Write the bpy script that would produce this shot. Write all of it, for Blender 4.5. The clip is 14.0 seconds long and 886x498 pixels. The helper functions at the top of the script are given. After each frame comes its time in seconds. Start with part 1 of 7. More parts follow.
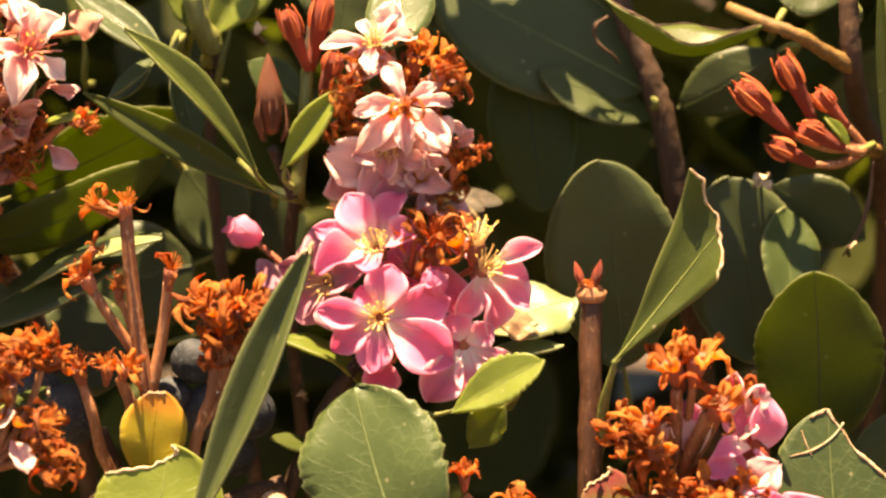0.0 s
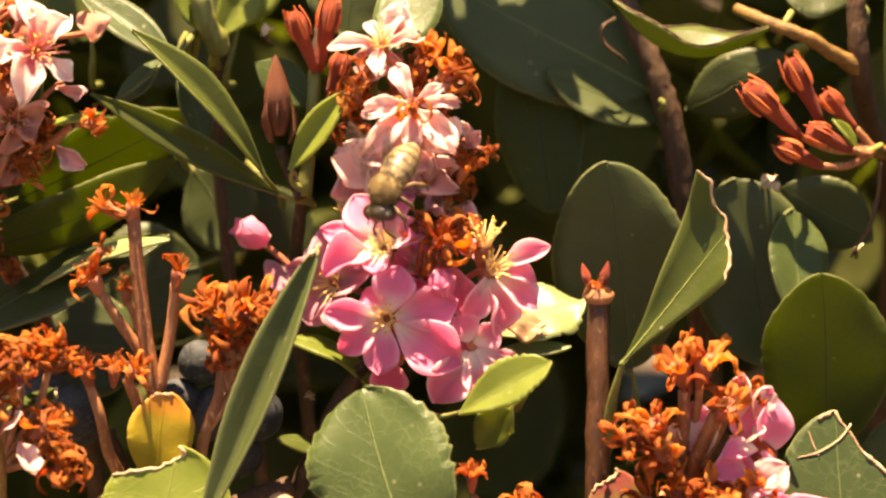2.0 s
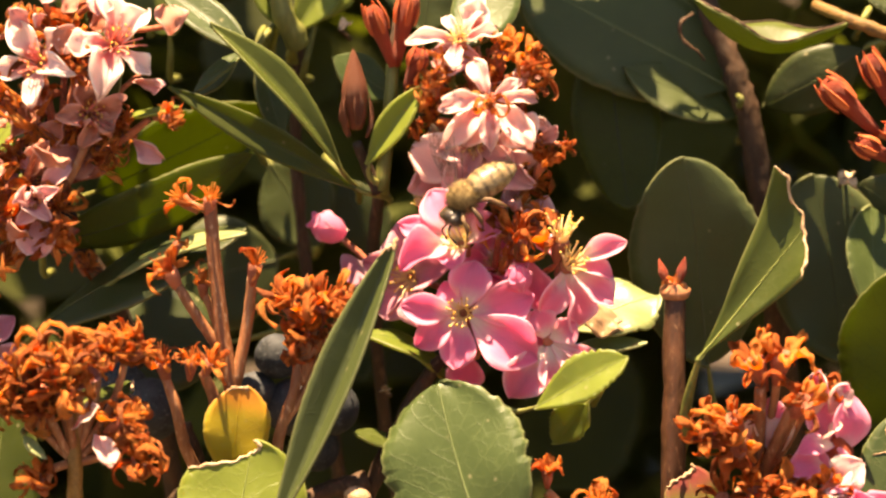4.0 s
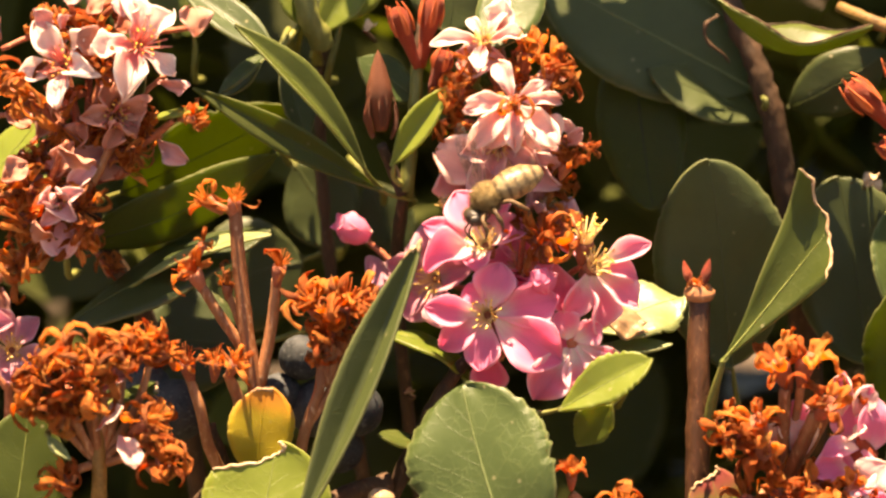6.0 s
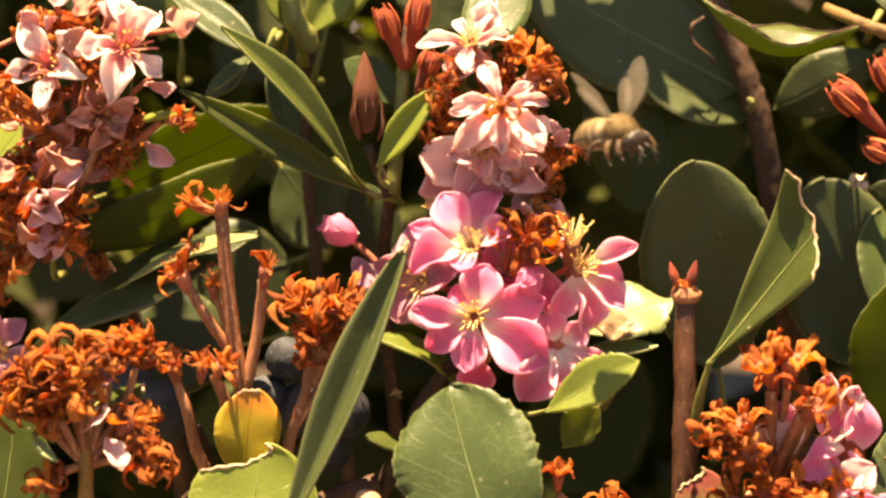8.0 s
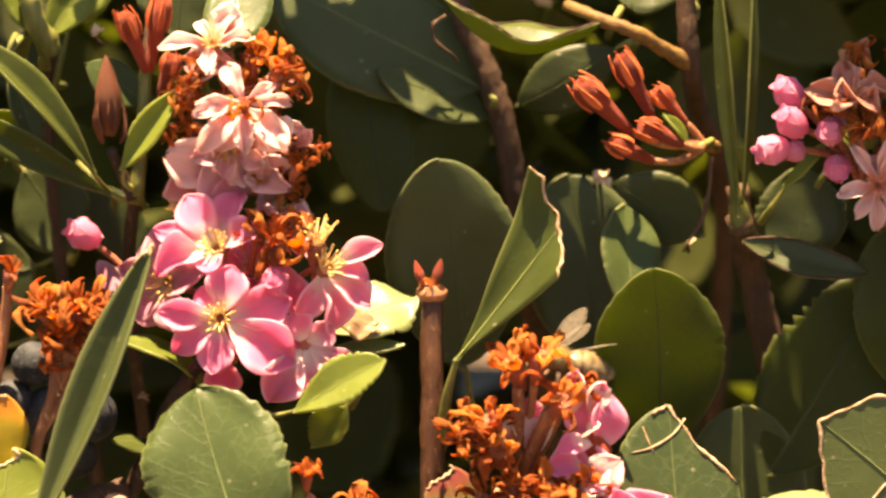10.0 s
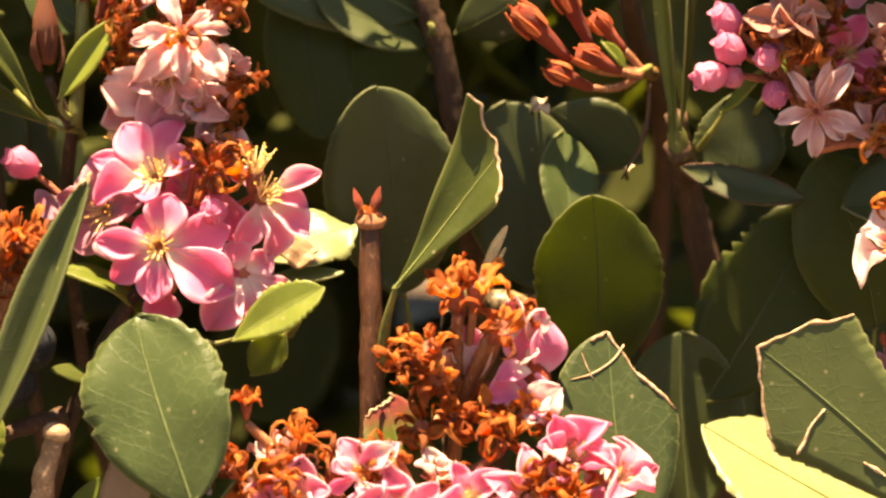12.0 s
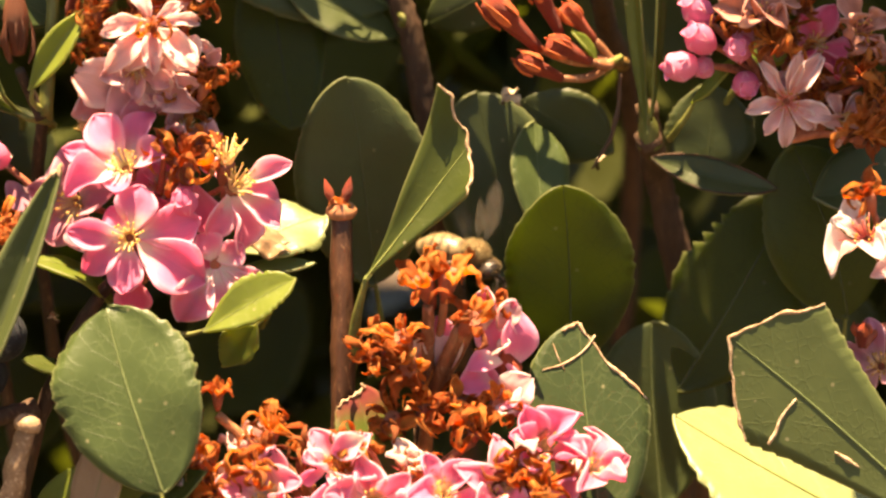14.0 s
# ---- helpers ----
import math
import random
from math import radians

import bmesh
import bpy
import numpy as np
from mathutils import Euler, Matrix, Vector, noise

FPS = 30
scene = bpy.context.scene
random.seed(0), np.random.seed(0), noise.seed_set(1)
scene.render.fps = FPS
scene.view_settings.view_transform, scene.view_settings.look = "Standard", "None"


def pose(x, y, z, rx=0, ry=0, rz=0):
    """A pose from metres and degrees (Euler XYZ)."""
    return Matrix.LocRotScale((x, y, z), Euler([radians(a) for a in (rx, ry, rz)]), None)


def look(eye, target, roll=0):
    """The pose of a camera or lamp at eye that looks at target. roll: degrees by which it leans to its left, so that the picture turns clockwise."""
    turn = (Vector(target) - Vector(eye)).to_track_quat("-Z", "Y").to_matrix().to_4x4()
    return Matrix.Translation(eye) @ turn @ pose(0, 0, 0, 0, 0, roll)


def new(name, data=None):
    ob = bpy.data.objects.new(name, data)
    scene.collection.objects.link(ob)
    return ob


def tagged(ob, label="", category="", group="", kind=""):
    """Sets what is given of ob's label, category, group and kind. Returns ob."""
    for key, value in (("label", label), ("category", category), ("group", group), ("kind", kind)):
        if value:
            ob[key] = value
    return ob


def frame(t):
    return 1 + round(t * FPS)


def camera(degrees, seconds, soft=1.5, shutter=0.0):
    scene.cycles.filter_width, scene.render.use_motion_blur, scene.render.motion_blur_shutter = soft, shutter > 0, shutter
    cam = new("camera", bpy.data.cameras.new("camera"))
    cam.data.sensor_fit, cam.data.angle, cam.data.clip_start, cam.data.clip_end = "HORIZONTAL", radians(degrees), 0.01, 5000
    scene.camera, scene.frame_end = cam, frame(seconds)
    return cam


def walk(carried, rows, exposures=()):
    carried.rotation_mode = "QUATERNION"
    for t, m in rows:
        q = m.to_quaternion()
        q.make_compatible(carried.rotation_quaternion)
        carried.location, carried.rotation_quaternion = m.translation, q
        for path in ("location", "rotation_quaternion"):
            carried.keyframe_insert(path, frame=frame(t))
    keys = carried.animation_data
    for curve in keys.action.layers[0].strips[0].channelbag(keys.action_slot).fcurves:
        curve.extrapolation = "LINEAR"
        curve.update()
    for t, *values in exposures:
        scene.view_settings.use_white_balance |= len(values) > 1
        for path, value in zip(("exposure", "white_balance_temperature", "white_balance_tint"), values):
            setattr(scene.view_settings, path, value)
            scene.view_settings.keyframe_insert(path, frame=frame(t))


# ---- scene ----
cam = camera(10.0, 14.0, soft=2.5, shutter=0.4)
# The lens is focused on the pink flowers.
cam.data.dof.use_dof, cam.data.dof.focus_distance, cam.data.dof.aperture_fstop = True, 0.635, 20.0
EYE = (0.0000, -0.6120, 0.8871)
# A tripod: the head pans and tilts, the eye stays. Seconds, pan, tilt.
ROWS = [
    (0, 0.000, -17.000),
    (0.5, -0.014, -17.002),
    (1, -0.021, -16.993),
    (1.5, 0.009, -17.001),
    (2, 0.088, -16.985),
    (2.5, 0.374, -16.992),
    (3, 0.799, -17.040),
    (3.2, 0.884, -17.045),
    (5.3, 1.164, -17.041),
    (5.5, 1.277, -17.041),
    (6, 1.285, -17.026),
    (6.5, 1.245, -17.033),
    (7, 1.252, -17.025),
    (7.2, 1.265, -17.025),
    (8.3, 1.000, -17.000),
    (9.3, -0.270, -16.987),
    (9.5, -0.828, -17.007),
    (10, -1.890, -17.007),
    (10.5, -2.296, -17.133),
    (11, -2.433, -17.412),
    (11.5, -2.515, -17.646),
    (12, -2.617, -17.827),
    (12.5, -2.741, -17.844),
    (13, -2.905, -17.872),
    (13.5, -2.955, -17.897),
    (14, -2.962, -17.933),
]
walk(cam, [(t, pose(*EYE, 90 + tilt, 0, pan)) for t, pan, tilt in ROWS], [(0.0, 2.42, 8900, 20), (14.0, 2.42, 8900, 20)])

# ---- daylight: a high sun ----
SUN_FROM = Vector((-0.08, 0.08, 0.99)).normalized()
world = bpy.data.worlds.new("sky")
scene.world = world
world.use_nodes = True
sky = world.node_tree.nodes.new("ShaderNodeTexSky")
sky.sky_type, sky.sun_disc = "NISHITA", False
sky.sun_elevation = math.asin(SUN_FROM.z)
sky.sun_rotation = math.atan2(SUN_FROM.x, SUN_FROM.y)
world.node_tree.links.new(sky.outputs[0], world.node_tree.nodes["Background"].inputs[0])
world.node_tree.nodes["Background"].inputs[1].default_value = 0.05
sun = new("sun", bpy.data.lights.new("sun", "SUN"))
sun.data.energy, sun.data.angle, sun.data.color = 5.0, radians(0.5), (1.0, 0.87, 0.66)
sun.matrix_basis = look((0, 0, 3), Vector((0, 0, 3)) - SUN_FROM)


# ---- materials ----
def nodes_of(name):
    mat = bpy.data.materials.new(name)
    mat.use_nodes = True
    tree = mat.node_tree
    return mat, tree, tree.nodes["Principled BSDF"], tree.nodes["Material Output"]


def add(tree, kind, inputs=(), operation="", data_type="", blend_type="", interpolation_type="", feature=""):
    node = tree.nodes.new(kind)
    if operation:
        node.operation = operation
    if data_type:
        node.data_type = data_type
    if blend_type:
        node.blend_type = blend_type
    if interpolation_type:
        node.interpolation_type = interpolation_type
    if feature:
        node.feature = feature
    for key, value in dict(inputs).items():
        if isinstance(value, bpy.types.NodeSocket):
            tree.links.new(value, node.inputs[key])
        else:
            node.inputs[key].default_value = value
    return node


def maths(tree, op, a, b=0.0, c=0.0):
    return add(tree, "ShaderNodeMath", {0: a, 1: b, 2: c}, operation=op).outputs[0]


def blend(tree, fac, a, b, how="MIX"):
    node = add(tree, "ShaderNodeMix", {0: fac}, data_type="RGBA", blend_type=how)
    for index, value in ((6, a), (7, b)):
        if isinstance(value, bpy.types.NodeSocket):
            tree.links.new(value, node.inputs[index])
        else:
            node.inputs[index].default_value = (*value, 1)
    return node.outputs[2]


def ramp(tree, fac, lo, hi):
    return add(tree, "ShaderNodeMapRange", {0: fac, 1: lo, 2: hi}, interpolation_type="SMOOTHSTEP").outputs[0]


def clothe(tree, bsdf, out, colour, through_colour, share):
    """Lets part of the light through a thin leaf or petal."""
    glow = add(tree, "ShaderNodeBsdfTranslucent", {0: through_colour})
    both = add(tree, "ShaderNodeMixShader", {0: share, 1: bsdf.outputs[0], 2: glow.outputs[0]})
    tree.links.new(colour, bsdf.inputs["Base Color"])
    tree.links.new(both.outputs[0], out.inputs[0])


def leaf_material(name, dark, light, through_colour, share=0.3, rough=0.42, vein=(0.28, 0.32, 0.14), island=False, veins=0.34, spec=0.35, tip=None):
    mat, tree, bsdf, out = nodes_of(name)
    uv = add(tree, "ShaderNodeUVMap").outputs[0]
    place = add(tree, "ShaderNodeTexCoord").outputs["Object"]
    split = add(tree, "ShaderNodeSeparateXYZ", {0: uv})
    across = maths(tree, "ABSOLUTE", maths(tree, "MULTIPLY_ADD", split.outputs[0], 2.0, -1.0))
    along = split.outputs[1]
    wander = add(tree, "ShaderNodeTexNoise", {"Vector": place, "Scale": 260.0, "Detail": 2.0})
    # side veins that leave the midrib and bow towards the tip
    run = maths(tree, "MULTIPLY_ADD", along, 8.0, maths(tree, "MULTIPLY", maths(tree, "POWER", across, 0.85), -2.6))
    run = maths(tree, "ADD", run, maths(tree, "MULTIPLY", wander.outputs[0], 0.4))
    saw = maths(tree, "ABSOLUTE", maths(tree, "SUBTRACT", maths(tree, "FRACT", run), 0.5))
    side = maths(tree, "SUBTRACT", 1.0, ramp(tree, saw, 0.0, 0.035))
    shaken = add(tree, "ShaderNodeTexNoise", {"Vector": place, "Scale": 800.0, "Detail": 2.0})
    bent = add(tree, "ShaderNodeVectorMath", {0: place, 1: add(tree, "ShaderNodeVectorMath", {0: shaken.outputs["Color"], "Scale": 0.0009}, operation="SCALE").outputs[0]}, operation="ADD").outputs[0]
    net = add(tree, "ShaderNodeTexVoronoi", {"Vector": bent, "Scale": 640.0}, feature="DISTANCE_TO_EDGE")
    mesh_lines = maths(tree, "SUBTRACT", 1.0, ramp(tree, net.outputs[0], 0.0, 0.07))
    lines = maths(tree, "MAXIMUM", side, maths(tree, "MULTIPLY", mesh_lines, 0.5))
    lines = maths(tree, "MULTIPLY", lines, ramp(tree, wander.outputs[0], 0.30, 0.55))
    blotch = add(tree, "ShaderNodeTexNoise", {"Vector": place, "Scale": 140.0, "Detail": 5.0, "Roughness": 0.65})
    chance = add(tree, "ShaderNodeNewGeometry").outputs["Random Per Island"] if island else add(tree, "ShaderNodeObjectInfo").outputs["Random"]
    cloud = add(tree, "ShaderNodeTexNoise", {"Vector": place, "Scale": 42.0, "Detail": 3.0, "Distortion": 0.6})
    tone = maths(tree, "ADD", maths(tree, "MULTIPLY", blotch.outputs[0], 0.6), maths(tree, "MULTIPLY_ADD", chance, 0.5, -0.3))
    tone = maths(tree, "ADD", tone, maths(tree, "MULTIPLY", cloud.outputs[0], 0.45))
    colour = blend(tree, ramp(tree, tone, 0.15, 0.85), dark, light)
    colour = blend(tree, maths(tree, "MULTIPLY", lines, veins), colour, vein)
    if tip:
        colour = blend(tree, ramp(tree, maths(tree, "ADD", along, maths(tree, "MULTIPLY_ADD", blotch.outputs[0], 0.4, -0.2)), 0.62, 0.92), colour, tip)
    speck = add(tree, "ShaderNodeTexVoronoi", {"Vector": place, "Scale": 330.0})
    spots = maths(tree, "SUBTRACT", 1.0, ramp(tree, speck.outputs[0], 0.05, 0.11))
    colour = blend(tree, maths(tree, "MULTIPLY", spots, 0.5), colour, (0.34, 0.30, 0.16))
    margin = maths(tree, "MULTIPLY", ramp(tree, across, 0.95, 0.99), 0.35)
    colour = blend(tree, margin, colour, tuple(0.5 * a + 0.5 * b for a, b in zip(vein, (0.42, 0.40, 0.18))))
    passed = blend(tree, maths(tree, "MULTIPLY", lines, 0.5), through_colour, tuple(0.5 * c for c in through_colour))
    relief = maths(tree, "ADD", maths(tree, "MULTIPLY", lines, 0.4), maths(tree, "MULTIPLY", blotch.outputs[0], 0.7))
    bump = add(tree, "ShaderNodeBump", {"Height": relief, "Strength": 0.35, "Distance": 0.0003})
    tree.links.new(bump.outputs[0], bsdf.inputs["Normal"])
    tree.links.new(maths(tree, "MULTIPLY_ADD", blotch.outputs[0], 0.22, rough - 0.1), bsdf.inputs["Roughness"])
    bsdf.inputs["Specular IOR Level"].default_value = spec
    clothe(tree, bsdf, out, colour, passed, share)
    return mat


def petal_material(name, heart, body, rim, share=0.55):
    mat, tree, bsdf, out = nodes_of(name)
    uv = add(tree, "ShaderNodeUVMap").outputs[0]
    place = add(tree, "ShaderNodeTexCoord").outputs["Object"]
    split = add(tree, "ShaderNodeSeparateXYZ", {0: uv})
    across = maths(tree, "ABSOLUTE", maths(tree, "MULTIPLY_ADD", split.outputs[0], 2.0, -1.0))
    cloud = add(tree, "ShaderNodeTexNoise", {"Vector": place, "Scale": 330.0, "Detail": 4.0})
    streak_at = add(tree, "ShaderNodeMapping", {0: uv, 3: (26.0, 1.6, 1.0)})
    streak = add(tree, "ShaderNodeTexNoise", {"Vector": streak_at.outputs[0], "Scale": 1.0, "Detail": 2.0})
    chance = add(tree, "ShaderNodeObjectInfo").outputs["Random"]
    reach = maths(tree, "ADD", split.outputs[1], maths(tree, "MULTIPLY_ADD", cloud.outputs[0], 0.5, maths(tree, "MULTIPLY_ADD", chance, 0.24, -0.37)))
    colour = blend(tree, ramp(tree, reach, 0.10, 0.54), heart, body)
    edge = ramp(tree, maths(tree, "ADD", across, maths(tree, "MULTIPLY", cloud.outputs[0], 0.4)), 0.75, 1.3)
    colour = blend(tree, edge, colour, rim)
    colour = blend(tree, maths(tree, "MULTIPLY", ramp(tree, streak.outputs[0], 0.45, 0.7), 0.28), colour, tuple(0.75 * c for c in body))
    bump = add(tree, "ShaderNodeBump", {"Height": maths(tree, "ADD", streak.outputs[0], cloud.outputs[0]), "Strength": 0.25, "Distance": 0.0003})
    tree.links.new(bump.outputs[0], bsdf.inputs["Normal"])
    bsdf.inputs["Roughness"].default_value = 0.68
    bsdf.inputs["Specular IOR Level"].default_value = 0.16
    clothe(tree, bsdf, out, colour, colour, share)
    return mat


def grain_material(name, dark, light, scale, rough=0.7, bump=0.4, share=0.0, stretch=(1, 1, 1), spec=0.3, fleck=None, vary=0.3):
    """Two tones at two scales of noise with fine relief: bark, dried flowers, stalks, berries, soil."""
    mat, tree, bsdf, out = nodes_of(name)
    place = add(tree, "ShaderNodeMapping", {0: add(tree, "ShaderNodeTexCoord").outputs["Object"], 3: stretch})
    coarse = add(tree, "ShaderNodeTexNoise", {"Vector": place.outputs[0], "Scale": scale, "Detail": 4.0, "Roughness": 0.6})
    fine = add(tree, "ShaderNodeTexNoise", {"Vector": place.outputs[0], "Scale": scale * 5, "Detail": 3.0})
    chance = add(tree, "ShaderNodeObjectInfo").outputs["Random"]
    tone = maths(tree, "ADD", maths(tree, "MULTIPLY", coarse.outputs[0], 0.9), maths(tree, "MULTIPLY", fine.outputs[0], 0.4))
    tone = maths(tree, "ADD", tone, maths(tree, "MULTIPLY_ADD", chance, vary, -0.5 * vary))
    colour = blend(tree, ramp(tree, tone, 0.35, 0.95), dark, light)
    if fleck:
        colour = blend(tree, maths(tree, "MULTIPLY", ramp(tree, fine.outputs[0], 0.58, 0.72), 0.7), colour, fleck)
    node = add(tree, "ShaderNodeBump", {"Height": tone, "Strength": bump, "Distance": 0.0005})
    tree.links.new(node.outputs[0], bsdf.inputs["Normal"])
    tree.links.new(maths(tree, "MULTIPLY_ADD", fine.outputs[0], 0.3, rough - 0.15), bsdf.inputs["Roughness"])
    bsdf.inputs["Specular IOR Level"].default_value = spec
    if share:
        clothe(tree, bsdf, out, colour, colour, share)
    else:
        tree.links.new(colour, bsdf.inputs["Base Color"])
    return mat


LEAF = leaf_material("leaf_green", (0.040, 0.056, 0.010), (0.090, 0.112, 0.024), (0.24, 0.31, 0.02), vein=(0.15, 0.18, 0.050), veins=0.22, spec=0.25)
LEAF_THIN = leaf_material("leaf_thin_green", (0.036, 0.048, 0.009), (0.070, 0.086, 0.020), (0.24, 0.30, 0.018), share=0.5, vein=(0.085, 0.105, 0.04), veins=0.12, spec=0.25)
# darker copy of the leaf green, with shade put into the colour
LEAF_DEEP_SHADE = leaf_material("leaf_deep_shade_green", (0.030, 0.042, 0.012), (0.060, 0.078, 0.025), (0.15, 0.19, 0.015), share=0.2, spec=0.32, rough=0.45, vein=(0.075, 0.098, 0.04), veins=0.10)
LEAF_GREY = leaf_material("leaf_grey_green", (0.034, 0.053, 0.017), (0.060, 0.088, 0.026), (0.18, 0.25, 0.03), share=0.2, rough=0.42, vein=(0.17, 0.21, 0.08), veins=0.30, spec=0.26)
LEAF_WORN = leaf_material("leaf_worn_green", (0.040, 0.056, 0.016), (0.084, 0.108, 0.034), (0.18, 0.25, 0.03), share=0.2, rough=0.48, vein=(0.15, 0.18, 0.07), veins=0.14, spec=0.3)
# a lightened leaf green: strong sun is put into the colour
LEAF_PALE_SUNLIT = leaf_material("leaf_pale_sunlit", (0.14, 0.17, 0.060), (0.25, 0.28, 0.115), (0.34, 0.40, 0.09), share=0.25, rough=0.38, vein=(0.38, 0.42, 0.20), veins=0.25, spec=0.5)
LEAF_RED = leaf_material("leaf_red_tipped", (0.07, 0.10, 0.015), (0.14, 0.18, 0.03), (0.30, 0.34, 0.03), share=0.3, vein=(0.24, 0.27, 0.08), tip=(0.22, 0.045, 0.04))
LEAF_YOUNG = leaf_material("leaf_young_green", (0.105, 0.14, 0.020), (0.19, 0.235, 0.040), (0.38, 0.45, 0.03), share=0.4, vein=(0.36, 0.38, 0.10))
LEAF_YELLOW = leaf_material("leaf_yellow", (0.34, 0.27, 0.020), (0.66, 0.42, 0.03), (0.65, 0.40, 0.02), share=0.35, vein=(0.55, 0.45, 0.12), tip=(0.55, 0.22, 0.03))
LEAF_BROWN = leaf_material("leaf_browned", (0.20, 0.12, 0.06), (0.34, 0.22, 0.12), (0.30, 0.16, 0.05), share=0.2, vein=(0.40, 0.28, 0.15))
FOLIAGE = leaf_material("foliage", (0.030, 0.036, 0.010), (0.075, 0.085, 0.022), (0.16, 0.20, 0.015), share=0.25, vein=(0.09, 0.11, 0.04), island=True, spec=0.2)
RIB = grain_material("midrib", (0.12, 0.15, 0.035), (0.22, 0.25, 0.07), 500, 0.5, 0.2)
GREY_RIB = grain_material("midrib_grey", (0.085, 0.115, 0.038), (0.14, 0.17, 0.065), 500, 0.5, 0.2)
DEEP_RIB = grain_material("midrib_deep", (0.042, 0.054, 0.015), (0.07, 0.085, 0.028), 500, 0.5, 0.2)
DRY_EDGE = grain_material("dried_edge", (0.28, 0.16, 0.08), (0.62, 0.47, 0.30), 700, 0.8, 0.6, fleck=(0.75, 0.62, 0.45))
PINK = petal_material("petal_pink", (0.94, 0.82, 0.72), (0.89, 0.28, 0.46), (0.93, 0.50, 0.61))
BLUSH = petal_material("petal_blush", (0.94, 0.84, 0.74), (0.90, 0.33, 0.47), (0.95, 0.66, 0.70))
PALE = petal_material("petal_pale", (0.84, 0.44, 0.42), (0.90, 0.63, 0.60), (0.93, 0.78, 0.72))
WHITE = petal_material("petal_white", (0.84, 0.28, 0.28), (0.91, 0.74, 0.70), (0.93, 0.87, 0.81))
ROSE = petal_material("petal_rose", (0.82, 0.24, 0.28), (0.86, 0.20, 0.34), (0.91, 0.46, 0.54))
RUST = petal_material("petal_rust", (0.36, 0.11, 0.06), (0.56, 0.24, 0.17), (0.64, 0.34, 0.27), share=0.3)
# shaded copy of the pink petal: its duller mauve carries the shade
MAUVE_SHADE = petal_material("petal_mauve_shade", (0.72, 0.52, 0.50), (0.66, 0.31, 0.40), (0.76, 0.50, 0.54))
WITHERED = petal_material("petal_withered", (0.60, 0.24, 0.20), (0.70, 0.36, 0.36), (0.78, 0.52, 0.48), share=0.3)
STAMEN = grain_material("filament", (0.88, 0.62, 0.30), (0.92, 0.82, 0.50), 600, 0.5, 0.2, share=0.3)
RED_STAMEN = grain_material("filament_red", (0.70, 0.16, 0.14), (0.88, 0.38, 0.30), 600, 0.5, 0.2, share=0.3)
ANTHER = grain_material("anther", (0.55, 0.27, 0.04), (0.88, 0.58, 0.14), 900, 0.7, 0.5)
DRIED = grain_material("dried_petal", (0.56, 0.13, 0.03), (0.95, 0.42, 0.11), 420, 0.7, 0.7, share=0.6, fleck=(0.97, 0.68, 0.32), vary=0.75)
DRIED_DARK = grain_material("dried_petal_brown", (0.20, 0.045, 0.018), (0.60, 0.20, 0.06), 420, 0.7, 0.6, share=0.4)
CALYX = grain_material("calyx_red", (0.20, 0.045, 0.024), (0.42, 0.14, 0.075), 400, 0.55, 0.4, fleck=(0.55, 0.27, 0.15))
RED_BUD = grain_material("bud_red", (0.12, 0.014, 0.008), (0.42, 0.064, 0.024), 420, 0.55, 0.7, fleck=(0.50, 0.16, 0.08))
BUD_TIP = grain_material("bud_tip", (0.40, 0.055, 0.018), (0.76, 0.19, 0.055), 500, 0.5, 0.5, fleck=(0.75, 0.34, 0.16))
STALK = grain_material("stalk_red_brown", (0.19, 0.068, 0.028), (0.38, 0.165, 0.075), 450, 0.55, 0.4, stretch=(1, 1, 0.35), fleck=(0.5, 0.30, 0.18))
STEM = grain_material("stem_brown", (0.055, 0.022, 0.010), (0.15, 0.062, 0.028), 420, 0.55, 0.4, stretch=(1, 1, 0.3), fleck=(0.20, 0.10, 0.05))
GREEN_STALK = grain_material("stalk_green", (0.085, 0.095, 0.022), (0.19, 0.19, 0.05), 300, 0.5, 0.3, stretch=(1, 1, 0.3))
TWIG = grain_material("twig_brown", (0.030, 0.017, 0.009), (0.085, 0.044, 0.023), 350, 0.75, 0.9, stretch=(1, 1, 0.3), fleck=(0.14, 0.085, 0.05))
TAN_TWIG = grain_material("twig_tan", (0.10, 0.052, 0.014), (0.26, 0.145, 0.040), 420, 0.6, 0.5, fleck=(0.30, 0.15, 0.05))
BERRY = grain_material("berry_skin", (0.010, 0.012, 0.013), (0.046, 0.050, 0.054), 420, 0.75, 0.3, spec=0.25, fleck=(0.10, 0.105, 0.105))
BROKEN = grain_material("broken_wood", (0.20, 0.115, 0.06), (0.46, 0.30, 0.17), 420, 0.75, 0.9, fleck=(0.58, 0.42, 0.27))
BUD_BROWN = grain_material("bud_brown", (0.06, 0.018, 0.009), (0.21, 0.060, 0.024), 300, 0.6, 0.5, fleck=(0.34, 0.14, 0.06))
SOIL = grain_material("soil", (0.035, 0.024, 0.015), (0.10, 0.07, 0.045), 22, 0.95, 1.0, fleck=(0.16, 0.12, 0.08))


# ---- the kit: plain geometry as (vertices, faces, uvs) ----
WORLD = {}
rng = random.Random(7)


def to_mesh(name, geo):
    verts, faces, uvs = geo
    me = bpy.data.meshes.new(name)
    me.from_pydata([tuple(v) for v in verts], [], faces)
    if uvs is not None:
        layer = me.uv_layers.new(name="UVMap")
        index = np.empty(len(me.loops), dtype=np.int32)
        me.loops.foreach_get("vertex_index", index)
        layer.data.foreach_set("uv", np.asarray(uvs, dtype=np.float32)[index].ravel())
    me.polygons.foreach_set("use_smooth", np.ones(len(me.polygons), dtype=bool))
    me.update()
    return me


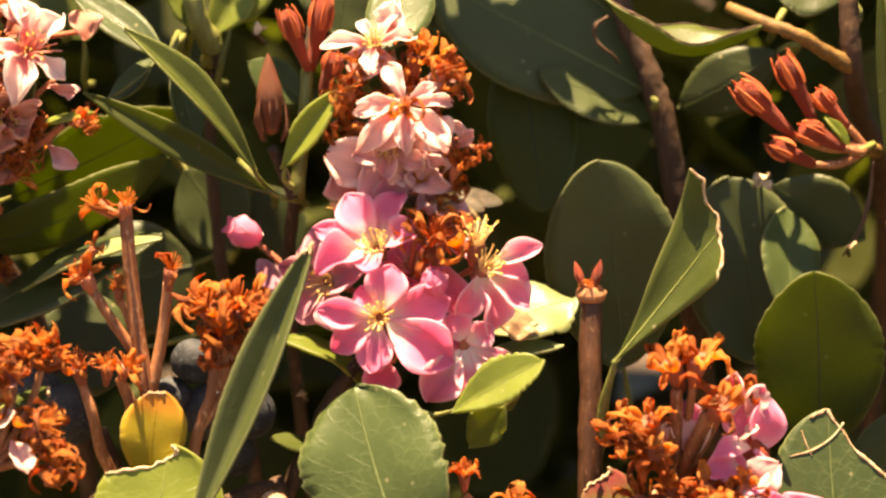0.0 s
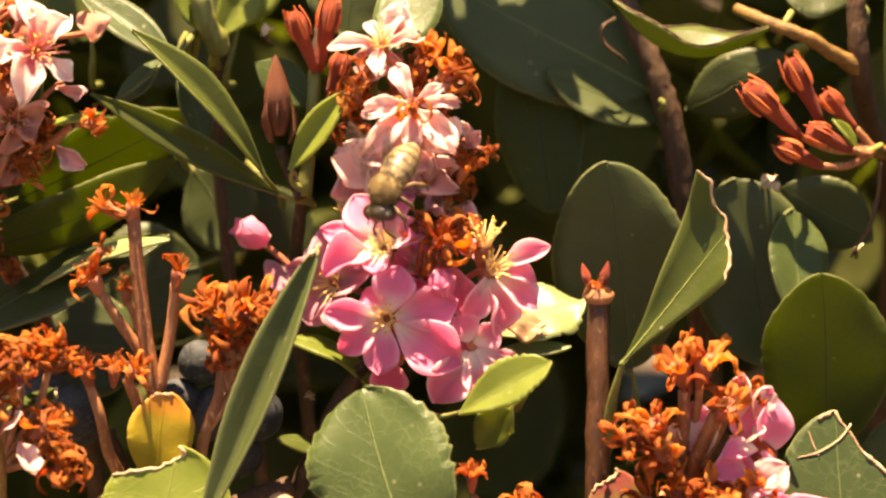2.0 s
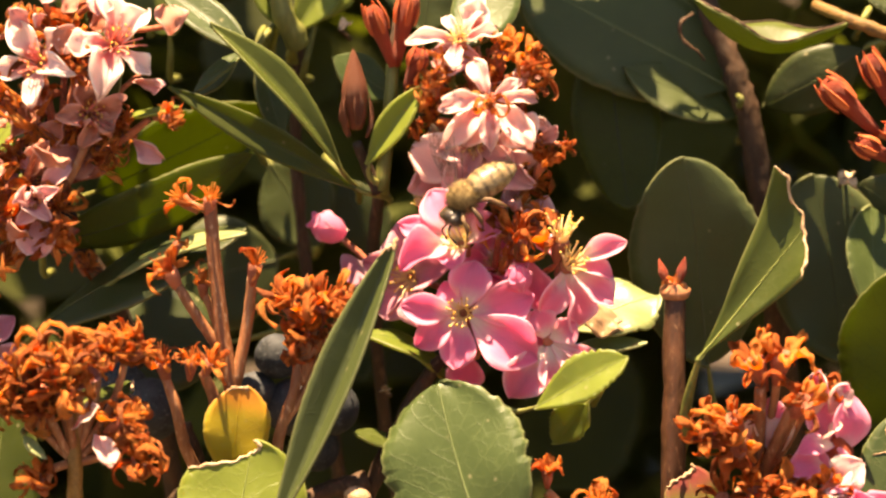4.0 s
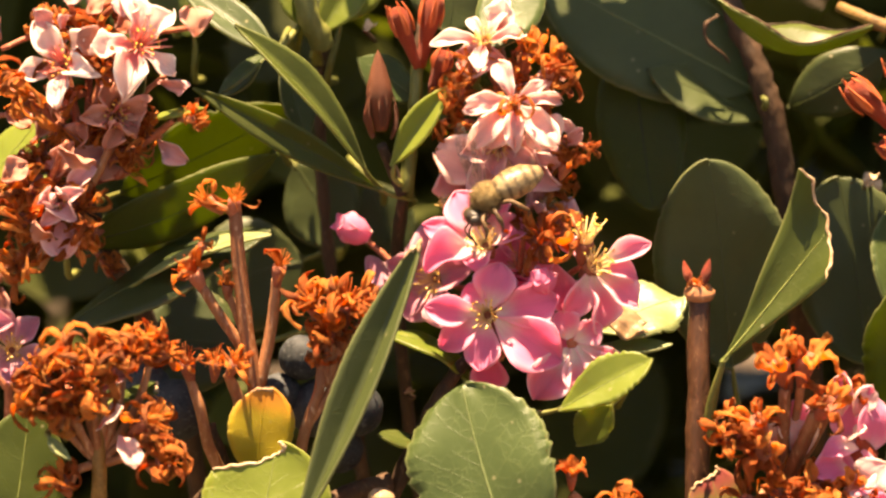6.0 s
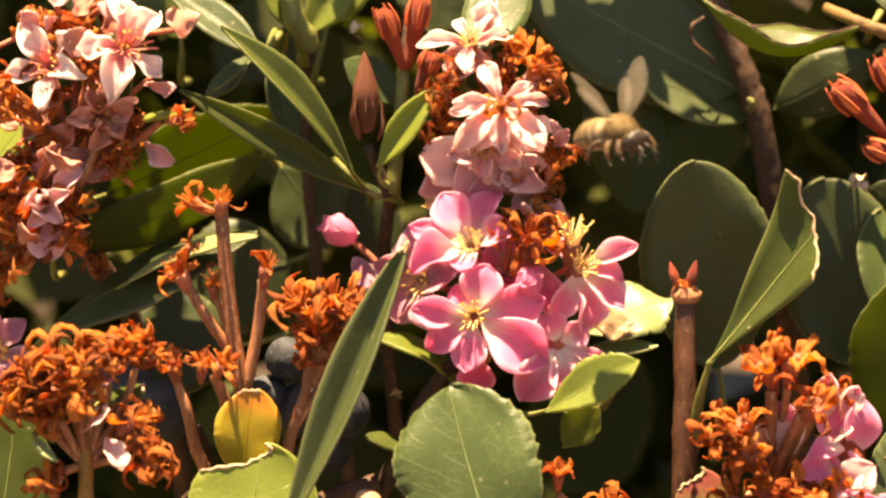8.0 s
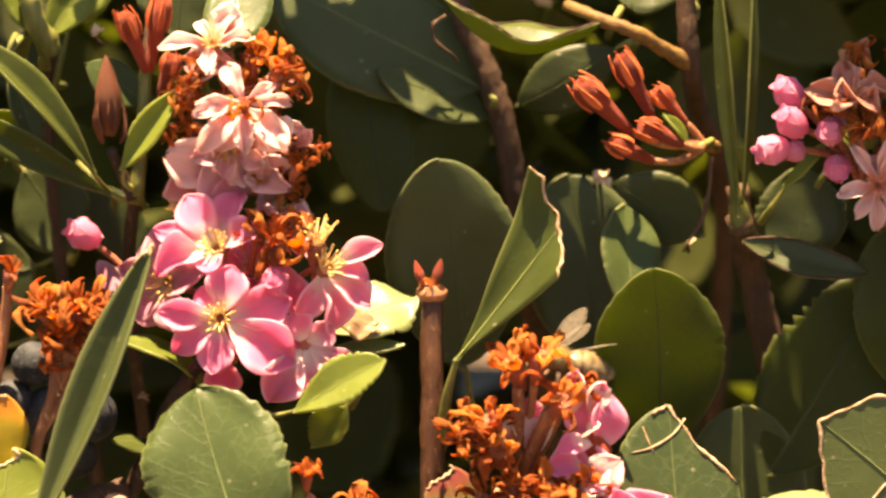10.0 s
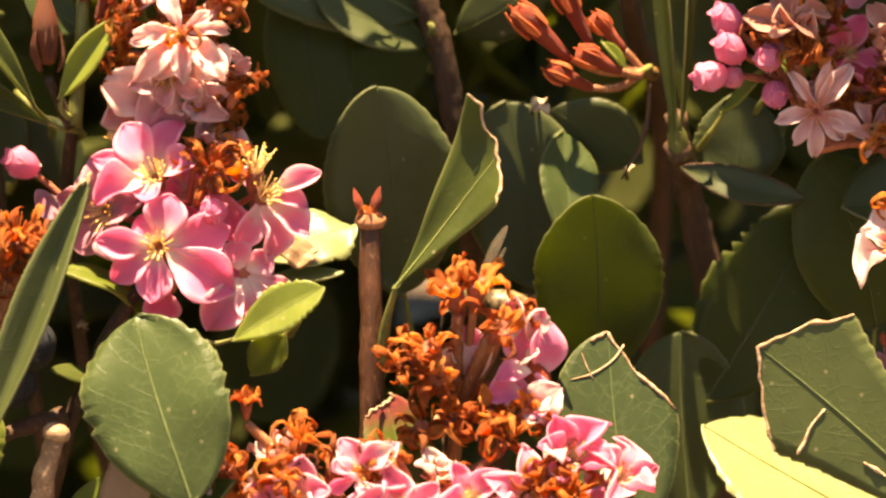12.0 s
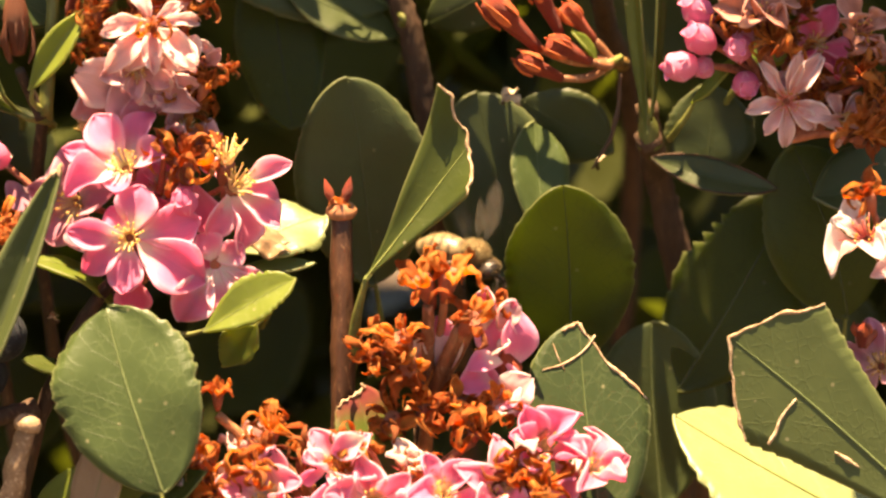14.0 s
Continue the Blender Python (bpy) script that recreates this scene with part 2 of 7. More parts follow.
def thing(name, m, label, category, group=""):
    """An Empty at the base of a thing. m: its pose, or just its place."""
    ob = new(name)
    ob.matrix_basis = m if isinstance(m, Matrix) else Matrix.Translation(m)
    WORLD[ob.name] = ob.matrix_basis.copy()
    return tagged(ob, label, category, group)


def part(name, geo, material, parent, label="", m=None, local=False):
    """One mesh under a thing or part. geo in world coordinates, or local to the parent, or local to the pose m in the parent's space."""
    if isinstance(geo, bpy.types.Mesh):
        me = geo
    else:
        if m is None and not local:
            back = np.array(WORLD[parent.name].inverted())
            verts = np.asarray([tuple(v) for v in geo[0]])
            geo = (verts @ back[:3, :3].T + back[:3, 3], geo[1], geo[2])
        me = to_mesh(name, geo)
    if not me.materials:
        me.materials.append(material)
    ob = new(name, me)
    ob.parent = parent
    if m is not None:
        ob.matrix_basis = m
    WORLD[ob.name] = WORLD[parent.name] @ ob.matrix_basis
    if label:
        tagged(ob, label)
    return ob


def aim(at, out, spin=0.0, size=1.0, side=None):
    """A pose at a place whose local z points along out (and whose local y leans to side, if given)."""
    z = Vector(out).normalized()
    ref = Vector(side) if side is not None else (Vector((0, 0, 1)) if abs(z.z) < 0.9 else Vector((0, 1, 0)))
    y = (ref - ref.dot(z) * z).normalized()
    x = y.cross(z)
    m = Matrix((x, y, z)).transposed().to_4x4()
    return Matrix.Translation(at) @ m @ Matrix.Rotation(radians(spin), 4, "Z") @ Matrix.Scale(size, 4)


def join(geos):
    verts, faces, uvs, base = [], [], [], 0
    for v, f, u in geos:
        verts.extend(tuple(p) for p in v)
        faces.extend(tuple(i + base for i in face) for face in f)
        uvs.extend(u if u is not None else [(0.5, 0.5)] * len(v))
        base += len(v)
    return verts, faces, uvs


def shift(geo, m):
    k = np.array(m)
    v = np.asarray([tuple(p) for p in geo[0]])
    return v @ k[:3, :3].T + k[:3, 3], geo[1], geo[2]


def smooth_line(points, steps=6):
    """A smooth line through the points, with its bends kept even where they lie unevenly."""
    p = [Vector(q) for q in points]
    gap = [max((b - a).length, 1e-9) for a, b in zip(p, p[1:])]
    way = []
    for i in range(len(p)):
        if i == 0 or i == len(p) - 1:
            k = min(i, len(gap) - 1)
            way.append((p[k + 1] - p[k]) / gap[k])
        else:
            way.append(((p[i] - p[i - 1]) / gap[i - 1] * gap[i] + (p[i + 1] - p[i]) / gap[i] * gap[i - 1]) / (gap[i - 1] + gap[i]))
    out = []
    for i, g in enumerate(gap):
        for s in range(steps):
            t = s / steps
            out.append((2 * t ** 3 - 3 * t * t + 1) * p[i] + (t ** 3 - 2 * t * t + t) * g * way[i] + (3 * t * t - 2 * t ** 3) * p[i + 1] + (t ** 3 - t * t) * g * way[i + 1])
    out.append(p[-1])
    return out


def tube(points, radii, sides=8, steps=6, rough=0.0, seed=0):
    """A round stalk along the points, with a radius at each of them."""
    line = smooth_line(points, steps) if len(points) > 2 or steps > 1 else [Vector(q) for q in points]
    spots = np.linspace(0, len(radii) - 1, len(line))
    rad = np.interp(spots, range(len(radii)), radii)
    ring, verts, faces, uvs = None, [], [], []
    side = None
    for i, q in enumerate(line):
        way = (line[min(i + 1, len(line) - 1)] - line[max(i - 1, 0)]).normalized()
        if side is None:
            side = way.orthogonal().normalized()
        side = (side - side.dot(way) * way).normalized()
        other = way.cross(side)
        for k in range(sides):
            a = 2 * math.pi * k / sides
            r = rad[i]
            if rough:
                r *= 1 + rough * noise.noise((line[i] + side * math.cos(a) * r + other * math.sin(a) * r) * 900 + Vector((seed, 0, 0)))
            verts.append(q + (side * math.cos(a) + other * math.sin(a)) * r)
            uvs.append((k / sides, i / len(line)))
    for i in range(len(line) - 1):
        for k in range(sides):
            a, b = i * sides + k, i * sides + (k + 1) % sides
            faces.append((a, b, b + sides, a + sides))
    faces.append(tuple(reversed(range(sides))))
    faces.append(tuple(range((len(line) - 1) * sides, len(line) * sides)))
    return verts, faces, uvs


def ball(rx, ry, rz, rings=10, sides=14, lump=0.0, seed=0):
    verts, faces = [], []
    for i in range(rings + 1):
        a = math.pi * i / rings
        for k in range(sides):
            b = 2 * math.pi * k / sides
            d = Vector((math.sin(a) * math.cos(b), math.sin(a) * math.sin(b), math.cos(a)))
            s = 1 + lump * noise.noise(d * 2.3 + Vector((seed, 0, 0)))
            verts.append(Vector((d.x * rx, d.y * ry, d.z * rz)) * s)
    for i in range(rings):
        for k in range(sides):
            a, b = i * sides + k, i * sides + (k + 1) % sides
            faces.append((a, a + sides, b + sides, b))
    return verts, faces, [(0.5, 0.5)] * len(verts)


def turned(profile, sides=12, lobes=0, depth=0.0):
    """A cup turned about z. profile: (radius, height) from the base up; lobes notch its rim."""
    verts, faces = [], []
    for i, (r, h) in enumerate(profile):
        k_depth = depth * (i / (len(profile) - 1)) ** 2
        for k in range(sides):
            a = 2 * math.pi * k / sides
            w = 1 + k_depth * math.cos(lobes * a) if lobes else 1
            verts.append((r * w * math.cos(a), r * w * math.sin(a), h))
    for i in range(len(profile) - 1):
        for k in range(sides):
            a, b = i * sides + k, i * sides + (k + 1) % sides
            faces.append((a, b, b + sides, a + sides))
    faces.append(tuple(reversed(range(sides))))
    faces.append(tuple(range((len(profile) - 1) * sides, len(profile) * sides)))
    return verts, faces, [(0.5, 0.5)] * len(verts)


OUTLINES = {
    "obovate": lambda v: np.sin(np.pi * v ** 1.35) ** 0.62,
    "oval": lambda v: np.sin(np.pi * v) ** 0.72,
    "round": lambda v: np.sin(np.pi * v ** 1.1) ** 0.5,
    "narrow": lambda v: np.sin(np.pi * v ** 1.05) ** 0.95,
    "wedge": lambda v: np.clip(v, 0, 1) ** 1.15,
    "cone": lambda v: np.clip(v, 0, 1) ** 1.6,
    "fan": lambda v: np.clip(v / 0.64, 0, 1) ** 1.35,
    "petal": lambda v: np.sin(np.pi * (0.05 + 0.95 * v) ** 1.45) ** 0.72,
    "pointed": lambda v: (1 - v) ** 0.8 * (0.35 + 0.65 * np.sin(np.pi * np.clip(v * 1.6, 0, 1) / 2)),
}


def blade(length, width, outline="obovate", n=34, m=8, bend=0.0, fold=0.0, cup=0.0, twist=0.0, wave=0.0, teeth=0.0, cut=None, thick=0.0003, hook=0.0, crumple=0.0, seed=0, skin=True):
    """A leaf or petal: x across, y along, z out of its face. bend arches it, fold lifts the halves to a V, cup bowls it, hook rolls the tip
    back, cut = (share kept, slant, raggedness) tears the end off. Returns the geometry, the midrib line and the rim line."""
    s = (1 - np.cos(np.pi * np.linspace(0, 1, n))) / 2
    u = np.linspace(-1, 1, m + 1)
    S, U = np.meshgrid(s, u, indexing="ij")
    r = np.random.RandomState(seed)
    if cut:
        keep, slant, rag, peak = (*cut, 0.0)[:4]
        jag = np.interp(u, np.linspace(-1, 1, 9), r.uniform(-1, 1, 9)) * rag
        V = S * np.clip(keep + slant * U - peak * np.abs(U) + jag, 0.05, 0.999)
    else:
        V = S
    half = OUTLINES[outline](np.clip(V, 0, 1)) * width / 2
    ph = r.uniform(0, 6.28, 6)
    if teeth:
        count = max(9, length / 0.0021)
        saw = (V * count + 0.5 * np.sin(9 * V)) % 1.0
        half = half * (1 - teeth * (1 - saw) * (0.75 + 0.5 * np.sin(17 * V + ph[4])) * (np.abs(U) > 0.99) * np.clip(V * 3 - 0.6, 0, 1))
    X = U * half * (1 + 0.03 * np.sin(5 * V + ph[0]))
    Y = V * length
    Z = bend * length * 4 * V * (1 - V) + fold * np.abs(X) + cup * X * X / max(width, 1e-6) * 2
    Z = Z + wave * width * (np.sin(7 * V + ph[1] + 1.5 * U) * np.abs(U) ** 2 * 0.5 + 0.35 * np.sin(13 * V + ph[2]) * U)
    if crumple:
        for i in range(5):
            a, b = r.uniform(-9, 9, 2)
            Z = Z + crumple * width * 0.3 * np.sin(a * U * 1.2 + b * V * 1.6 + ph[i]) * V
    X = X + 0.04 * width * np.sin(2.6 * V + ph[3]) * V
    if hook:
        ang = hook * np.clip(V - 0.35, 0, 1) ** 2
        y0 = 0.35 * length
        d = np.clip(Y - y0, 0, None)
        Y = np.minimum(Y, y0) + d * np.cos(ang)
        Z = Z - d * np.sin(ang)
    if twist:
        a = np.radians(twist) * V
        X, Z = X * np.cos(a) - Z * np.sin(a), X * np.sin(a) + Z * np.cos(a)
    top = np.stack([X, Y, Z], -1)
    du, dv = np.gradient(top, axis=1), np.gradient(top, axis=0)
    normal = np.cross(du, dv)
    normal /= np.linalg.norm(normal, axis=-1, keepdims=True) + 1e-12
    k = m + 1
    uv = np.stack([(U + 1) / 2, V], -1).reshape(-1, 2)
    grid = [(i * k + j, i * k + j + 1, (i + 1) * k + j + 1, (i + 1) * k + j) for i in range(n - 1) for j in range(m)]
    if not skin:
        return (top.reshape(-1, 3), grid, uv.tolist()), top[:, m // 2], top[-1]
    count = n * k
    low = top - normal * thick
    verts = np.concatenate([top.reshape(-1, 3), low.reshape(-1, 3)])
    faces = grid + [tuple(q + count for q in reversed(f)) for f in grid]
    for i in range(n - 1):
        a, b = i * k, (i + 1) * k
        faces.append((a, b, b + count, a + count))
        faces.append((a + m, a + m + count, b + m + count, b + m))
    for j in range(m):
        a = (n - 1) * k + j
        faces.append((a, a + 1, a + 1 + count, a + count))
    return (verts, faces, np.concatenate([uv, uv]).tolist()), top[:, m // 2] , top[-1]


def leaf(base, tip, width, face, material, label, outline="obovate", stem=None, rim=False, rib=True, seed=None, rib_material=None, petiole=0.0005, margin=False, **form):
    """A leaf on its petiole. base, tip: ends of the midrib; face: the way its upper side looks; stem: where the petiole starts."""
    base, tip = Vector(base), Vector(tip)
    along = tip - base
    face = Vector(face)
    face = face - face.dot(along.normalized()) * along.normalized()
    m = aim(base, face, side=along)
    seed = seed if seed is not None else rng.randrange(1000)
    form.setdefault("teeth", 0.04)
    form.setdefault("wave", 0.04)
    form.setdefault("thick", 0.00035)
    geo, mid, edge = blade(along.length, width, outline, n=84, seed=seed, **form)
    ob = thing("leaf", m, label, "leaf", "leaves of the shrub")
    part("blade", geo, material, ob, local=True)
    if rib:
        line = [Vector(q) + Vector((0, 0, 0.00004)) for q in mid[1:-2:7]]
        part("midrib", tube(line, [width * 0.010, width * 0.006, width * 0.002], 6, 2), rib_material or (DEEP_RIB if material in (LEAF_DEEP_SHADE, LEAF_THIN) else GREY_RIB if material in (LEAF_GREY, LEAF_WORN) else RIB), ob, local=True)
    if rim:
        r = random.Random(seed)
        edge = [Vector(q) for q in edge]
        line = [a.lerp(b, k / 3) + Vector((r.uniform(-1, 1), r.uniform(-1, 1), r.uniform(-0.5, 1))) * 0.00013 for a, b in zip(edge, edge[1:]) for k in range(3)] + [edge[-1]]
        part("dried_edge", tube(line, [0.00010, 0.00022, 0.00012, 0.00026, 0.00014, 0.00024, 0.00010], 6, 2, rough=0.9, seed=seed), DRY_EDGE, ob, "dry pale brown torn edge", local=True)
    if margin:
        for j in (0, 8):
            line = [Vector(q) for q in geo[0][j:84 * 9:27]]
            part("dried_edge", tube(line, [0.00008, 0.00016, 0.00010, 0.00018, 0.00008], 6, 3, rough=0.8, seed=seed + j), TWIG, ob, "dark brown dried edge", local=True)
    if stem is not None:
        back = m.inverted() @ Vector(stem)
        deep = m.inverted() @ (Vector(stem) + Vector((0, 0.014, -0.006)))
        line = [deep, back, back * 0.45 + Vector((0, -0.0006, -0.0004)), Vector((0, 0.0006, -0.0001))]
        part("petiole", tube(line, [petiole, 0.95 * petiole, 0.75 * petiole, 0.35 * petiole], 8, 5), rib_material or GREEN_STALK, ob, local=True)
    return ob


# ---- flowers ----
def petal_mesh(name, material, seed, **form):
    geo, _, _ = blade(0.5, form.pop("width", 0.3), form.pop("outline", "petal"), n=18, m=10, thick=0.012, seed=seed, wave=form.pop("wave", 0.10), **form)
    me = to_mesh(name, geo)
    me.materials.append(material)
    return me


PETALS = {}
for key, material in (("pink", PINK), ("blush", BLUSH), ("rust", RUST), ("rose", ROSE), ("pale", PALE), ("white", WHITE), ("mauve", MAUVE_SHADE), ("withered", WITHERED)):
    loose = {"withered": 0.34, "rust": 0.4, "pale": 0.40, "white": 0.28, "blush": 0.18}.get(key, 0.16)
    PETALS[key] = [petal_mesh("petal", material, 11 * i + 3, cup=0.7 + 0.35 * (i % 3), bend=0.05 + 0.03 * (i % 2), wave=loose, crumple=loose * 0.8, hook=-0.5 + 0.5 * (i % 4), cut=(0.94, 0.02 * (i - 2), 0.07) if key in ("pale", "withered", "rust") else None, width=(0.24 if key in ("pale", "white") else 0.29) + 0.030 * (i % 3)) for i in range(5)]


def stamens_geo(count, seed, length=0.22, spread=40):
    r = random.Random(seed)
    stalks, tips = [], []
    for i in range(count):
        a, b = 2 * math.pi * (i + r.uniform(-0.3, 0.3)) / count, radians(r.uniform(6, spread))
        d = Vector((math.sin(b) * math.cos(a), math.sin(b) * math.sin(a), math.cos(b)))
        foot = Vector((math.cos(a), math.sin(a), 0)) * 0.045
        end = foot + d * length * r.uniform(0.7, 1.1)
        stalks.append(tube([foot, foot.lerp(end, 0.5) + Vector((0, 0, 0.02)), end], [0.012, 0.009, 0.007], 5, 2))
        tips.append(shift(ball(0.011, 0.017, 0.011, 5, 7), aim(end, d, r.uniform(0, 180))))
    return join(stalks), join(tips)


STAMENS = []
for i in range(3):
    stalks, tips = stamens_geo(20, 40 + i)
    pair = to_mesh("stamen_crown", stalks), to_mesh("anther_ring", tips)
    pair[0].materials.append(STAMEN), pair[1].materials.append(ANTHER)
    STAMENS.append(pair)
RED_CROWN = to_mesh("stamen_crown", stamens_geo(17, 47, 0.28, 48)[0])
RED_CROWN.materials.append(RED_STAMEN)
CUP = to_mesh("flower", turned([(0.03, -0.20), (0.055, -0.13), (0.075, -0.05), (0.085, 0.0), (0.05, 0.012), (0.0, 0.016)], 12))
CUP.materials.append(CALYX)


def flower(cluster, at, out, size, kind, spin=0.0, open_to=72, petals=5, label="", missing=(), stamens=True):
    """An open flower of a cluster; size: its width."""
    m = WORLD[cluster.name].inverted() @ aim(at, out, spin, size * 0.90)
    ob = part("flower", CUP, CALYX, cluster, label, m=m)
    r = random.Random(int(abs(at[0] * 1e5) + abs(at[2] * 1e5)))
    mess = {"pink": 1.45, "mauve": 1.4, "blush": 1.6}.get(kind, 2.4)
    for i in range(petals):
        if i in missing:
            continue
        turn = Matrix.Rotation(2 * math.pi * i / petals + r.uniform(-0.14, 0.14) * mess, 4, "Z")
        lift = Matrix.Rotation(radians(90 - open_to + r.uniform(-9, 9) * mess), 4, "X")
        part("petal", PETALS[kind][r.randrange(5)], PINK, ob, m=turn @ Matrix.Translation((0, 0.035, 0.004 + 0.004 * (i % 2))) @ lift @ Matrix.Rotation(radians(r.uniform(-12, 12) * mess), 4, "Y") @ Matrix.Scale(r.uniform(1.0 - 0.09 * mess, 1.06), 4))
    if stamens:
        pair = STAMENS[r.randrange(3)]
        part("stamen_crown", RED_CROWN if kind in ("white", "rust") else pair[0], STAMEN, ob)
        part("anther_ring", pair[1], ANTHER, ob)
    return ob


def lone_petal(cluster, at, tip, width, face, kind, label=""):
    """A single petal that shows between the flowers."""
    along = Vector(tip) - Vector(at)
    f = Vector(face)
    f = f - f.dot(along.normalized()) * along.normalized()
    m = WORLD[cluster.name].inverted() @ aim(at, f, side=along) @ Matrix.Diagonal((width / 0.27, along.length / 0.5, along.length / 0.5 * 0.6, 1))
    return part("petal", PETALS[kind][rng.randrange(5)], PINK, cluster, label, m=m)


def shaped_flower(cluster, at, out, size, kind, petals, label, crown=True):
    """A flower whose petals have each their own reach. petals: the tip and the width of each."""
    at, out = Vector(at), Vector(out).normalized()
    ob = part("flower", CUP, CALYX, cluster, label, m=WORLD[cluster.name].inverted() @ aim(at, out, 0, size * 0.90))
    back = WORLD[ob.name].inverted()
    for i, (tip, width) in enumerate(petals):
        along = Vector(tip) - at
        foot = at + along * 0.10
        way = along.normalized()
        face = out - 0.30 * way + Vector((rng.uniform(-0.15, 0.15), 0, rng.uniform(-0.1, 0.15)))
        face = face - face.dot(way) * way
        k = along.length * 0.95 / 0.5
        part("petal", PETALS[kind][(i * 2 + 1) % 5], PINK, ob, m=back @ aim(foot, face, side=way) @ Matrix.Diagonal((width / 0.33, k, k * 0.75, 1)))
    if crown:
        pair = STAMENS[rng.randrange(3)]
        part("stamen_crown", pair[0], STAMEN, ob)
        part("anther_ring", pair[1], ANTHER, ob)
    return ob


# withered flowers: a cup with shrivelled strips that roll over its rim
def strip_mesh(seed, material, curl, width):
    """A shrivelled papery petal, rolled along its length and ragged at its end."""
    r = random.Random(seed)
    geo, _, _ = blade(r.uniform(0.30, 0.55), width, ("petal", "oval", "narrow")[seed % 3], n=10, m=4, thick=0.010, bend=r.uniform(-0.2, 0.2), cup=r.uniform(-1.5, 2.5), fold=r.uniform(-0.3, 0.8), hook=curl, twist=r.uniform(-90, 90), wave=0.45, crumple=0.75, cut=(0.88, r.uniform(-0.1, 0.1), 0.16), seed=seed)
    me = to_mesh("withered_petal", geo)
    me.materials.append(material)
    return me


STRIPS = [strip_mesh(60 + i, DRIED if i % 4 else DRIED_DARK, (-3.4, 3.8, -5.2, 2.2, 5.0, -2.4, 4.2, -4.4)[i % 8], 0.055 + 0.022 * (i % 4)) for i in range(16)]
DRIED_CUP = to_mesh("dried_flower", turned([(0.045, -0.42), (0.085, -0.28), (0.12, -0.12), (0.13, 0.0), (0.10, 0.02), (0.06, -0.03), (0.0, -0.04)], 14, 5, 0.16))
DRIED_CUP.materials.append(CALYX)
SEPALS = []
for i in range(3):
    geo, _, _ = blade(0.29, 0.24, "pointed", n=9, m=4, thick=0.03, cup=1.4, bend=0.10, hook=2.2 * (i - 1), wave=0.25, crumple=0.3, seed=80 + i)
    SEPALS.append(to_mesh("sepal", geo))
    SEPALS[-1].materials.append(DRIED)
dry_stalks, dry_tips = stamens_geo(20, 90, 0.30, 58)
DRY_FILAMENTS = to_mesh("stamen_crown", join([dry_stalks, dry_tips]))
DRY_FILAMENTS.materials.append(DRIED)


def dried(cluster, at, out, size, strips=7, sepals=0, spin=0.0, label="", filaments=True):
    """A withered flower of a cluster, with rolled strips or with a star of sepals; size: its width."""
    m = WORLD[cluster.name].inverted() @ aim(at, out, spin, size)
    ob = part("dried_flower", DRIED_CUP, CALYX, cluster, label, m=m)
    r = random.Random(int(abs(at[0] * 1e5) + abs(at[2] * 2e5)))
    strips = round(strips * 2.0)
    for i in range(strips):
        a = 2 * math.pi * i / max(strips, 1) + r.uniform(-0.35, 0.35)
        lift = radians(r.uniform(-25, 80))
        part("withered_petal", STRIPS[r.randrange(16)], DRIED, ob, m=Matrix.Rotation(a, 4, "Z") @ Matrix.Translation((0, r.uniform(0.02, 0.13), -0.01)) @ Matrix.Rotation(lift, 4, "X") @ Matrix.Rotation(r.uniform(-0.6, 0.6), 4, "Y") @ Matrix.Scale(r.uniform(0.75, 1.35), 4))
    for i in range(sepals):
        a = 2 * math.pi * i / sepals + r.uniform(-0.2, 0.2)
        part("sepal", SEPALS[r.randrange(3)], DRIED, ob, m=Matrix.Rotation(a, 4, "Z") @ Matrix.Translation((0, 0.12, 0)) @ Matrix.Rotation(radians(r.uniform(5, 50)), 4, "X"))
    if filaments:
        part("stamen_crown", DRY_FILAMENTS, DRIED_DARK, ob)
    return ob


def stalk(cluster, points, r0, r1, material=None, name="stalk", rough=0.12):
    r0, r1 = 0.78 * r0, 0.78 * r1
    return part(name, tube(points, [r0, (r0 + r1) / 2, r1], 9, 6, rough, seed=len(WORLD)), material or STALK, cluster)


# closed buds
BUD = to_mesh("bud", turned([(0.10, 0.0), (0.12, 0.12), (0.15, 0.32), (0.19, 0.52), (0.23, 0.70), (0.23, 0.80), (0.17, 0.87), (0.08, 0.90), (0.0, 0.90)], 15, 5, 0.14))
BUD.materials.append(RED_BUD)
geo, _, _ = blade(0.44, 0.26, "pointed", n=9, m=4, thick=0.03, cup=-1.2, bend=-0.04, hook=-0.3, seed=5)
BUD_SCALE = to_mesh("bud_scale", geo)
BUD_SCALE.materials.append(BUD_TIP)


BROWN_SCALE = to_mesh("bud_scale", blade(0.55, 0.36, "pointed", n=9, m=4, thick=0.03, cup=-1.4, bend=-0.08, wave=0.08, seed=15)[0])
BROWN_SCALE.materials.append(BUD_BROWN)
BUDS = {"red": BUD}
for key, material in (("brown", BUD_BROWN), ("dark", RED_BUD)):
    BUDS[key] = to_mesh("bud", turned([(0.12, 0.0), (0.17, 0.15), (0.24, 0.33), (0.27, 0.45), (0.22, 0.60), (0.14, 0.78), (0.06, 0.92), (0.0, 1.0)], 18, 6, 0.14))
    BUDS[key].materials.append(material)


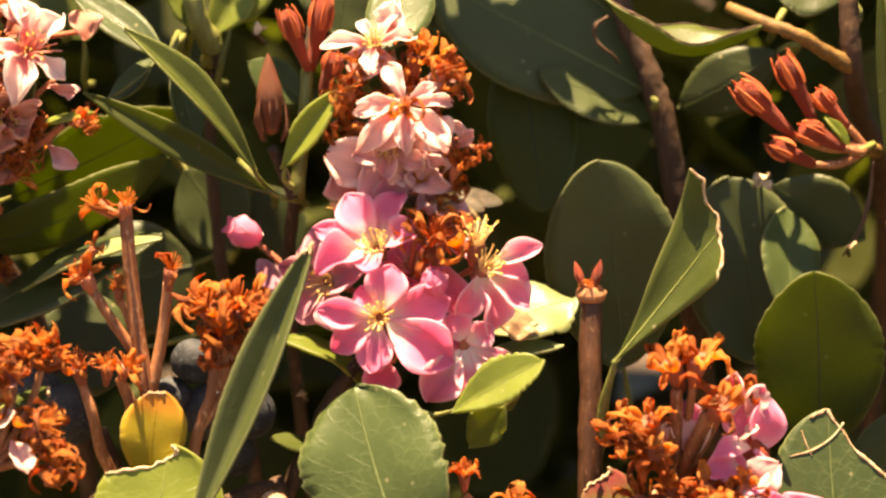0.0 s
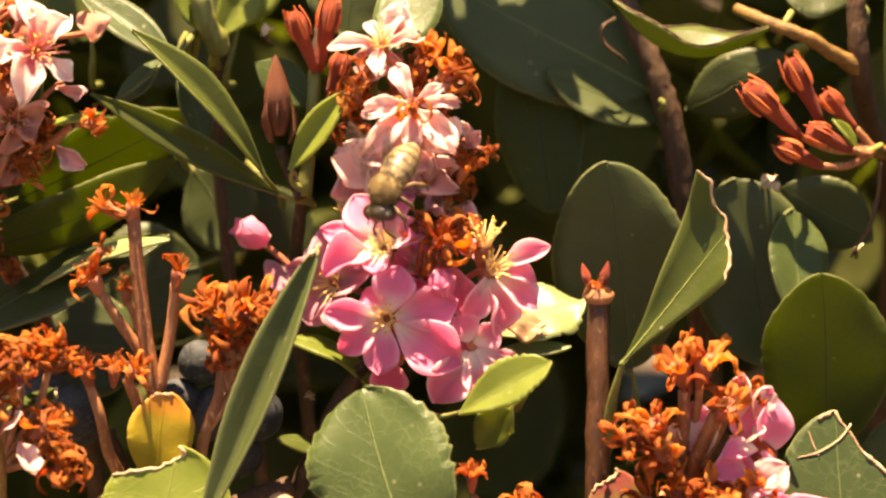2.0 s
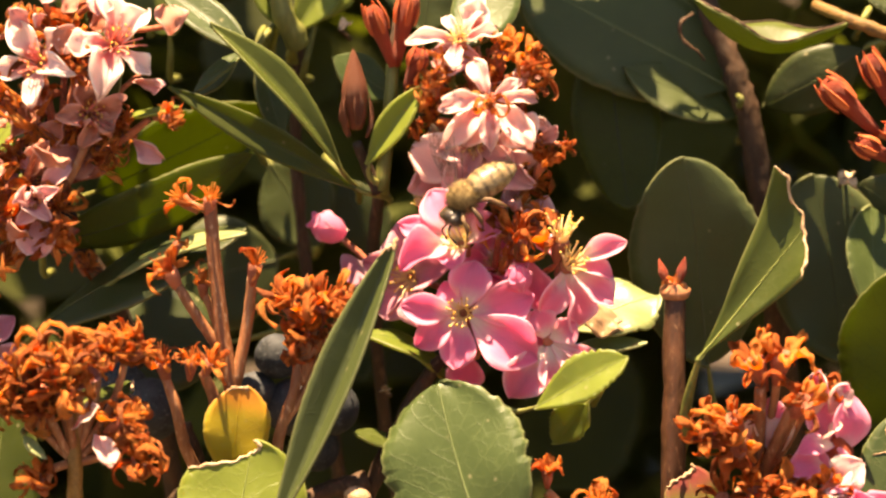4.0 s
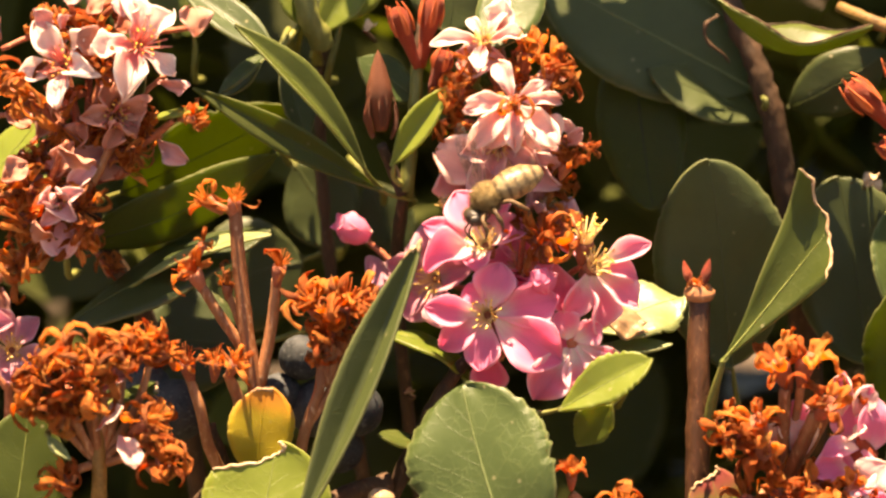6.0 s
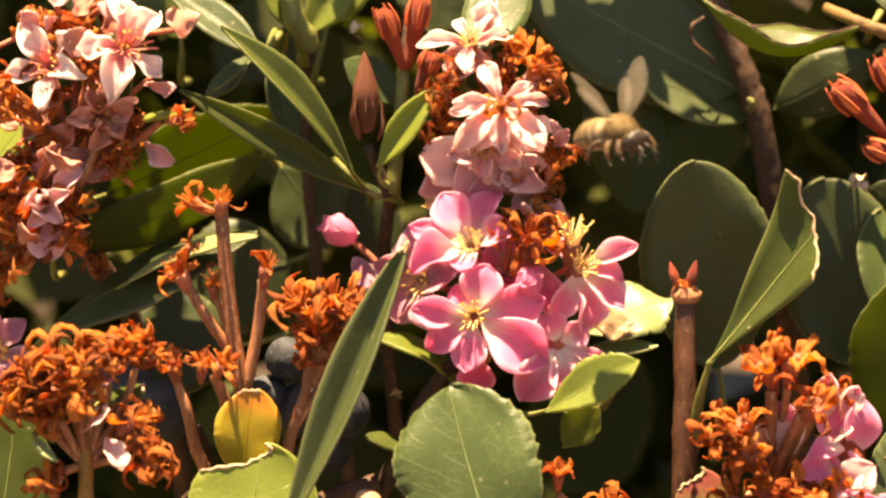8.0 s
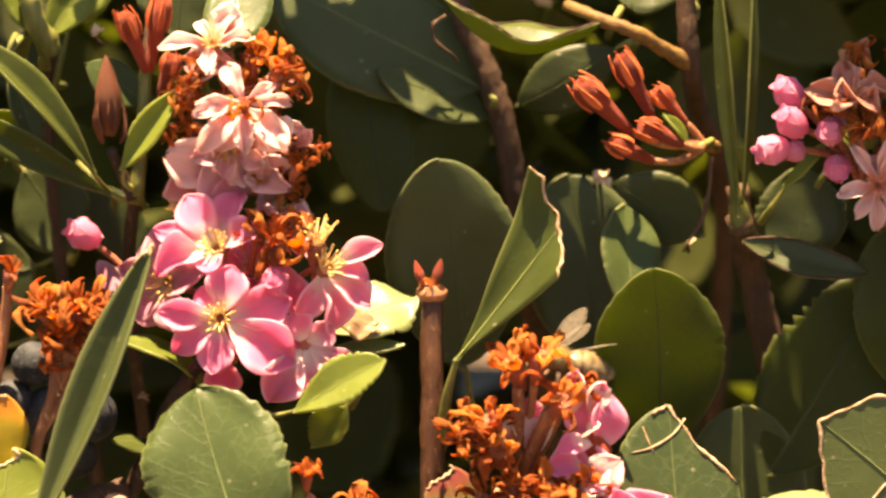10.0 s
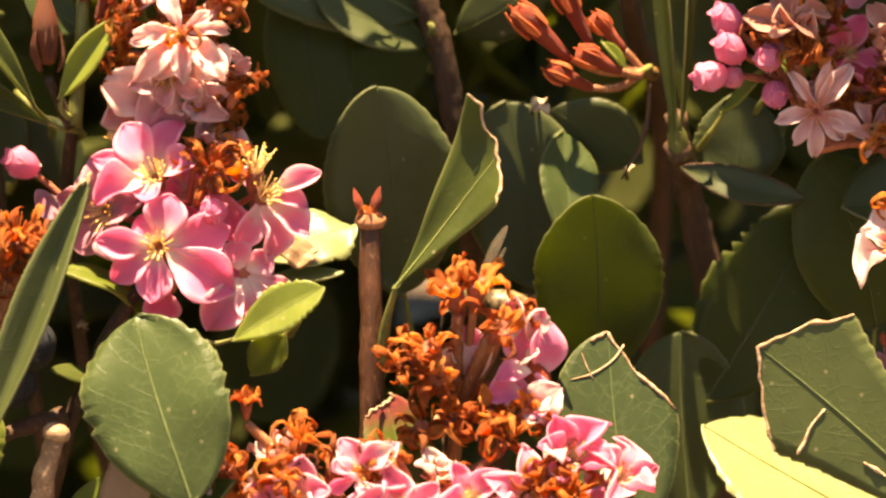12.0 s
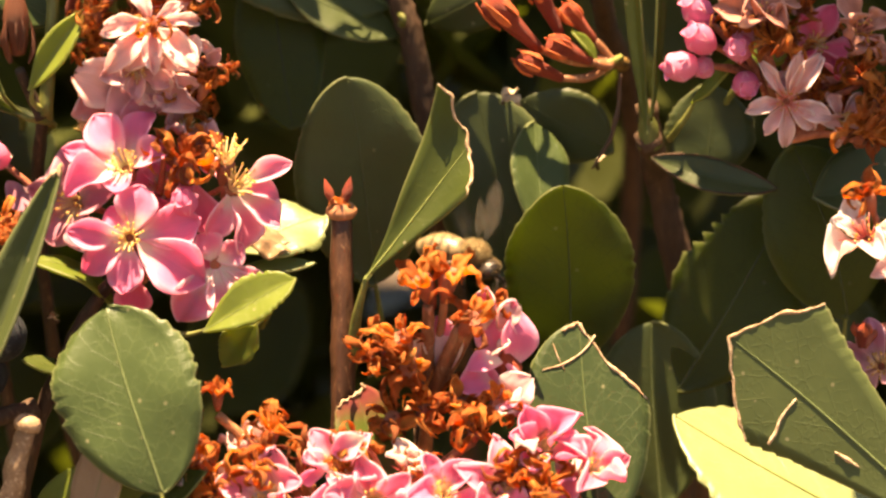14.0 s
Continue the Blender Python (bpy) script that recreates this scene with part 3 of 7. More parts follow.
def bud(cluster, foot, tip, width, kind="red", label="", scales=5):
    """A closed bud from its foot to its tip."""
    along = Vector(tip) - Vector(foot)
    k = along.length
    m = WORLD[cluster.name].inverted() @ aim(foot, along, rng.uniform(0, 90)) @ Matrix.Diagonal((width / 0.54, width / 0.54, k, 1))
    ob = part("bud", BUDS[kind], RED_BUD, cluster, label, m=m)
    if kind == "brown":
        for i in range(5):
            part("bud_scale", BROWN_SCALE, BUD_BROWN, ob, m=Matrix.Rotation(1.26 * i, 4, "Z") @ Matrix.Translation((0, 0.17, -0.10 + 0.09 * (i % 3))) @ Matrix.Rotation(radians(80 + 6 * (i % 3)), 4, "X"))
    scales = scales if kind == "red" else 0
    for i in range(scales):
        a = 2 * math.pi * i / scales
        part("bud_scale", BUD_SCALE, RED_BUD, ob, m=Matrix.Rotation(a, 4, "Z") @ Matrix.Translation((0, 0.20, 0.52)) @ Matrix.Rotation(radians(88 + rng.uniform(-4, 12)), 4, "X"))
    return ob


ROUND_BUD = to_mesh("petal_bud", ball(0.40, 0.40, 0.54, 18, 24, 0.05, 4))
ROUND_BUD.materials.append(PINK)
geo, _, _ = blade(1.05, 0.62, "petal", n=22, m=10, thick=0.03, cup=0.9, bend=0.27, seed=6)
WRAP = to_mesh("petal", geo)
WRAP.materials.append(PINK)


def round_bud(cluster, at, out, size, label="pink unopened flower bud"):
    m = WORLD[cluster.name].inverted() @ aim(at, out, rng.uniform(0, 90), size)
    ob = part("petal_bud", ROUND_BUD, PINK, cluster, label, m=m)
    for i in range(4):
        part("petal", WRAP, PINK, ob, m=Matrix.Rotation(i * 1.6, 4, "Z") @ Matrix.Translation((0, 0.22, -0.5)) @ Matrix.Rotation(radians(86), 4, "X"))
    return ob


def berry(at, r, out, stem, label="dark blue berry with a waxy bloom"):
    ob = thing("berry", aim(at, out), label, "berry", "berries among the leaves")
    part("skin", ball(r, r, r * 1.04, 14, 20, 0.03, rng.randrange(50)), BERRY, ob, local=True)
    part("crown", turned([(r * 0.30, r * 0.96), (r * 0.34, r * 1.10), (r * 0.26, r * 1.08), (r * 0.20, r * 0.98), (0, r * 0.97)], 12, 5, 0.2), TWIG, ob, local=True)
    part("stalk", tube([Vector(stem), Vector(at) - Vector(out).normalized() * r * 0.9], [0.0007, 0.0006], 7, 3), STALK, ob)
    return ob


def tangle(cluster, at, spread, count, size, seed, petals=0.4, kinds=("withered", "pale")):
    """Shrivelled remains that crowd round a place of a cluster."""
    r = random.Random(seed)
    foot = WORLD[cluster.name].translation
    for i in range(count):
        q = Vector(at) + Vector((r.gauss(0, 0.5), r.gauss(0, 0.25), r.gauss(0, 0.5))) * spread
        out = (Vector((r.uniform(-0.7, 0.7), -0.7, r.uniform(-0.3, 0.9)))).normalized()
        if r.random() < petals:
            side = Vector((r.uniform(-1, 1), r.uniform(-0.5, 0.2), r.uniform(-1, 0.7))).normalized()
            lone_petal(cluster, q, q + side * size * r.uniform(0.45, 0.75), size * r.uniform(0.25, 0.45), out, kinds[r.randrange(len(kinds))], "faded crumpled petal")
        else:
            dried(cluster, q, out, size * r.uniform(0.7, 1.1), r.randrange(3, 6), label="shrivelled brown flower")
        stalk(cluster, [Vector(at) + Vector((0, 0.004, -0.004)), Vector(at).lerp(q, 0.6) + Vector((0, 0.002, 0)), q - out * 0.002], 0.00057, 0.00043, CALYX, "pedicel")


# ---- the setting: soil, the shrub's wood and its inner foliage ----
def ground_sheet():
    verts, faces = [], []
    rings = [0.0, 0.2, 0.4, 0.7, 1.1, 2, 4, 8, 20, 60, 200, 900]
    for r in rings:
        for k in range(48):
            a = 2 * math.pi * k / 48
            x, y = r * math.cos(a), r * math.sin(a)
            verts.append((x, y, 0.012 * noise.noise(Vector((x * 6, y * 6, 0))) if r < 8 else 0))
    for i in range(len(rings) - 1):
        for k in range(48):
            a, b = i * 48 + k, i * 48 + (k + 1) % 48
            faces.append((a, b, b + 48, a + 48))
    ob = new("ground", to_mesh("ground", (verts, faces, None)))
    ob.data.materials.append(SOIL)
    return tagged(ob, "bare brown garden soil under the shrub", "ground", kind="structure")


ground_sheet()

shrub = thing("shrub", (0.03, 0.16, 0.0), "woody evergreen shrub with many brown stems", "shrub")
HUB = (0.03, 0.15, 0.30)
part("trunk", tube([(0.03, 0.16, -0.02), (0.028, 0.155, 0.15), HUB], [0.022, 0.018, 0.016], 12, 5, 0.2), TWIG, shrub)


def branch(points, r0, r1, material=None):
    return part("branch", tube(points, [r0] + [r1 * (1.35 - 0.35 * i / (len(points) - 1)) for i in range(1, len(points))], 9, 7, 0.32, seed=len(WORLD)), material or TWIG, shrub)


# the upright cut stem beside the flowers, with two red bud tips on it
branch([HUB, (0.02, 0.06, 0.50), (0.01828, -0.01209, 0.66046), (0.01851, -0.00855, 0.67887), (0.01872, -0.00356, 0.69521)], 0.008, 0.00142, STEM)
stub = thing("stem_tip", (0.01865, -0.00356, 0.69521), "cut brown stem end with two dark red bud tips", "stem")
part("collar", shift(turned([(0.00171, -0.0008), (0.002, -0.0002), (0.00193, 0.0003), (0.00143, 0.0007), (0.00129, 0.0010), (0.00057, 0.0014), (0, 0.0015)], 14, 5, 0.2), aim((0.01865, -0.00356, 0.69521), (0, 0, 1))), STALK, stub)
bud(stub, (0.01756, -0.00426, 0.69632), (0.01655, -0.00330, 0.69945), 0.00125, "dark", "dark red bud tip")
bud(stub, (0.01905, -0.00426, 0.69632), (0.01990, -0.00320, 0.69965), 0.00140, "dark", "dark red bud tip")

# wood that shows between the leaves
branch([HUB, (0.04, 0.10, 0.60), (0.03199, 0.02350, 0.69056), (0.03017, 0.02450, 0.70263), (0.02830, 0.02500, 0.71169), (0.02593, 0.02650, 0.71815), (0.02387, 0.02800, 0.72233), (0.02245, 0.03100, 0.72689)], 0.007, 0.0014)
branch([HUB, (0.05, 0.08, 0.58), (0.06523, 0.02000, 0.67216), (0.06250, 0.01850, 0.68514), (0.06090, 0.01750, 0.69164), (0.05851, 0.00950, 0.70050)], 0.007, 0.0017)
branch([(0.05900, 0.01050, 0.69900), (0.05790, 0.00950, 0.70500), (0.05660, 0.01150, 0.71600)], 0.0018, 0.0005, GREEN_STALK)
branch([HUB, (0.06, 0.10, 0.60), (0.06011, 0.05500, 0.69460), (0.05467, 0.03000, 0.71032), (0.05268, 0.01850, 0.71937), (0.05214, 0.01950, 0.72676), (0.05200, 0.02100, 0.73162)], 0.006, 0.0012)
branch([(0.05268, 0.01850, 0.71907), (0.04977, 0.01700, 0.72082), (0.04598, 0.01550, 0.72360), (0.04110, 0.01650, 0.72529), (0.03681, 0.02050, 0.72621)], 0.00136, 0.00079, TAN_TWIG)
branch([HUB, (0.0, 0.09, 0.58), (-0.01956, 0.01864, 0.67888), (-0.01991, 0.01532, 0.69539), (-0.0184, 0.01159, 0.70713), (-0.01759, 0.01082, 0.71486), (-0.0172, 0.01175, 0.72132), (-0.01584, 0.01782, 0.73092)], 0.006, 0.00071)
branch([HUB, (-0.02, 0.09, 0.58), (-0.02722, 0.02434, 0.677), (-0.02965, 0.02532, 0.69389), (-0.03053, 0.02774, 0.70864), (-0.02985, 0.02927, 0.72048), (-0.02948, 0.03229, 0.73037)], 0.006, 0.00071)
branch([(-0.02948, 0.02088, 0.7204), (-0.03158, 0.02022, 0.72509), (-0.03303, 0.02213, 0.73135)], 0.00157, 0.00129, GREEN_STALK)
branch([HUB, (-0.03, 0.07, 0.56), (-0.04484, -0.00582, 0.66729), (-0.04135, -0.00854, 0.67207), (-0.043, -0.00855, 0.67887)], 0.006, 0.00086)
branch([HUB, (-0.05, 0.08, 0.56), (-0.053, 0.01275, 0.68699), (-0.06103, 0.01, 0.70534), (-0.0632, 0.01444, 0.71986)], 0.006, 0.00114)
branch([HUB, (0.0, 0.06, 0.54), (-0.02054, -0.00205, 0.66592), (-0.01612, -0.00193, 0.67658), (-0.01179, -0.00078, 0.68378), (-0.00677, 0.00144, 0.68759)], 0.005, 0.00086)
branch([HUB, (0.03, 0.06, 0.55), (0.02837, -0.01084, 0.65769), (0.02864, -0.00958, 0.66865)], 0.005, 0.00129)
branch([HUB, (0.02, 0.05, 0.54), (0.01253, -0.01605, 0.65435), (0.01104, -0.01751, 0.66326)], 0.005, 0.00129)
branch([HUB, (0.06, 0.06, 0.56), (0.06585, 0.01793, 0.66973), (0.06213, 0.01847, 0.68516), (0.06028, 0.01723, 0.69481), (0.05882, 0.01554, 0.70296)], 0.007, 0.00143)
branch([(-0.02047, -0.00309, 0.66936), (-0.02612, -0.00634, 0.669), (-0.03212, -0.01606, 0.66799)], 0.00129, 0.00086)


def canopy(count, spans, seed, keep, size=(0.020, 0.034)):
    """Leaves of the shrub that nobody could count, joined."""
    r = random.Random(seed)
    shapes = [blade(1.0, w, o, n=7, m=2, bend=b, fold=0.2, skin=False)[0] for w, o, b in ((0.62, "obovate", 0.06), (0.55, "oval", 0.10), (0.70, "round", -0.05))]
    geos = []
    while len(geos) < count:
        at = Vector([r.uniform(*s) for s in spans])
        if not keep(at):
            continue
        out = Vector((r.uniform(-0.7, 0.7), r.uniform(-0.9, 0.5), r.uniform(0.1, 1.0)))
        side = Vector((r.uniform(-1, 1), r.uniform(-1, 0.6), r.uniform(-0.3, 1)))
        geos.append(shift(shapes[r.randrange(3)], aim(at, out, side=side, size=r.uniform(*size))))
    return join(geos)


def leaf_mass(name, geo, label):
    ob = new(name, to_mesh(name, geo))
    ob.data.materials.append(FOLIAGE)
    return tagged(ob, label, "foliage", kind="stuff")


# behind the flowers, over them at the back (unseen, added for shade), and below them
def inside(p, wide=0.42, deep=0.30):
    """Whether a place lies within the shrub's rounded plan."""
    return ((p.x - 0.04) / wide) ** 2 + ((p.y - 0.20) / deep) ** 2 < 1


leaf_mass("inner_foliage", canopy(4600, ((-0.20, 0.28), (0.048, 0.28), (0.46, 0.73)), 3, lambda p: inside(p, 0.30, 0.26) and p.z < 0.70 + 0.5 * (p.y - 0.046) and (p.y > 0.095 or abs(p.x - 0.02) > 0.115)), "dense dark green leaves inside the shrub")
# a crown out of view, added to keep the background dark
leaf_mass("crown_foliage", canopy(2200, ((-0.38, 0.46), (0.068, 0.52), (0.62, 0.84)), 4, lambda p: inside(p) and abs(p.z - (0.80 - 0.9 * (p.x - 0.04) ** 2 - 1.2 * max(0, p.y - 0.2) ** 2)) < 0.026 and p.z > 0.768 - 3.0 * max(0, abs(p.x - 0.04) - 0.11)), "unseen crown leaves added to shade the inner shrub")
# four unseen leaf groups, added overhead to block sun in patches
leaf_mass("overhanging_foliage", canopy(9, ((-0.060, -0.028), (0.018, 0.032), (0.768, 0.80)), 6, lambda p: True, (0.010, 0.016)), "unseen leaves added above to cast patches of shade")
leaf_mass("overhanging_foliage", canopy(24, ((-0.014, 0.024), (0.028, 0.046), (0.768, 0.80)), 9, lambda p: True, (0.010, 0.016)), "unseen leaves added above to cast patches of shade")
leaf_mass("overhanging_foliage", canopy(40, ((0.020, 0.064), (0.044, 0.058), (0.768, 0.80)), 7, lambda p: True, (0.014, 0.022)), "unseen leaves added above to cast patches of shade")
leaf_mass("overhanging_foliage", canopy(18, ((0.070, 0.098), (0.006, 0.026), (0.768, 0.80)), 8, lambda p: True, (0.014, 0.022)), "unseen leaves added above to cast patches of shade")
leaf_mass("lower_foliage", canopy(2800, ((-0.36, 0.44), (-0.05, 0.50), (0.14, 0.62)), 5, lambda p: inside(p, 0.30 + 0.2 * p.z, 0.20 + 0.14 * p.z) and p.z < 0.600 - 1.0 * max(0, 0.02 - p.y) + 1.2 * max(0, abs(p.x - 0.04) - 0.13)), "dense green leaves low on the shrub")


# ---- leaves in the middle ----
leaf((-0.00429, -0.03068, 0.66807), (-0.01046, -0.0193, 0.68818), 0.01871, (-0.15, -0.955, 0.26), LEAF_GREY, "broad grey-green leaf with pale veins and a toothed edge", "round", bend=0.05, fold=0.10, teeth=0.09, crumple=0.03, stem=(-0.00441, -0.03473, 0.66165), seed=3)
leaf((0.00113, -0.01250, 0.68261), (0.01240, -0.01250, 0.68916), 0.00628, (-0.25, -0.72, 0.64), LEAF_YOUNG, "yellow-green sunlit leaf folded along its midrib", "obovate", fold=0.35, teeth=0.16, stem=(-0.00312, -0.01100, 0.68195), seed=8)
leaf((0.00751, -0.01100, 0.68255), (0.00327, -0.01000, 0.67725), 0.00500, (0.3, -0.75, 0.6), LEAF_YOUNG, "lower half of a folded leaf hanging in broken sun", "oval", fold=0.2, teeth=0.2, rib=False, seed=9, stem=(0.00858, -0.01000, 0.68348))
leaf((-0.00967, 0.00144, 0.68076), (-0.02081, -0.00047, 0.68821), 0.00614, (-0.176, -0.164, 0.971), LEAF_YOUNG, "small yellow-green leaf arching under the flowers", "oval", bend=0.16, stem=(-0.00861, 0.00217, 0.67975))
leaf((-0.01435, -0.00172, 0.67384), (-0.02167, -0.00414, 0.6762), 0.00357, (0, -0.287, 0.958), LEAF, "small blunt green leaf in the shade", "round", stem=(-0.01186, -0.00015, 0.67214))
leaf((0.00617, 0.00000, 0.68881), (0.01663, 0.00600, 0.69188), 0.01071, (0.05, -0.36, 0.93), LEAF_PALE_SUNLIT, "leaf behind the pink flowers coloured pale for full sun", "oval", bend=0.05, wave=0.10, teeth=0.12, cut=(0.97, 0.05, 0.06), stem=(0.00333, 0.00400, 0.68371), seed=4)
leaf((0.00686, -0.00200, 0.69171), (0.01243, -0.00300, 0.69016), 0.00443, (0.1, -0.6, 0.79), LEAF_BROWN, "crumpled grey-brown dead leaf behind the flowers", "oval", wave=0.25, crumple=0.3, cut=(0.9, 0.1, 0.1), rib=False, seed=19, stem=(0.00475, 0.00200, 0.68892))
leaf((0.00474, 0.00000, 0.68639), (0.01506, -0.00100, 0.68763), 0.00329, (0, -0.3, 0.95), LEAF_PALE_SUNLIT, "thin leaf edge coloured pale for full sun", "oval", fold=0.1, wave=0.06, stem=(0.00188, 0.00500, 0.68338), seed=14)
leaf((0.02343, 0.00893, 0.68132), (0.01980, 0.01050, 0.70849), 0.0175, (-0.048, -0.96, 0.25), LEAF_DEEP_SHADE, "round dark green leaf in the shade", "round", fold=0.12, stem=(0.02467, 0.01037, 0.67234), seed=6)
leaf((0.04126, 0.01389, 0.68045), (0.03695, 0.01894, 0.70379), 0.01679, (-0.049, -0.96, 0.25), LEAF_DEEP_SHADE, "round dark green leaf in the shade", "round", fold=0.10, stem=(0.04034, 0.01415, 0.67103), seed=16)
leaf((0.04551, 0.00800, 0.68660), (0.04404, 0.01650, 0.70038), 0.00857, (0.25, -0.35, 0.9), LEAF_GREY, "green leaf crossed by a band of sun", "obovate", fold=0.2, stem=(0.04660, 0.01200, 0.68261), seed=26)
leaf((0.04801, -0.00180, 0.67348), (0.04690, -0.00330, 0.69770), 0.01657, (0.05, -0.90, -0.44), LEAF_THIN, "broad green leaf that the sun shines through", "round", fold=0.12, bend=-0.03, teeth=0.05, stem=(0.05039, 0.00300, 0.66369), seed=36)
leaf((0.02120, -0.01050, 0.68820), (0.03807, -0.00620, 0.70801), 0.01486, (-0.05, -0.74, 0.66), LEAF, "green leaf rolled to a cone with a torn brown end", "wedge", cut=(0.80, -0.16, 0.03), fold=0.12, cup=0.5, rim=True, teeth=0.0, petiole=0.0009, stem=(0.01980, -0.00850, 0.67771), seed=5)

# ---- leaves at the left ----
leaf((-0.03151, -0.02775, 0.67081), (-0.01578, -0.01591, 0.7061), 0.00530, (-0.40, -0.86, 0.30), LEAF_DEEP_SHADE, "long narrow green leaf standing on edge with a pale midrib", "narrow", fold=1.05, bend=-0.03, cut=(0.96, 0.02, 0.03), rim=True, stem=(-0.03202, -0.01938, 0.66396), seed=7)
leaf((-0.03629, -0.02823, 0.66581), (-0.03456, -0.01957, 0.68045), 0.01679, (0.1, -0.85, 0.50), LEAF_YOUNG, "green leaf with a brown dried outer edge", "round", cut=(0.90, 0.15, 0.02), rim=True, stem=(-0.03566, -0.01937, 0.65717), seed=17)
leaf((-0.03674, -0.01500, 0.67436), (-0.03584, -0.01250, 0.68529), 0.00843, (0.2, -0.55, 0.8), LEAF_YELLOW, "yellowed dying leaf with a brown edge", "round", fold=0.12, bend=0.04, teeth=0.03, cut=(0.97, 0.02, 0.01), rim=True, stem=(-0.03497, -0.01500, 0.67023), seed=27, rib_material=LEAF_YELLOW)
leaf((-0.02188, 0.00686, 0.70535), (-0.04528, 0.00389, 0.71958), 0.00380, (-0.25, -0.80, 0.45), LEAF_THIN, "slender green leaf with a bright outer edge", "narrow", fold=0.5, bend=0.04, stem=(-0.01942, 0.00857, 0.7041), seed=37)
leaf((-0.06103, 0.00767, 0.69773), (-0.03514, 0.01097, 0.70852), 0.00857, (-0.15, -0.88, -0.42), LEAF_THIN, "arched olive green leaf with a bright rim", "oval", bend=0.10, fold=-0.15, stem=(-0.06231, 0.00895, 0.69506), seed=47)
leaf((-0.05586, 0.01650, 0.70191), (-0.03319, 0.01950, 0.71207), 0.01178, (-0.19, -0.88, -0.42), LEAF_THIN, "bright green leaf with the sun shining through", "oval", teeth=0.10, stem=(-0.05971, 0.01800, 0.69955), seed=57)
leaf((-0.0632, 0.00429, 0.68667), (-0.03578, 0.00048, 0.70157), 0.01179, (-0.096, -0.311, 0.946), LEAF_DEEP_SHADE, "long dark leaf with a sunlit tip", "oval", bend=0.06, fold=-0.15, stem=(-0.06671, 0.00914, 0.68202), seed=67)
leaf((-0.05187, 0.00068, 0.69537), (-0.03549, -0.00343, 0.70246), 0.00414, (-0.099, -0.165, 0.981), LEAF_PALE_SUNLIT, "narrow leaf end coloured pale for full sun", "oval", bend=0.05, fold=0.2, stem=(-0.05669, 0.00556, 0.69081), seed=72)
leaf((-0.03467, 0.00889, 0.72223), (-0.04823, 0.0185, 0.72971), 0.00514, (0, -0.59, 0.808), LEAF_GREY, "pale sunlit green leaf", "narrow", fold=0.3, stem=(-0.03179, 0.01477, 0.71752), seed=77)
leaf((-0.02383, 0.00602, 0.70852), (-0.0403, 0.0084, 0.72658), 0.00440, (0.362, -0.591, 0.721), LEAF, "long green leaf with a pale midrib and a sunlit streak", "narrow", fold=0.9, bend=0.05, stem=(-0.02212, 0.01362, 0.70352), seed=87)
leaf((-0.03608, 0.01494, 0.72152), (-0.04268, 0.01141, 0.71679), 0.00314, (-0.191, -0.205, 0.96), LEAF_GREY, "narrow pale green leaf hanging down", "narrow", fold=0.3, stem=(-0.03443, 0.0184, 0.72256), seed=97)
leaf((-0.03474, 0.01654, 0.7199), (-0.03124, 0.01158, 0.71052), 0.00443, (0.303, -0.625, 0.719), LEAF_GREY, "narrow pale green leaf hanging down", "narrow", fold=0.4, stem=(-0.03376, 0.01937, 0.72231), seed=98)
leaf((-0.02038, 0.00583, 0.7088), (-0.0133, 0.00687, 0.71907), 0.00386, (-0.45, -0.86, 0.2), LEAF_YOUNG, "small yellow-green leaf folded round the stem", "narrow", fold=0.7, stem=(-0.01936, 0.00712, 0.70618), seed=99)
leaf((-0.03330, 0.03000, 0.68855), (-0.04754, 0.02900, 0.68532), 0.01571, (0, -0.95, 0.3), LEAF_DEEP_SHADE, "green leaf with a colour darkened for deep shade", "round", stem=(-0.02895, 0.03400, 0.68968))
leaf((-0.04019, 0.01717, 0.68092), (-0.05332, 0.0157, 0.68295), 0.015, (0, -0.832, 0.555), LEAF_DEEP_SHADE, "green leaf with a colour darkened for deep shade", "round", stem=(-0.02976, 0.01613, 0.68436))
leaf((-0.06738, -0.02129, 0.66455), (-0.06559, -0.01373, 0.68244), 0.01214, (0.196, -0.578, 0.792), LEAF, "green leaf beside the withered flowers", "round", stem=(-0.06869, -0.01733, 0.65698), seed=31)
leaf((-0.07491, 0.01105, 0.70194), (-0.0656, 0.01243, 0.7133), 0.01071, (0, -0.233, 0.973), LEAF_YOUNG, "pale sunlit green leaf", "oval", stem=(-0.07657, 0.01169, 0.69718), seed=32)
leaf((-0.0541, -0.01509, 0.68485), (-0.04804, -0.01664, 0.68661), 0.00429, (0.097, -0.208, 0.973), LEAF, "small green leaf with a brown edge", "round", cut=(0.85, 0.05, 0.02), rim=True, stem=(-0.05621, -0.01571, 0.68282), seed=33)
leaf((-0.05332, 0.02862, 0.72521), (-0.06216, 0.02991, 0.72944), 0.01071, (0.183, -0.766, 0.616), LEAF_YOUNG, "bright green leaf behind the flowers", "round", stem=(-0.05053, 0.0297, 0.7219))
leaf((-0.04669, 0.02712, 0.72028), (-0.04964, 0.02991, 0.72944), 0.01, (0.183, -0.766, 0.616), LEAF, "bright green leaf behind the flowers", "round", stem=(-0.04684, 0.02797, 0.71625))
leaf((-0.03406, 0.03400, 0.70066), (-0.02727, 0.03000, 0.69090), 0.01071, (0, -0.99, 0.1), LEAF_DEEP_SHADE, "green leaf with a colour darkened for deep shade", "oval", stem=(-0.03563, 0.03600, 0.70243), seed=111)
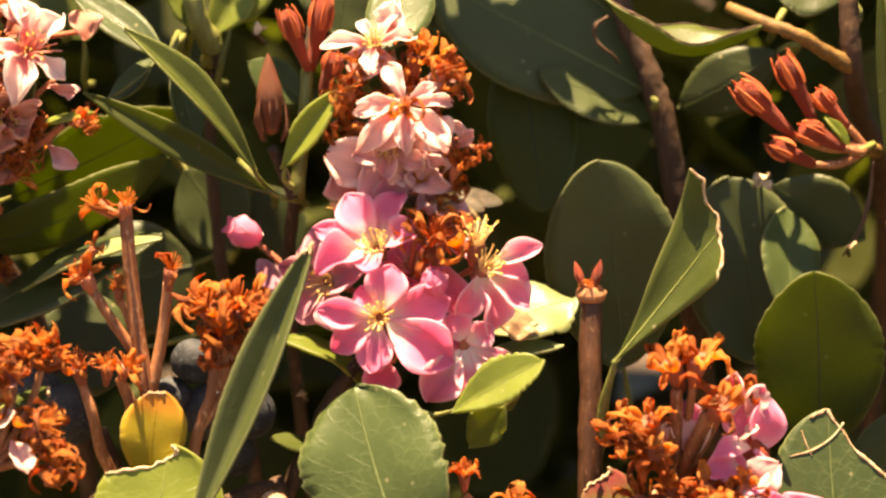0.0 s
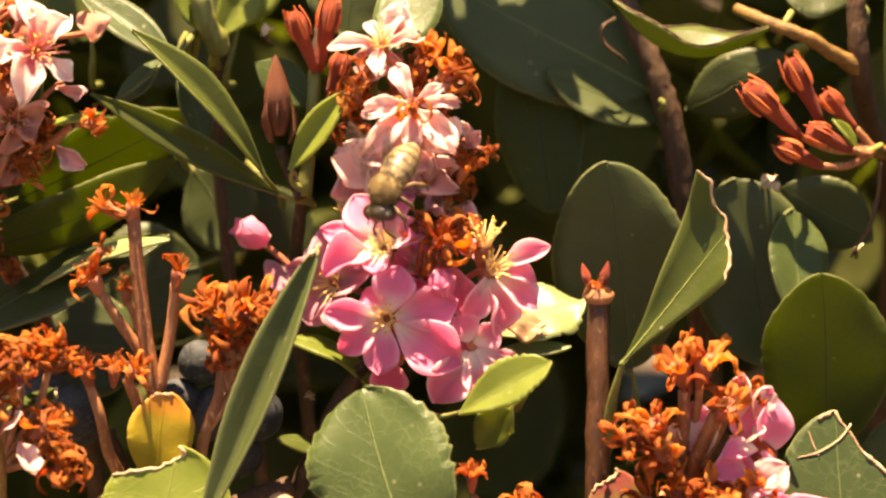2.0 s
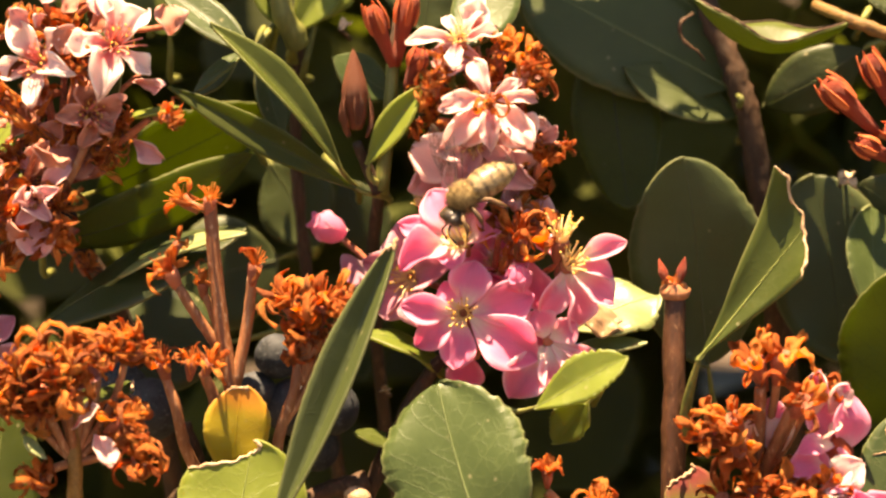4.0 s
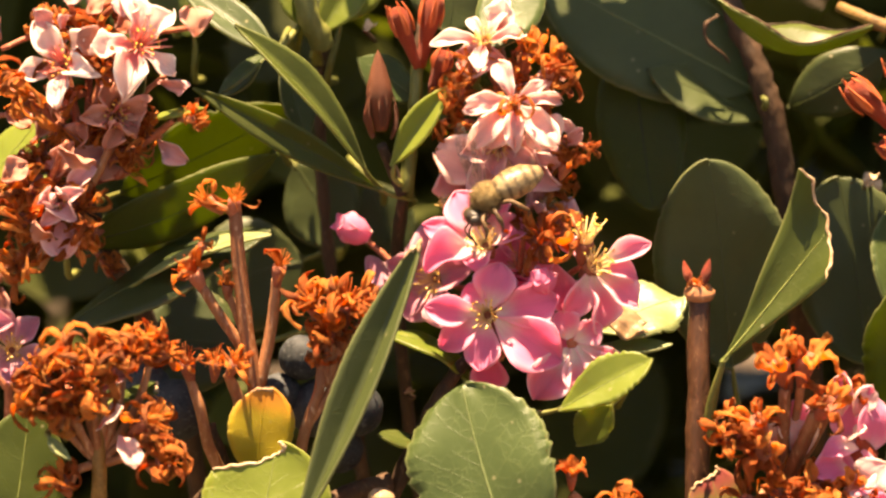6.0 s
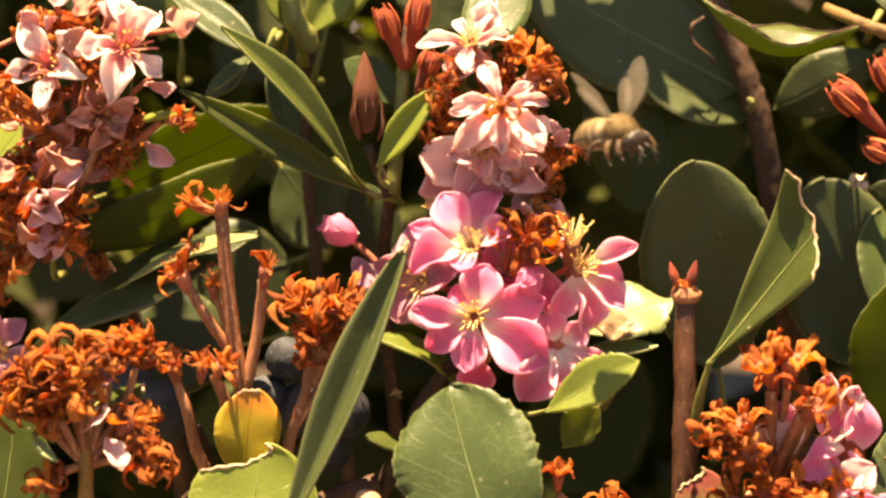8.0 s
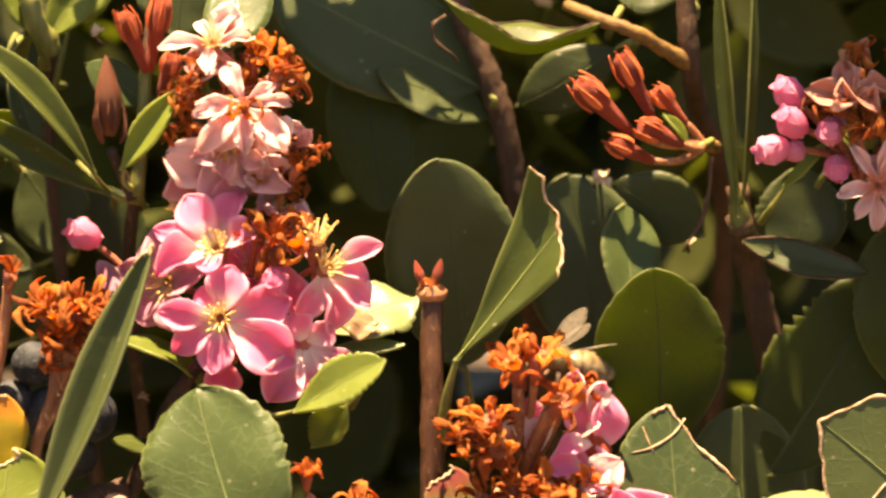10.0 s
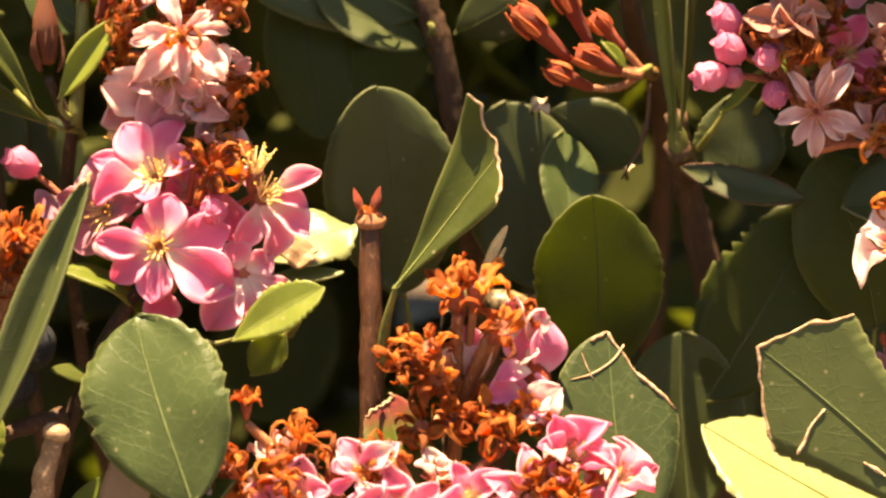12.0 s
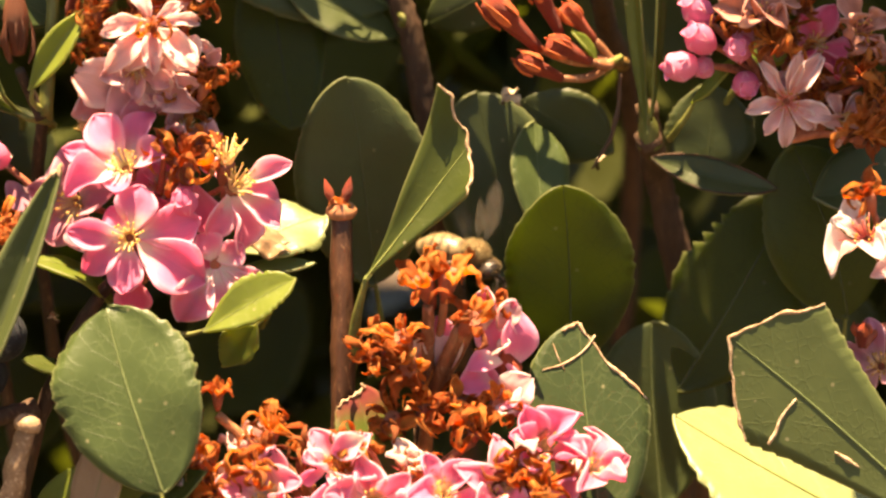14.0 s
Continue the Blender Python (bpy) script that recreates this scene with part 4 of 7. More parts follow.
leaf((-0.02433, 0.03400, 0.69831), (-0.01985, 0.03200, 0.68872), 0.00857, (0.1, -0.99, 0.05), LEAF_DEEP_SHADE, "green leaf with a colour darkened for deep shade", "oval", stem=(-0.02589, 0.03600, 0.70008), seed=112)

# ---- leaves above ----
leaf((-0.00802, 0.00926, 0.72346), (-0.00304, 0.01922, 0.73207), 0.00857, (0.05, -0.589, 0.807), LEAF_GREY, "pale sunlit leaf behind the flowers", "oval", stem=(-0.00972, 0.01595, 0.71796), seed=41)
leaf((0.0263, 0.02711, 0.71342), (-0.00178, 0.03434, 0.72683), 0.01786, (-0.15, -0.75, 0.64), LEAF_WORN, "large dark green leaf with patches of sun", "oval", bend=0.03, stem=(0.02748, 0.01992, 0.71386), seed=42)
leaf((0.01048, 0.03314, 0.71948), (0.01285, 0.02253, 0.69844), 0.01179, (-0.097, -0.985, -0.10), LEAF_THIN, "hanging olive green leaf in the shade", "round", stem=(0.01088, 0.03595, 0.72183), seed=43)
leaf((0.02716, 0.02550, 0.70987), (0.01258, 0.02550, 0.71674), 0.00800, (-0.1, -0.53, 0.84), LEAF_DEEP_SHADE, "dark green leaf with flecks of sun", "oval", stem=(0.02834, 0.03000, 0.70723), seed=44)
leaf((0.04124, 0.01650, 0.72514), (0.02110, 0.01650, 0.72842), 0.00743, (0.02, 0.1, 0.99), LEAF, "green leaf curled up at both sides with a dark rim", "oval", bend=-0.27, fold=0.70, wave=0.12, margin=True, stem=(0.04276, 0.01650, 0.72529), seed=45)
# the darker green stands in for shade on the leaf under the twig
leaf((0.04348, 0.02600, 0.71889), (0.03111, 0.02650, 0.71082), 0.00843, (0.1, -0.97, 0.2), LEAF_DEEP_SHADE, "green leaf under the twig curving round a hollow", "oval", bend=0.12, fold=-0.2, stem=(0.04544, 0.02800, 0.71928), seed=46)
leaf((0.05241, 0.02495, 0.72689), (0.04217, 0.02602, 0.7304), 0.01214, (0.1, -0.587, 0.804), LEAF_DEEP_SHADE, "dark green leaf under the twig", "oval", stem=(0.05355, 0.02043, 0.72578), seed=48)
leaf((-0.01351, 0.02539, 0.72149), (-0.01204, 0.0284, 0.73132), 0.01214, (0, -0.779, 0.627), LEAF_DEEP_SHADE, "dark green leaf in the shade", "round", stem=(-0.01429, 0.02604, 0.71676))
leaf((-0.02755, 0.02776, 0.7224), (-0.02534, 0.03035, 0.73085), 0.00929, (0, -0.779, 0.627), LEAF_YOUNG, "bright green leaf deep in the shrub", "round", stem=(-0.02902, 0.02604, 0.71676))
leaf((-0.01739, 0.01703, 0.71465), (-0.02495, 0.01658, 0.72004), 0.00643, (0, -0.59, 0.808), LEAF_GREY, "pale sunlit leaf behind the brown bud", "oval", stem=(-0.0163, 0.01639, 0.71256))
leaf((0.05478, 0.01766, 0.69621), (0.04303, 0.0196, 0.70253), 0.01, (0, -1.0, -0.05), LEAF_DEEP_SHADE, "green leaf with a colour darkened for deep shade", "oval")
leaf((-0.03078, 0.02100, 0.72217), (-0.03533, 0.02400, 0.73013), 0.00443, (-0.3, -0.6, 0.74), LEAF_YOUNG, "yellow-green leaf spreading from a shoot", "narrow", fold=0.4, stem=(-0.03056, 0.02200, 0.72010), seed=101)
leaf((-0.03005, 0.02100, 0.72232), (-0.02453, 0.02400, 0.72968), 0.00529, (0.3, -0.6, 0.74), LEAF_YOUNG, "yellow-green leaf spreading from a shoot", "narrow", fold=0.4, stem=(-0.03056, 0.02200, 0.72010), seed=102)
leaf((-0.03725, 0.01600, 0.72018), (-0.04254, 0.01350, 0.71546), 0.00357, (-0.2, -0.5, 0.84), LEAF_GREY, "narrow pale green leaf hanging in broken sun", "narrow", fold=0.2, stem=(-0.03522, 0.01900, 0.72089), seed=103)

# ---- leaves at the right ----
torn = leaf((0.05026, -0.02384, 0.65965), (0.04797, -0.01159, 0.68261), 0.01657, (0.049, -0.87, 0.49), LEAF_GREY, "torn green leaf with a dried pale edge and a scar", "round", cut=(0.99, -0.2, 0.03, 0.2), wave=0.008, rim=True, stem=(0.05002, -0.02807, 0.65606), seed=51)
part("scar", tube([(-0.0052, 0.0205, 0.0001), (-0.0027, 0.0209, 0.0001), (0.0008, 0.0228, 0.0001), (0.0020, 0.0242, 0.0001)], [0.00007, 0.00015, 0.00012, 0.00016], 6, 5, 0.6), DRY_EDGE, torn, "dry brown scar", local=True)
part("scar", tube([(-0.0034, 0.0237, 0.0001), (-0.0030, 0.0220, 0.0001), (-0.0024, 0.0203, 0.0001)], [0.00006, 0.0001, 0.00007], 6, 4, 0.6), DRY_EDGE, torn, "dry brown scar", local=True)
leaf((0.06010, 0.00150, 0.65298), (0.05885, 0.00600, 0.67630), 0.01657, (0.03, -0.62, 0.78), LEAF_WORN, "flat blue-green leaf in open shade", "round", stem=(0.06131, 0.00400, 0.64888), seed=52)
cracked = leaf((0.09745, -0.02888, 0.65684), (0.06577, -0.01978, 0.68318), 0.02607, (-0.099, -0.95, 0.28), LEAF_WORN, "large green leaf with a torn brown edge and cracks", "wedge", cut=(0.99, 0.05, 0.012, 0.2), wave=0.008, rim=True, stem=(0.10243, -0.0258, 0.64983), seed=53)
part("crack", tube([(-0.0002, 0.0305, 0.0001), (-0.0034, 0.0303, 0.0001), (-0.0050, 0.0297, 0.0001), (-0.0068, 0.0294, 0.0001)], [0.00010, 0.00016, 0.00024, 0.00016], 6, 5, 0.9), DRY_EDGE, cracked, "dry tan crack", local=True)
part("crack", tube([(-0.0021, 0.0225, 0.0001), (-0.0018, 0.0205, 0.0001), (-0.0016, 0.0190, 0.0001)], [0.00015, 0.00024, 0.0001], 6, 4, 0.9), DRY_EDGE, cracked, "dry tan crack", local=True)
leaf((0.09441, -0.01700, 0.65091), (0.06104, -0.00750, 0.66865), 0.02857, (0, -0.3, 0.95), LEAF_PALE_SUNLIT, "broad leaf coloured pale for full sun", "oval", teeth=0.1, stem=(0.10297, -0.00600, 0.64031), seed=54)
leaf((0.06243, 0.00472, 0.66757), (0.07876, 0.01045, 0.69315), 0.01786, (-0.094, -0.98, 0.12), LEAF_THIN, "broad olive green leaf with a toothed edge", "oval", fold=0.1, teeth=0.2, stem=(0.06034, 0.00512, 0.66201), seed=55)
leaf((0.0844, 0.00551, 0.67697), (0.07762, 0.00817, 0.69935), 0.01643, (0.098, -0.93, 0.30), LEAF_THIN, "green leaf with a bright outer rim", "round", bend=0.10, stem=(0.08334, 0.00715, 0.66867), seed=56)
leaf((0.09552, 0.00465, 0.69468), (0.07885, -0.00048, 0.69503), 0.01357, (-0.196, -0.578, 0.792), LEAF_DEEP_SHADE, "dark blue-green leaf with a pale rim", "oval", fold=0.3, stem=(0.10051, 0.00823, 0.69272), seed=58)
leaf((0.05895, 0.00800, 0.69808), (0.07453, 0.00400, 0.69485), 0.00443, (0.05, -0.8, 0.6), LEAF_DEEP_SHADE, "dark leaf curling up along its rim", "oval", bend=-0.08, fold=0.4, margin=True, seed=59)
leaf((0.06639, 0.01300, 0.69273), (0.06725, 0.01600, 0.70555), 0.01250, (0, -0.98, 0.1), LEAF_DEEP_SHADE, "green leaf with a colour darkened for deep shade", "oval", teeth=0.06, seed=58)
leaf((0.05798, 0.00550, 0.70200), (0.05513, 0.01060, 0.73461), 0.00229, (-0.5, -0.75, 0.43), LEAF, "long narrow upright leaf on edge", "narrow", fold=0.4, bend=0.01, teeth=0.02, rib=False, seed=60)
leaf((0.05876, 0.00650, 0.70320), (0.06004, 0.01060, 0.73270), 0.00157, (0.6, -0.6, 0.5), LEAF, "long narrow upright leaf on edge", "narrow", fold=0.5, bend=0.02, teeth=0.02, rib=False, seed=61)
leaf((0.07216, 0.01326, 0.70916), (0.07909, 0.0117, 0.71776), 0.00857, (0, -0.59, 0.808), LEAF_YOUNG, "bright green leaf between the flowers", "oval", teeth=0.15, stem=(0.07013, 0.01412, 0.70515), seed=62)
leaf((0.06402, 0.00796, 0.70551), (0.06922, 0.00664, 0.71145), 0.00314, (0, -0.259, 0.966), LEAF_YOUNG, "small bright green leaf between the flowers", "oval", stem=(0.06272, 0.00904, 0.7022), seed=63)
leaf((0.02443, -0.01900, 0.66238), (0.01992, -0.01250, 0.67505), 0.00914, (0.2, -0.74, 0.64), LEAF_RED, "green leaf reddened at its dry outer edge", "round", cut=(0.93, 0.06, 0.03), rim=True, stem=(0.02490, -0.01400, 0.65592), seed=64)
leaf((-0.01475, -0.02743, 0.65817), (-0.01027, -0.02456, 0.6744), 0.00714, (-0.303, -0.625, 0.719), LEAF_BROWN, "dry brown leaf with a torn tip", "obovate", cut=(0.9, -0.06, 0.04), rim=True, fold=0.25, stem=(-0.01497, -0.02327, 0.65125), seed=65)
leaf((-0.02041, -0.02305, 0.65882), (-0.01542, -0.02318, 0.66865), 0.00429, (0.207, -0.253, 0.945), LEAF_YOUNG, "young green leaf low on the shrub", "oval", fold=0.3, stem=(-0.02062, -0.02075, 0.65264), seed=66)
leaf((-0.0085, -0.02311, 0.65861), (-0.00607, -0.02188, 0.66948), 0.00857, (0.105, -0.652, 0.751), LEAF_YOUNG, "young green leaf low on the shrub", "round", stem=(-0.00793, -0.02083, 0.65241), seed=68)
leaf((-0.00841, -0.02624, 0.66206), (0.00089, -0.0271, 0.6695), 0.005, (0.309, -0.381, 0.871), LEAF, "folded green leaf under the flowers", "oval", fold=0.4, stem=(-0.01064, -0.02372, 0.65663), seed=69)

# ---- the pink cluster in the middle ----
mid = thing("flower_cluster", (-0.0068, 0.00344, 0.6839), "cluster of open pink five-petalled flowers with withered ones between", "flowers", "flower clusters")
CORE = (-0.00498, 0.00418, 0.68974)
shaped_flower(mid, (-0.00825, -0.00220, 0.70074), (-0.3, -0.62, 0.72), 0.01464, "pink", (((-0.01213, 0.00150, 0.70633), 0.00514), ((-0.00557, 0.00200, 0.70744), 0.00457), ((-0.01597, -0.00050, 0.70261), 0.00414), ((-0.01576, -0.00450, 0.69892), 0.00429), ((-0.00962, -0.00650, 0.69865), 0.00414), ((-0.00326, -0.00350, 0.70381), 0.00443)), "open pink flower with yellow stamens in full sun")
shaped_flower(mid, (-0.00794, -0.00720, 0.69323), (-0.1, -0.93, 0.34), 0.01428, "pink", (((-0.01542, -0.00800, 0.69423), 0.00400), ((-0.01388, -0.00880, 0.68943), 0.00429), ((-0.00892, -0.00980, 0.68692), 0.00514), ((0.00085, -0.00900, 0.68785), 0.00628), ((0.00057, -0.00620, 0.69484), 0.00571), ((-0.00666, -0.00550, 0.69923), 0.00543), ((-0.01064, -0.00580, 0.69680), 0.00357)), "open pink flower with pale stamens")
shaped_flower(mid, (0.00511, -0.00400, 0.69862), (0.5, -0.6, 0.62), 0.01536, "blush", (((0.01201, -0.00300, 0.70143), 0.00300), ((0.01078, -0.00500, 0.69803), 0.00329), ((0.01036, -0.00620, 0.69395), 0.00471), ((0.00582, -0.00700, 0.69108), 0.00357), ((0.00114, -0.00150, 0.70082), 0.00314), ((0.00227, -0.00580, 0.69278), 0.00357)), "open pink flower with long yellow stamens")
shaped_flower(mid, (0.00270, -0.00660, 0.68945), (0.2, -0.93, 0.3), 0.01071, "blush", (((0.00596, -0.00680, 0.69191), 0.00371), ((0.00952, -0.00720, 0.68681), 0.00243), ((0.00767, -0.00820, 0.68535), 0.00371), ((-0.00199, -0.00900, 0.68307), 0.00500), ((0.00341, -0.00920, 0.68314), 0.00471), ((0.00085, -0.00600, 0.69299), 0.00414)), "pale-hearted pink flower", crown=False)
lone_petal(mid, (-0.00769, -0.00550, 0.68760), (-0.00785, -0.00600, 0.68265), 0.00400, (0, -0.95, 0.3), "rose", "deep pink petal in the shade")
lone_petal(mid, (0.00043, -0.00350, 0.69891), (0.00199, -0.00480, 0.69246), 0.00357, (0.1, -0.9, 0.4), "rose", "deep pink petal in the shade")
flower(mid, (-0.01471, 0.00454, 0.69432), (-0.49, -0.848, 0.202), 0.015, "mauve", spin=12, open_to=72, label="pink flower with shade mixed into its petal colour")
flower(mid, (-0.0023, 0.00132, 0.69065), (0.195, -0.905, 0.379), 0.01357, "pink", spin=15, open_to=66, label="pink flower behind the others")
flower(mid, (-0.00388, 0.00305, 0.69629), (0, -0.832, 0.555), 0.01214, "pink", spin=48, open_to=60, label="pink flower behind the others")
flower(mid, (-0.00101, 0.00623, 0.70329), (0.281, -0.761, 0.585), 0.01071, "withered", spin=40, open_to=55, label="faded pink flower")
for q, w in ((((-0.00921, 0.00019, 0.70061)), 1), (((-0.00726, -0.00451, 0.69207)), 1), (((0.00436, -0.00061, 0.69802)), 1), (((0.00221, -0.00423, 0.68959)), 1), (((-0.01475, 0.00645, 0.69372)), 1), (((-0.00101, 0.00815, 0.70272)), 1), (((-0.00231, 0.00323, 0.69004)), 1), (((-0.00389, 0.00496, 0.6957)), 1)):
    stalk(mid, [(-0.0068, 0.00344, 0.6839), Vector(CORE).lerp(Vector(q), 0.4), q], 0.00071, 0.0005, CALYX, "pedicel")
stalk(mid, [(-0.0068, 0.00344, 0.6839), CORE, (-0.00354, 0.0065, 0.69733), (-0.00282, 0.00957, 0.70395)], 0.001, 0.00071)
lone_petal(mid, (-0.01324, 0.00417, 0.69654), (-0.01607, 0.00373, 0.70194), 0.00543, (-0.195, -0.905, 0.379), "mauve")
lone_petal(mid, (-0.01615, 0.00407, 0.6928), (-0.01825, 0.00111, 0.68996), 0.005, (-0.196, -0.938, 0.287), "mauve")
round_bud(mid, (-0.00113, -0.006, 0.69746), (-0.098, -0.876, 0.472), 0.00443)
stalk(mid, [CORE, (-0.00114, -0.00165, 0.6946), (-0.00114, -0.0042, 0.69653)], 0.00071, 0.0005, CALYX, "pedicel")
flower(mid, (0.00411, -0.00445, 0.70200), (0.151, -0.20, 0.97), 0.01700, "pink", missing=(0, 1, 2, 3, 4), label="tuft of long yellow stamens")
dried(stub, (0.01848, -0.00426, 0.69632), (0, -0.4, 0.916), 0.00357, 3, label="orange remains of a fallen flower")
dried(mid, (-0.00113, -0.00445, 0.70255), (0, -0.469, 0.883), 0.01, 9, label="shrivelled orange-brown flower")
dried(mid, (-0.00348, -0.00212, 0.70332), (-0.422, -0.288, 0.86), 0.00786, 4, label="shrivelled orange-brown flower", filaments=False)
dried(mid, (0.0015, 0.00096, 0.70314), (0.508, -0.404, 0.761), 0.00643, 5, label="shrivelled orange-brown flower")
flower(mid, (-0.0134, 0.00336, 0.70414), (-0.212, -0.391, 0.896), 0.00786, "pink", petals=5, missing=(0, 1, 2, 3, 4), label="flower that has lost its petals")
for q in ((-0.00135, -0.00189, 0.70065), (-0.00349, -0.00052, 0.70172), (0.0015, 0.00256, 0.70154), (-0.01344, 0.005, 0.70268)):
    stalk(mid, [CORE, Vector(CORE).lerp(Vector(q), 0.6), q], 0.00071, 0.0005, CALYX, "pedicel")
round_bud(mid, (-0.02545, 0.00826, 0.69967), (-0.781, -0.352, 0.516), 0.00471)
stalk(mid, [(-0.01622, 0.00609, 0.68913), (-0.02057, 0.00799, 0.69536), (-0.02419, 0.00895, 0.69848)], 0.00064, 0.0005, CALYX, "pedicel")
lone_petal(mid, (-0.0206, 0.00874, 0.69437), (-0.02379, 0.0064, 0.69358), 0.00429, (0, -0.832, 0.555), "mauve")

# ---- the pale cluster above it ----
top = thing("flower_cluster", (-0.00354, 0.00968, 0.7043), "cluster of fading pale pink flowers with brown withered ones", "flowers", "flower clusters")
stalk(top, [(-0.00354, 0.00968, 0.7043), (-0.00426, 0.01136, 0.71321), (-0.00679, 0.0141, 0.72219), (-0.00824, 0.01655, 0.72677)], 0.001, 0.00057)
shaped_flower(top, (-0.00856, 0.00660, 0.72504), (-0.2, -0.66, 0.72), 0.01071, "white", (((-0.01501, 0.00500, 0.72517), 0.00286), ((-0.01073, 0.00950, 0.72768), 0.00214), ((-0.00573, 0.01100, 0.72922), 0.00300), ((-0.00357, 0.00700, 0.72582), 0.00229), ((-0.00952, 0.00300, 0.72217), 0.00286)), "almost white flower in full sun")
shaped_flower(top, (-0.00483, 0.00200, 0.71862), (0.05, -0.85, 0.52), 0.01214, "pale", (((-0.01092, 0.00050, 0.71800), 0.00371), ((-0.00711, 0.00450, 0.72324), 0.00371), ((-0.00085, 0.00350, 0.72071), 0.00243), ((0.00128, 0.00200, 0.71862), 0.00214), ((0.00057, -0.00200, 0.71341), 0.00457), ((-0.00481, -0.00250, 0.71355), 0.00329), ((-0.01048, -0.00150, 0.71341), 0.00414)), "pale pink flower with dried stamens", crown=False)
flower(top, (-0.00671, 0.00374, 0.71223), (-0.097, -0.994, 0.051), 0.01071, "withered", spin=40, open_to=58, petals=5, label="pale pink flower facing down")
flower(top, (-0.0028, 0.00599, 0.70935), (0.099, -0.976, 0.195), 0.01071, "withered", spin=10, open_to=60, label="faded reddish flower")
dried(top, (-0.0048, -0.00151, 0.719), (0, -0.88, 0.474), 0.00600, 3, label="shrivelled brown heart of the flower")
lone_petal(top, (-0.00604, 0.00584, 0.70543), (-0.00921, 0.00326, 0.71065), 0.00614, (-0.1, -0.952, 0.291), "withered")
lone_petal(top, (-0.00387, 0.00509, 0.7064), (-0.00513, 0.00265, 0.71209), 0.00571, (0, -0.922, 0.386), "pale")
lone_petal(top, (-0.00136, 0.00509, 0.7064), (-0.003, 0.00353, 0.71154), 0.00514, (0.1, -0.952, 0.291), "withered")
lone_petal(top, (-0.01038, 0.00776, 0.70486), (-0.01279, 0.00696, 0.70907), 0.006, (-0.099, -0.918, 0.384), "withered")
lone_petal(top, (-0.00603, 0.00478, 0.70537), (-0.00671, 0.00274, 0.70895), 0.005, (0, -0.88, 0.474), "mauve")
lone_petal(top, (-0.00484, 0.00331, 0.71767), (-0.00843, -0.00107, 0.71359), 0.00571, (-0.195, -0.905, 0.379), "pale")
lone_petal(top, (-0.00601, 0.00788, 0.72235), (-0.01215, 0.01078, 0.72158), 0.00429, (-0.195, -0.905, 0.379), "withered")
lone_petal(top, (-0.00891, 0.00658, 0.70783), (-0.01471, 0.00361, 0.71182), 0.006, (-0.098, -0.876, 0.472), "pale")
lone_petal(top, (-0.00278, 0.00279, 0.71597), (0.00028, -0.00011, 0.71332), 0.00614, (0.099, -0.918, 0.384), "pale")
lone_petal(top, (-0.00709, 0.00989, 0.72552), (-0.00614, 0.0091, 0.72978), 0.00357, (0, -0.694, 0.72), "white")
dried(top, (0.00057, 0.00456, 0.72176), (0.766, -0.466, 0.443), 0.00786, 9, label="shrivelled orange flower")
dried(top, (-0.00314, 0.00722, 0.72363), (0.196, -0.333, 0.922), 0.00786, 8, label="shrivelled brown flower")
dried(top, (-0.01232, 0.00769, 0.71832), (-0.738, -0.381, 0.557), 0.00643, 7, label="shrivelled brown flower")
dried(top, (-0.01141, 0.0074, 0.71394), (-0.848, -0.507, 0.155), 0.00643, 7, label="shrivelled brown flower")
dried(top, (0.002, 0.00311, 0.71018), (0.39, -0.238, 0.889), 0.00643, 3, 5, label="red calyx with a dry yellow rim")
dried(top, (0.00043, 0.00616, 0.70646), (0.688, -0.591, 0.421), 0.00643, 5, 3, label="red calyx")
for q in ((-0.00486, 0.00524, 0.71714), (-0.00924, 0.00922, 0.72333), (-0.00674, 0.00662, 0.71141), (-0.00281, 0.00792, 0.70879), (0.00007, 0.00629, 0.72056), (-0.00315, 0.00895, 0.72244), (-0.01179, 0.00952, 0.71746), (-0.01094, 0.00926, 0.7132), (0.00172, 0.00466, 0.70839), (0.00007, 0.00797, 0.70555)):
    foot = Vector((0, 0, 0)) + Vector((-0.00448, 0.01094, 0.71183)).lerp(Vector(q), 0.15)
    stalk(top, [foot, foot.lerp(Vector(q), 0.6), q], 0.00064, 0.00043, CALYX, "pedicel")

tangle(top, (-0.00495, 0.00897, 0.71909), 0.0065, 12, 0.00607, 21)
tangle(top, (-0.01179, 0.00857, 0.71436), 0.0045, 7, 0.00571, 22, 0.2)
tangle(top, (-0.00172, 0.00646, 0.71086), 0.006, 10, 0.00607, 23, 0.5)

# ---- red and brown buds on the upright stem ----
shoot = thing("bud_shoot", (-0.0172, 0.01091, 0.71857), "upright green shoot with reddish brown buds", "shoot")
stalk(shoot, [(-0.01867, 0.00776, 0.70486), (-0.01756, 0.00985, 0.71513), (-0.0172, 0.01196, 0.72201)], 0.00129, 0.001, GREEN_STALK)
bud(shoot, (-0.01718, 0.01046, 0.72055), (-0.02031, 0.01001, 0.72933), 0.003, label="orange-red bud scale")
bud(shoot, (-0.01684, 0.01143, 0.72029), (-0.01478, 0.01254, 0.73076), 0.00329, label="red-brown bud")
bud(shoot, (-0.01536, 0.00866, 0.71806), (-0.01338, 0.00834, 0.72385), 0.003, label="orange-red bud")
bud(shoot, (-0.02175, 0.00668, 0.71330), (-0.02214, 0.00733, 0.72370), 0.00345, "brown", label="red-brown bud with loose scales")
stalk(shoot, [(-0.01903, 0.00766, 0.70452), (-0.02059, 0.00775, 0.70824), (-0.02167, 0.00662, 0.71141)], 0.00107, 0.00086, TWIG)

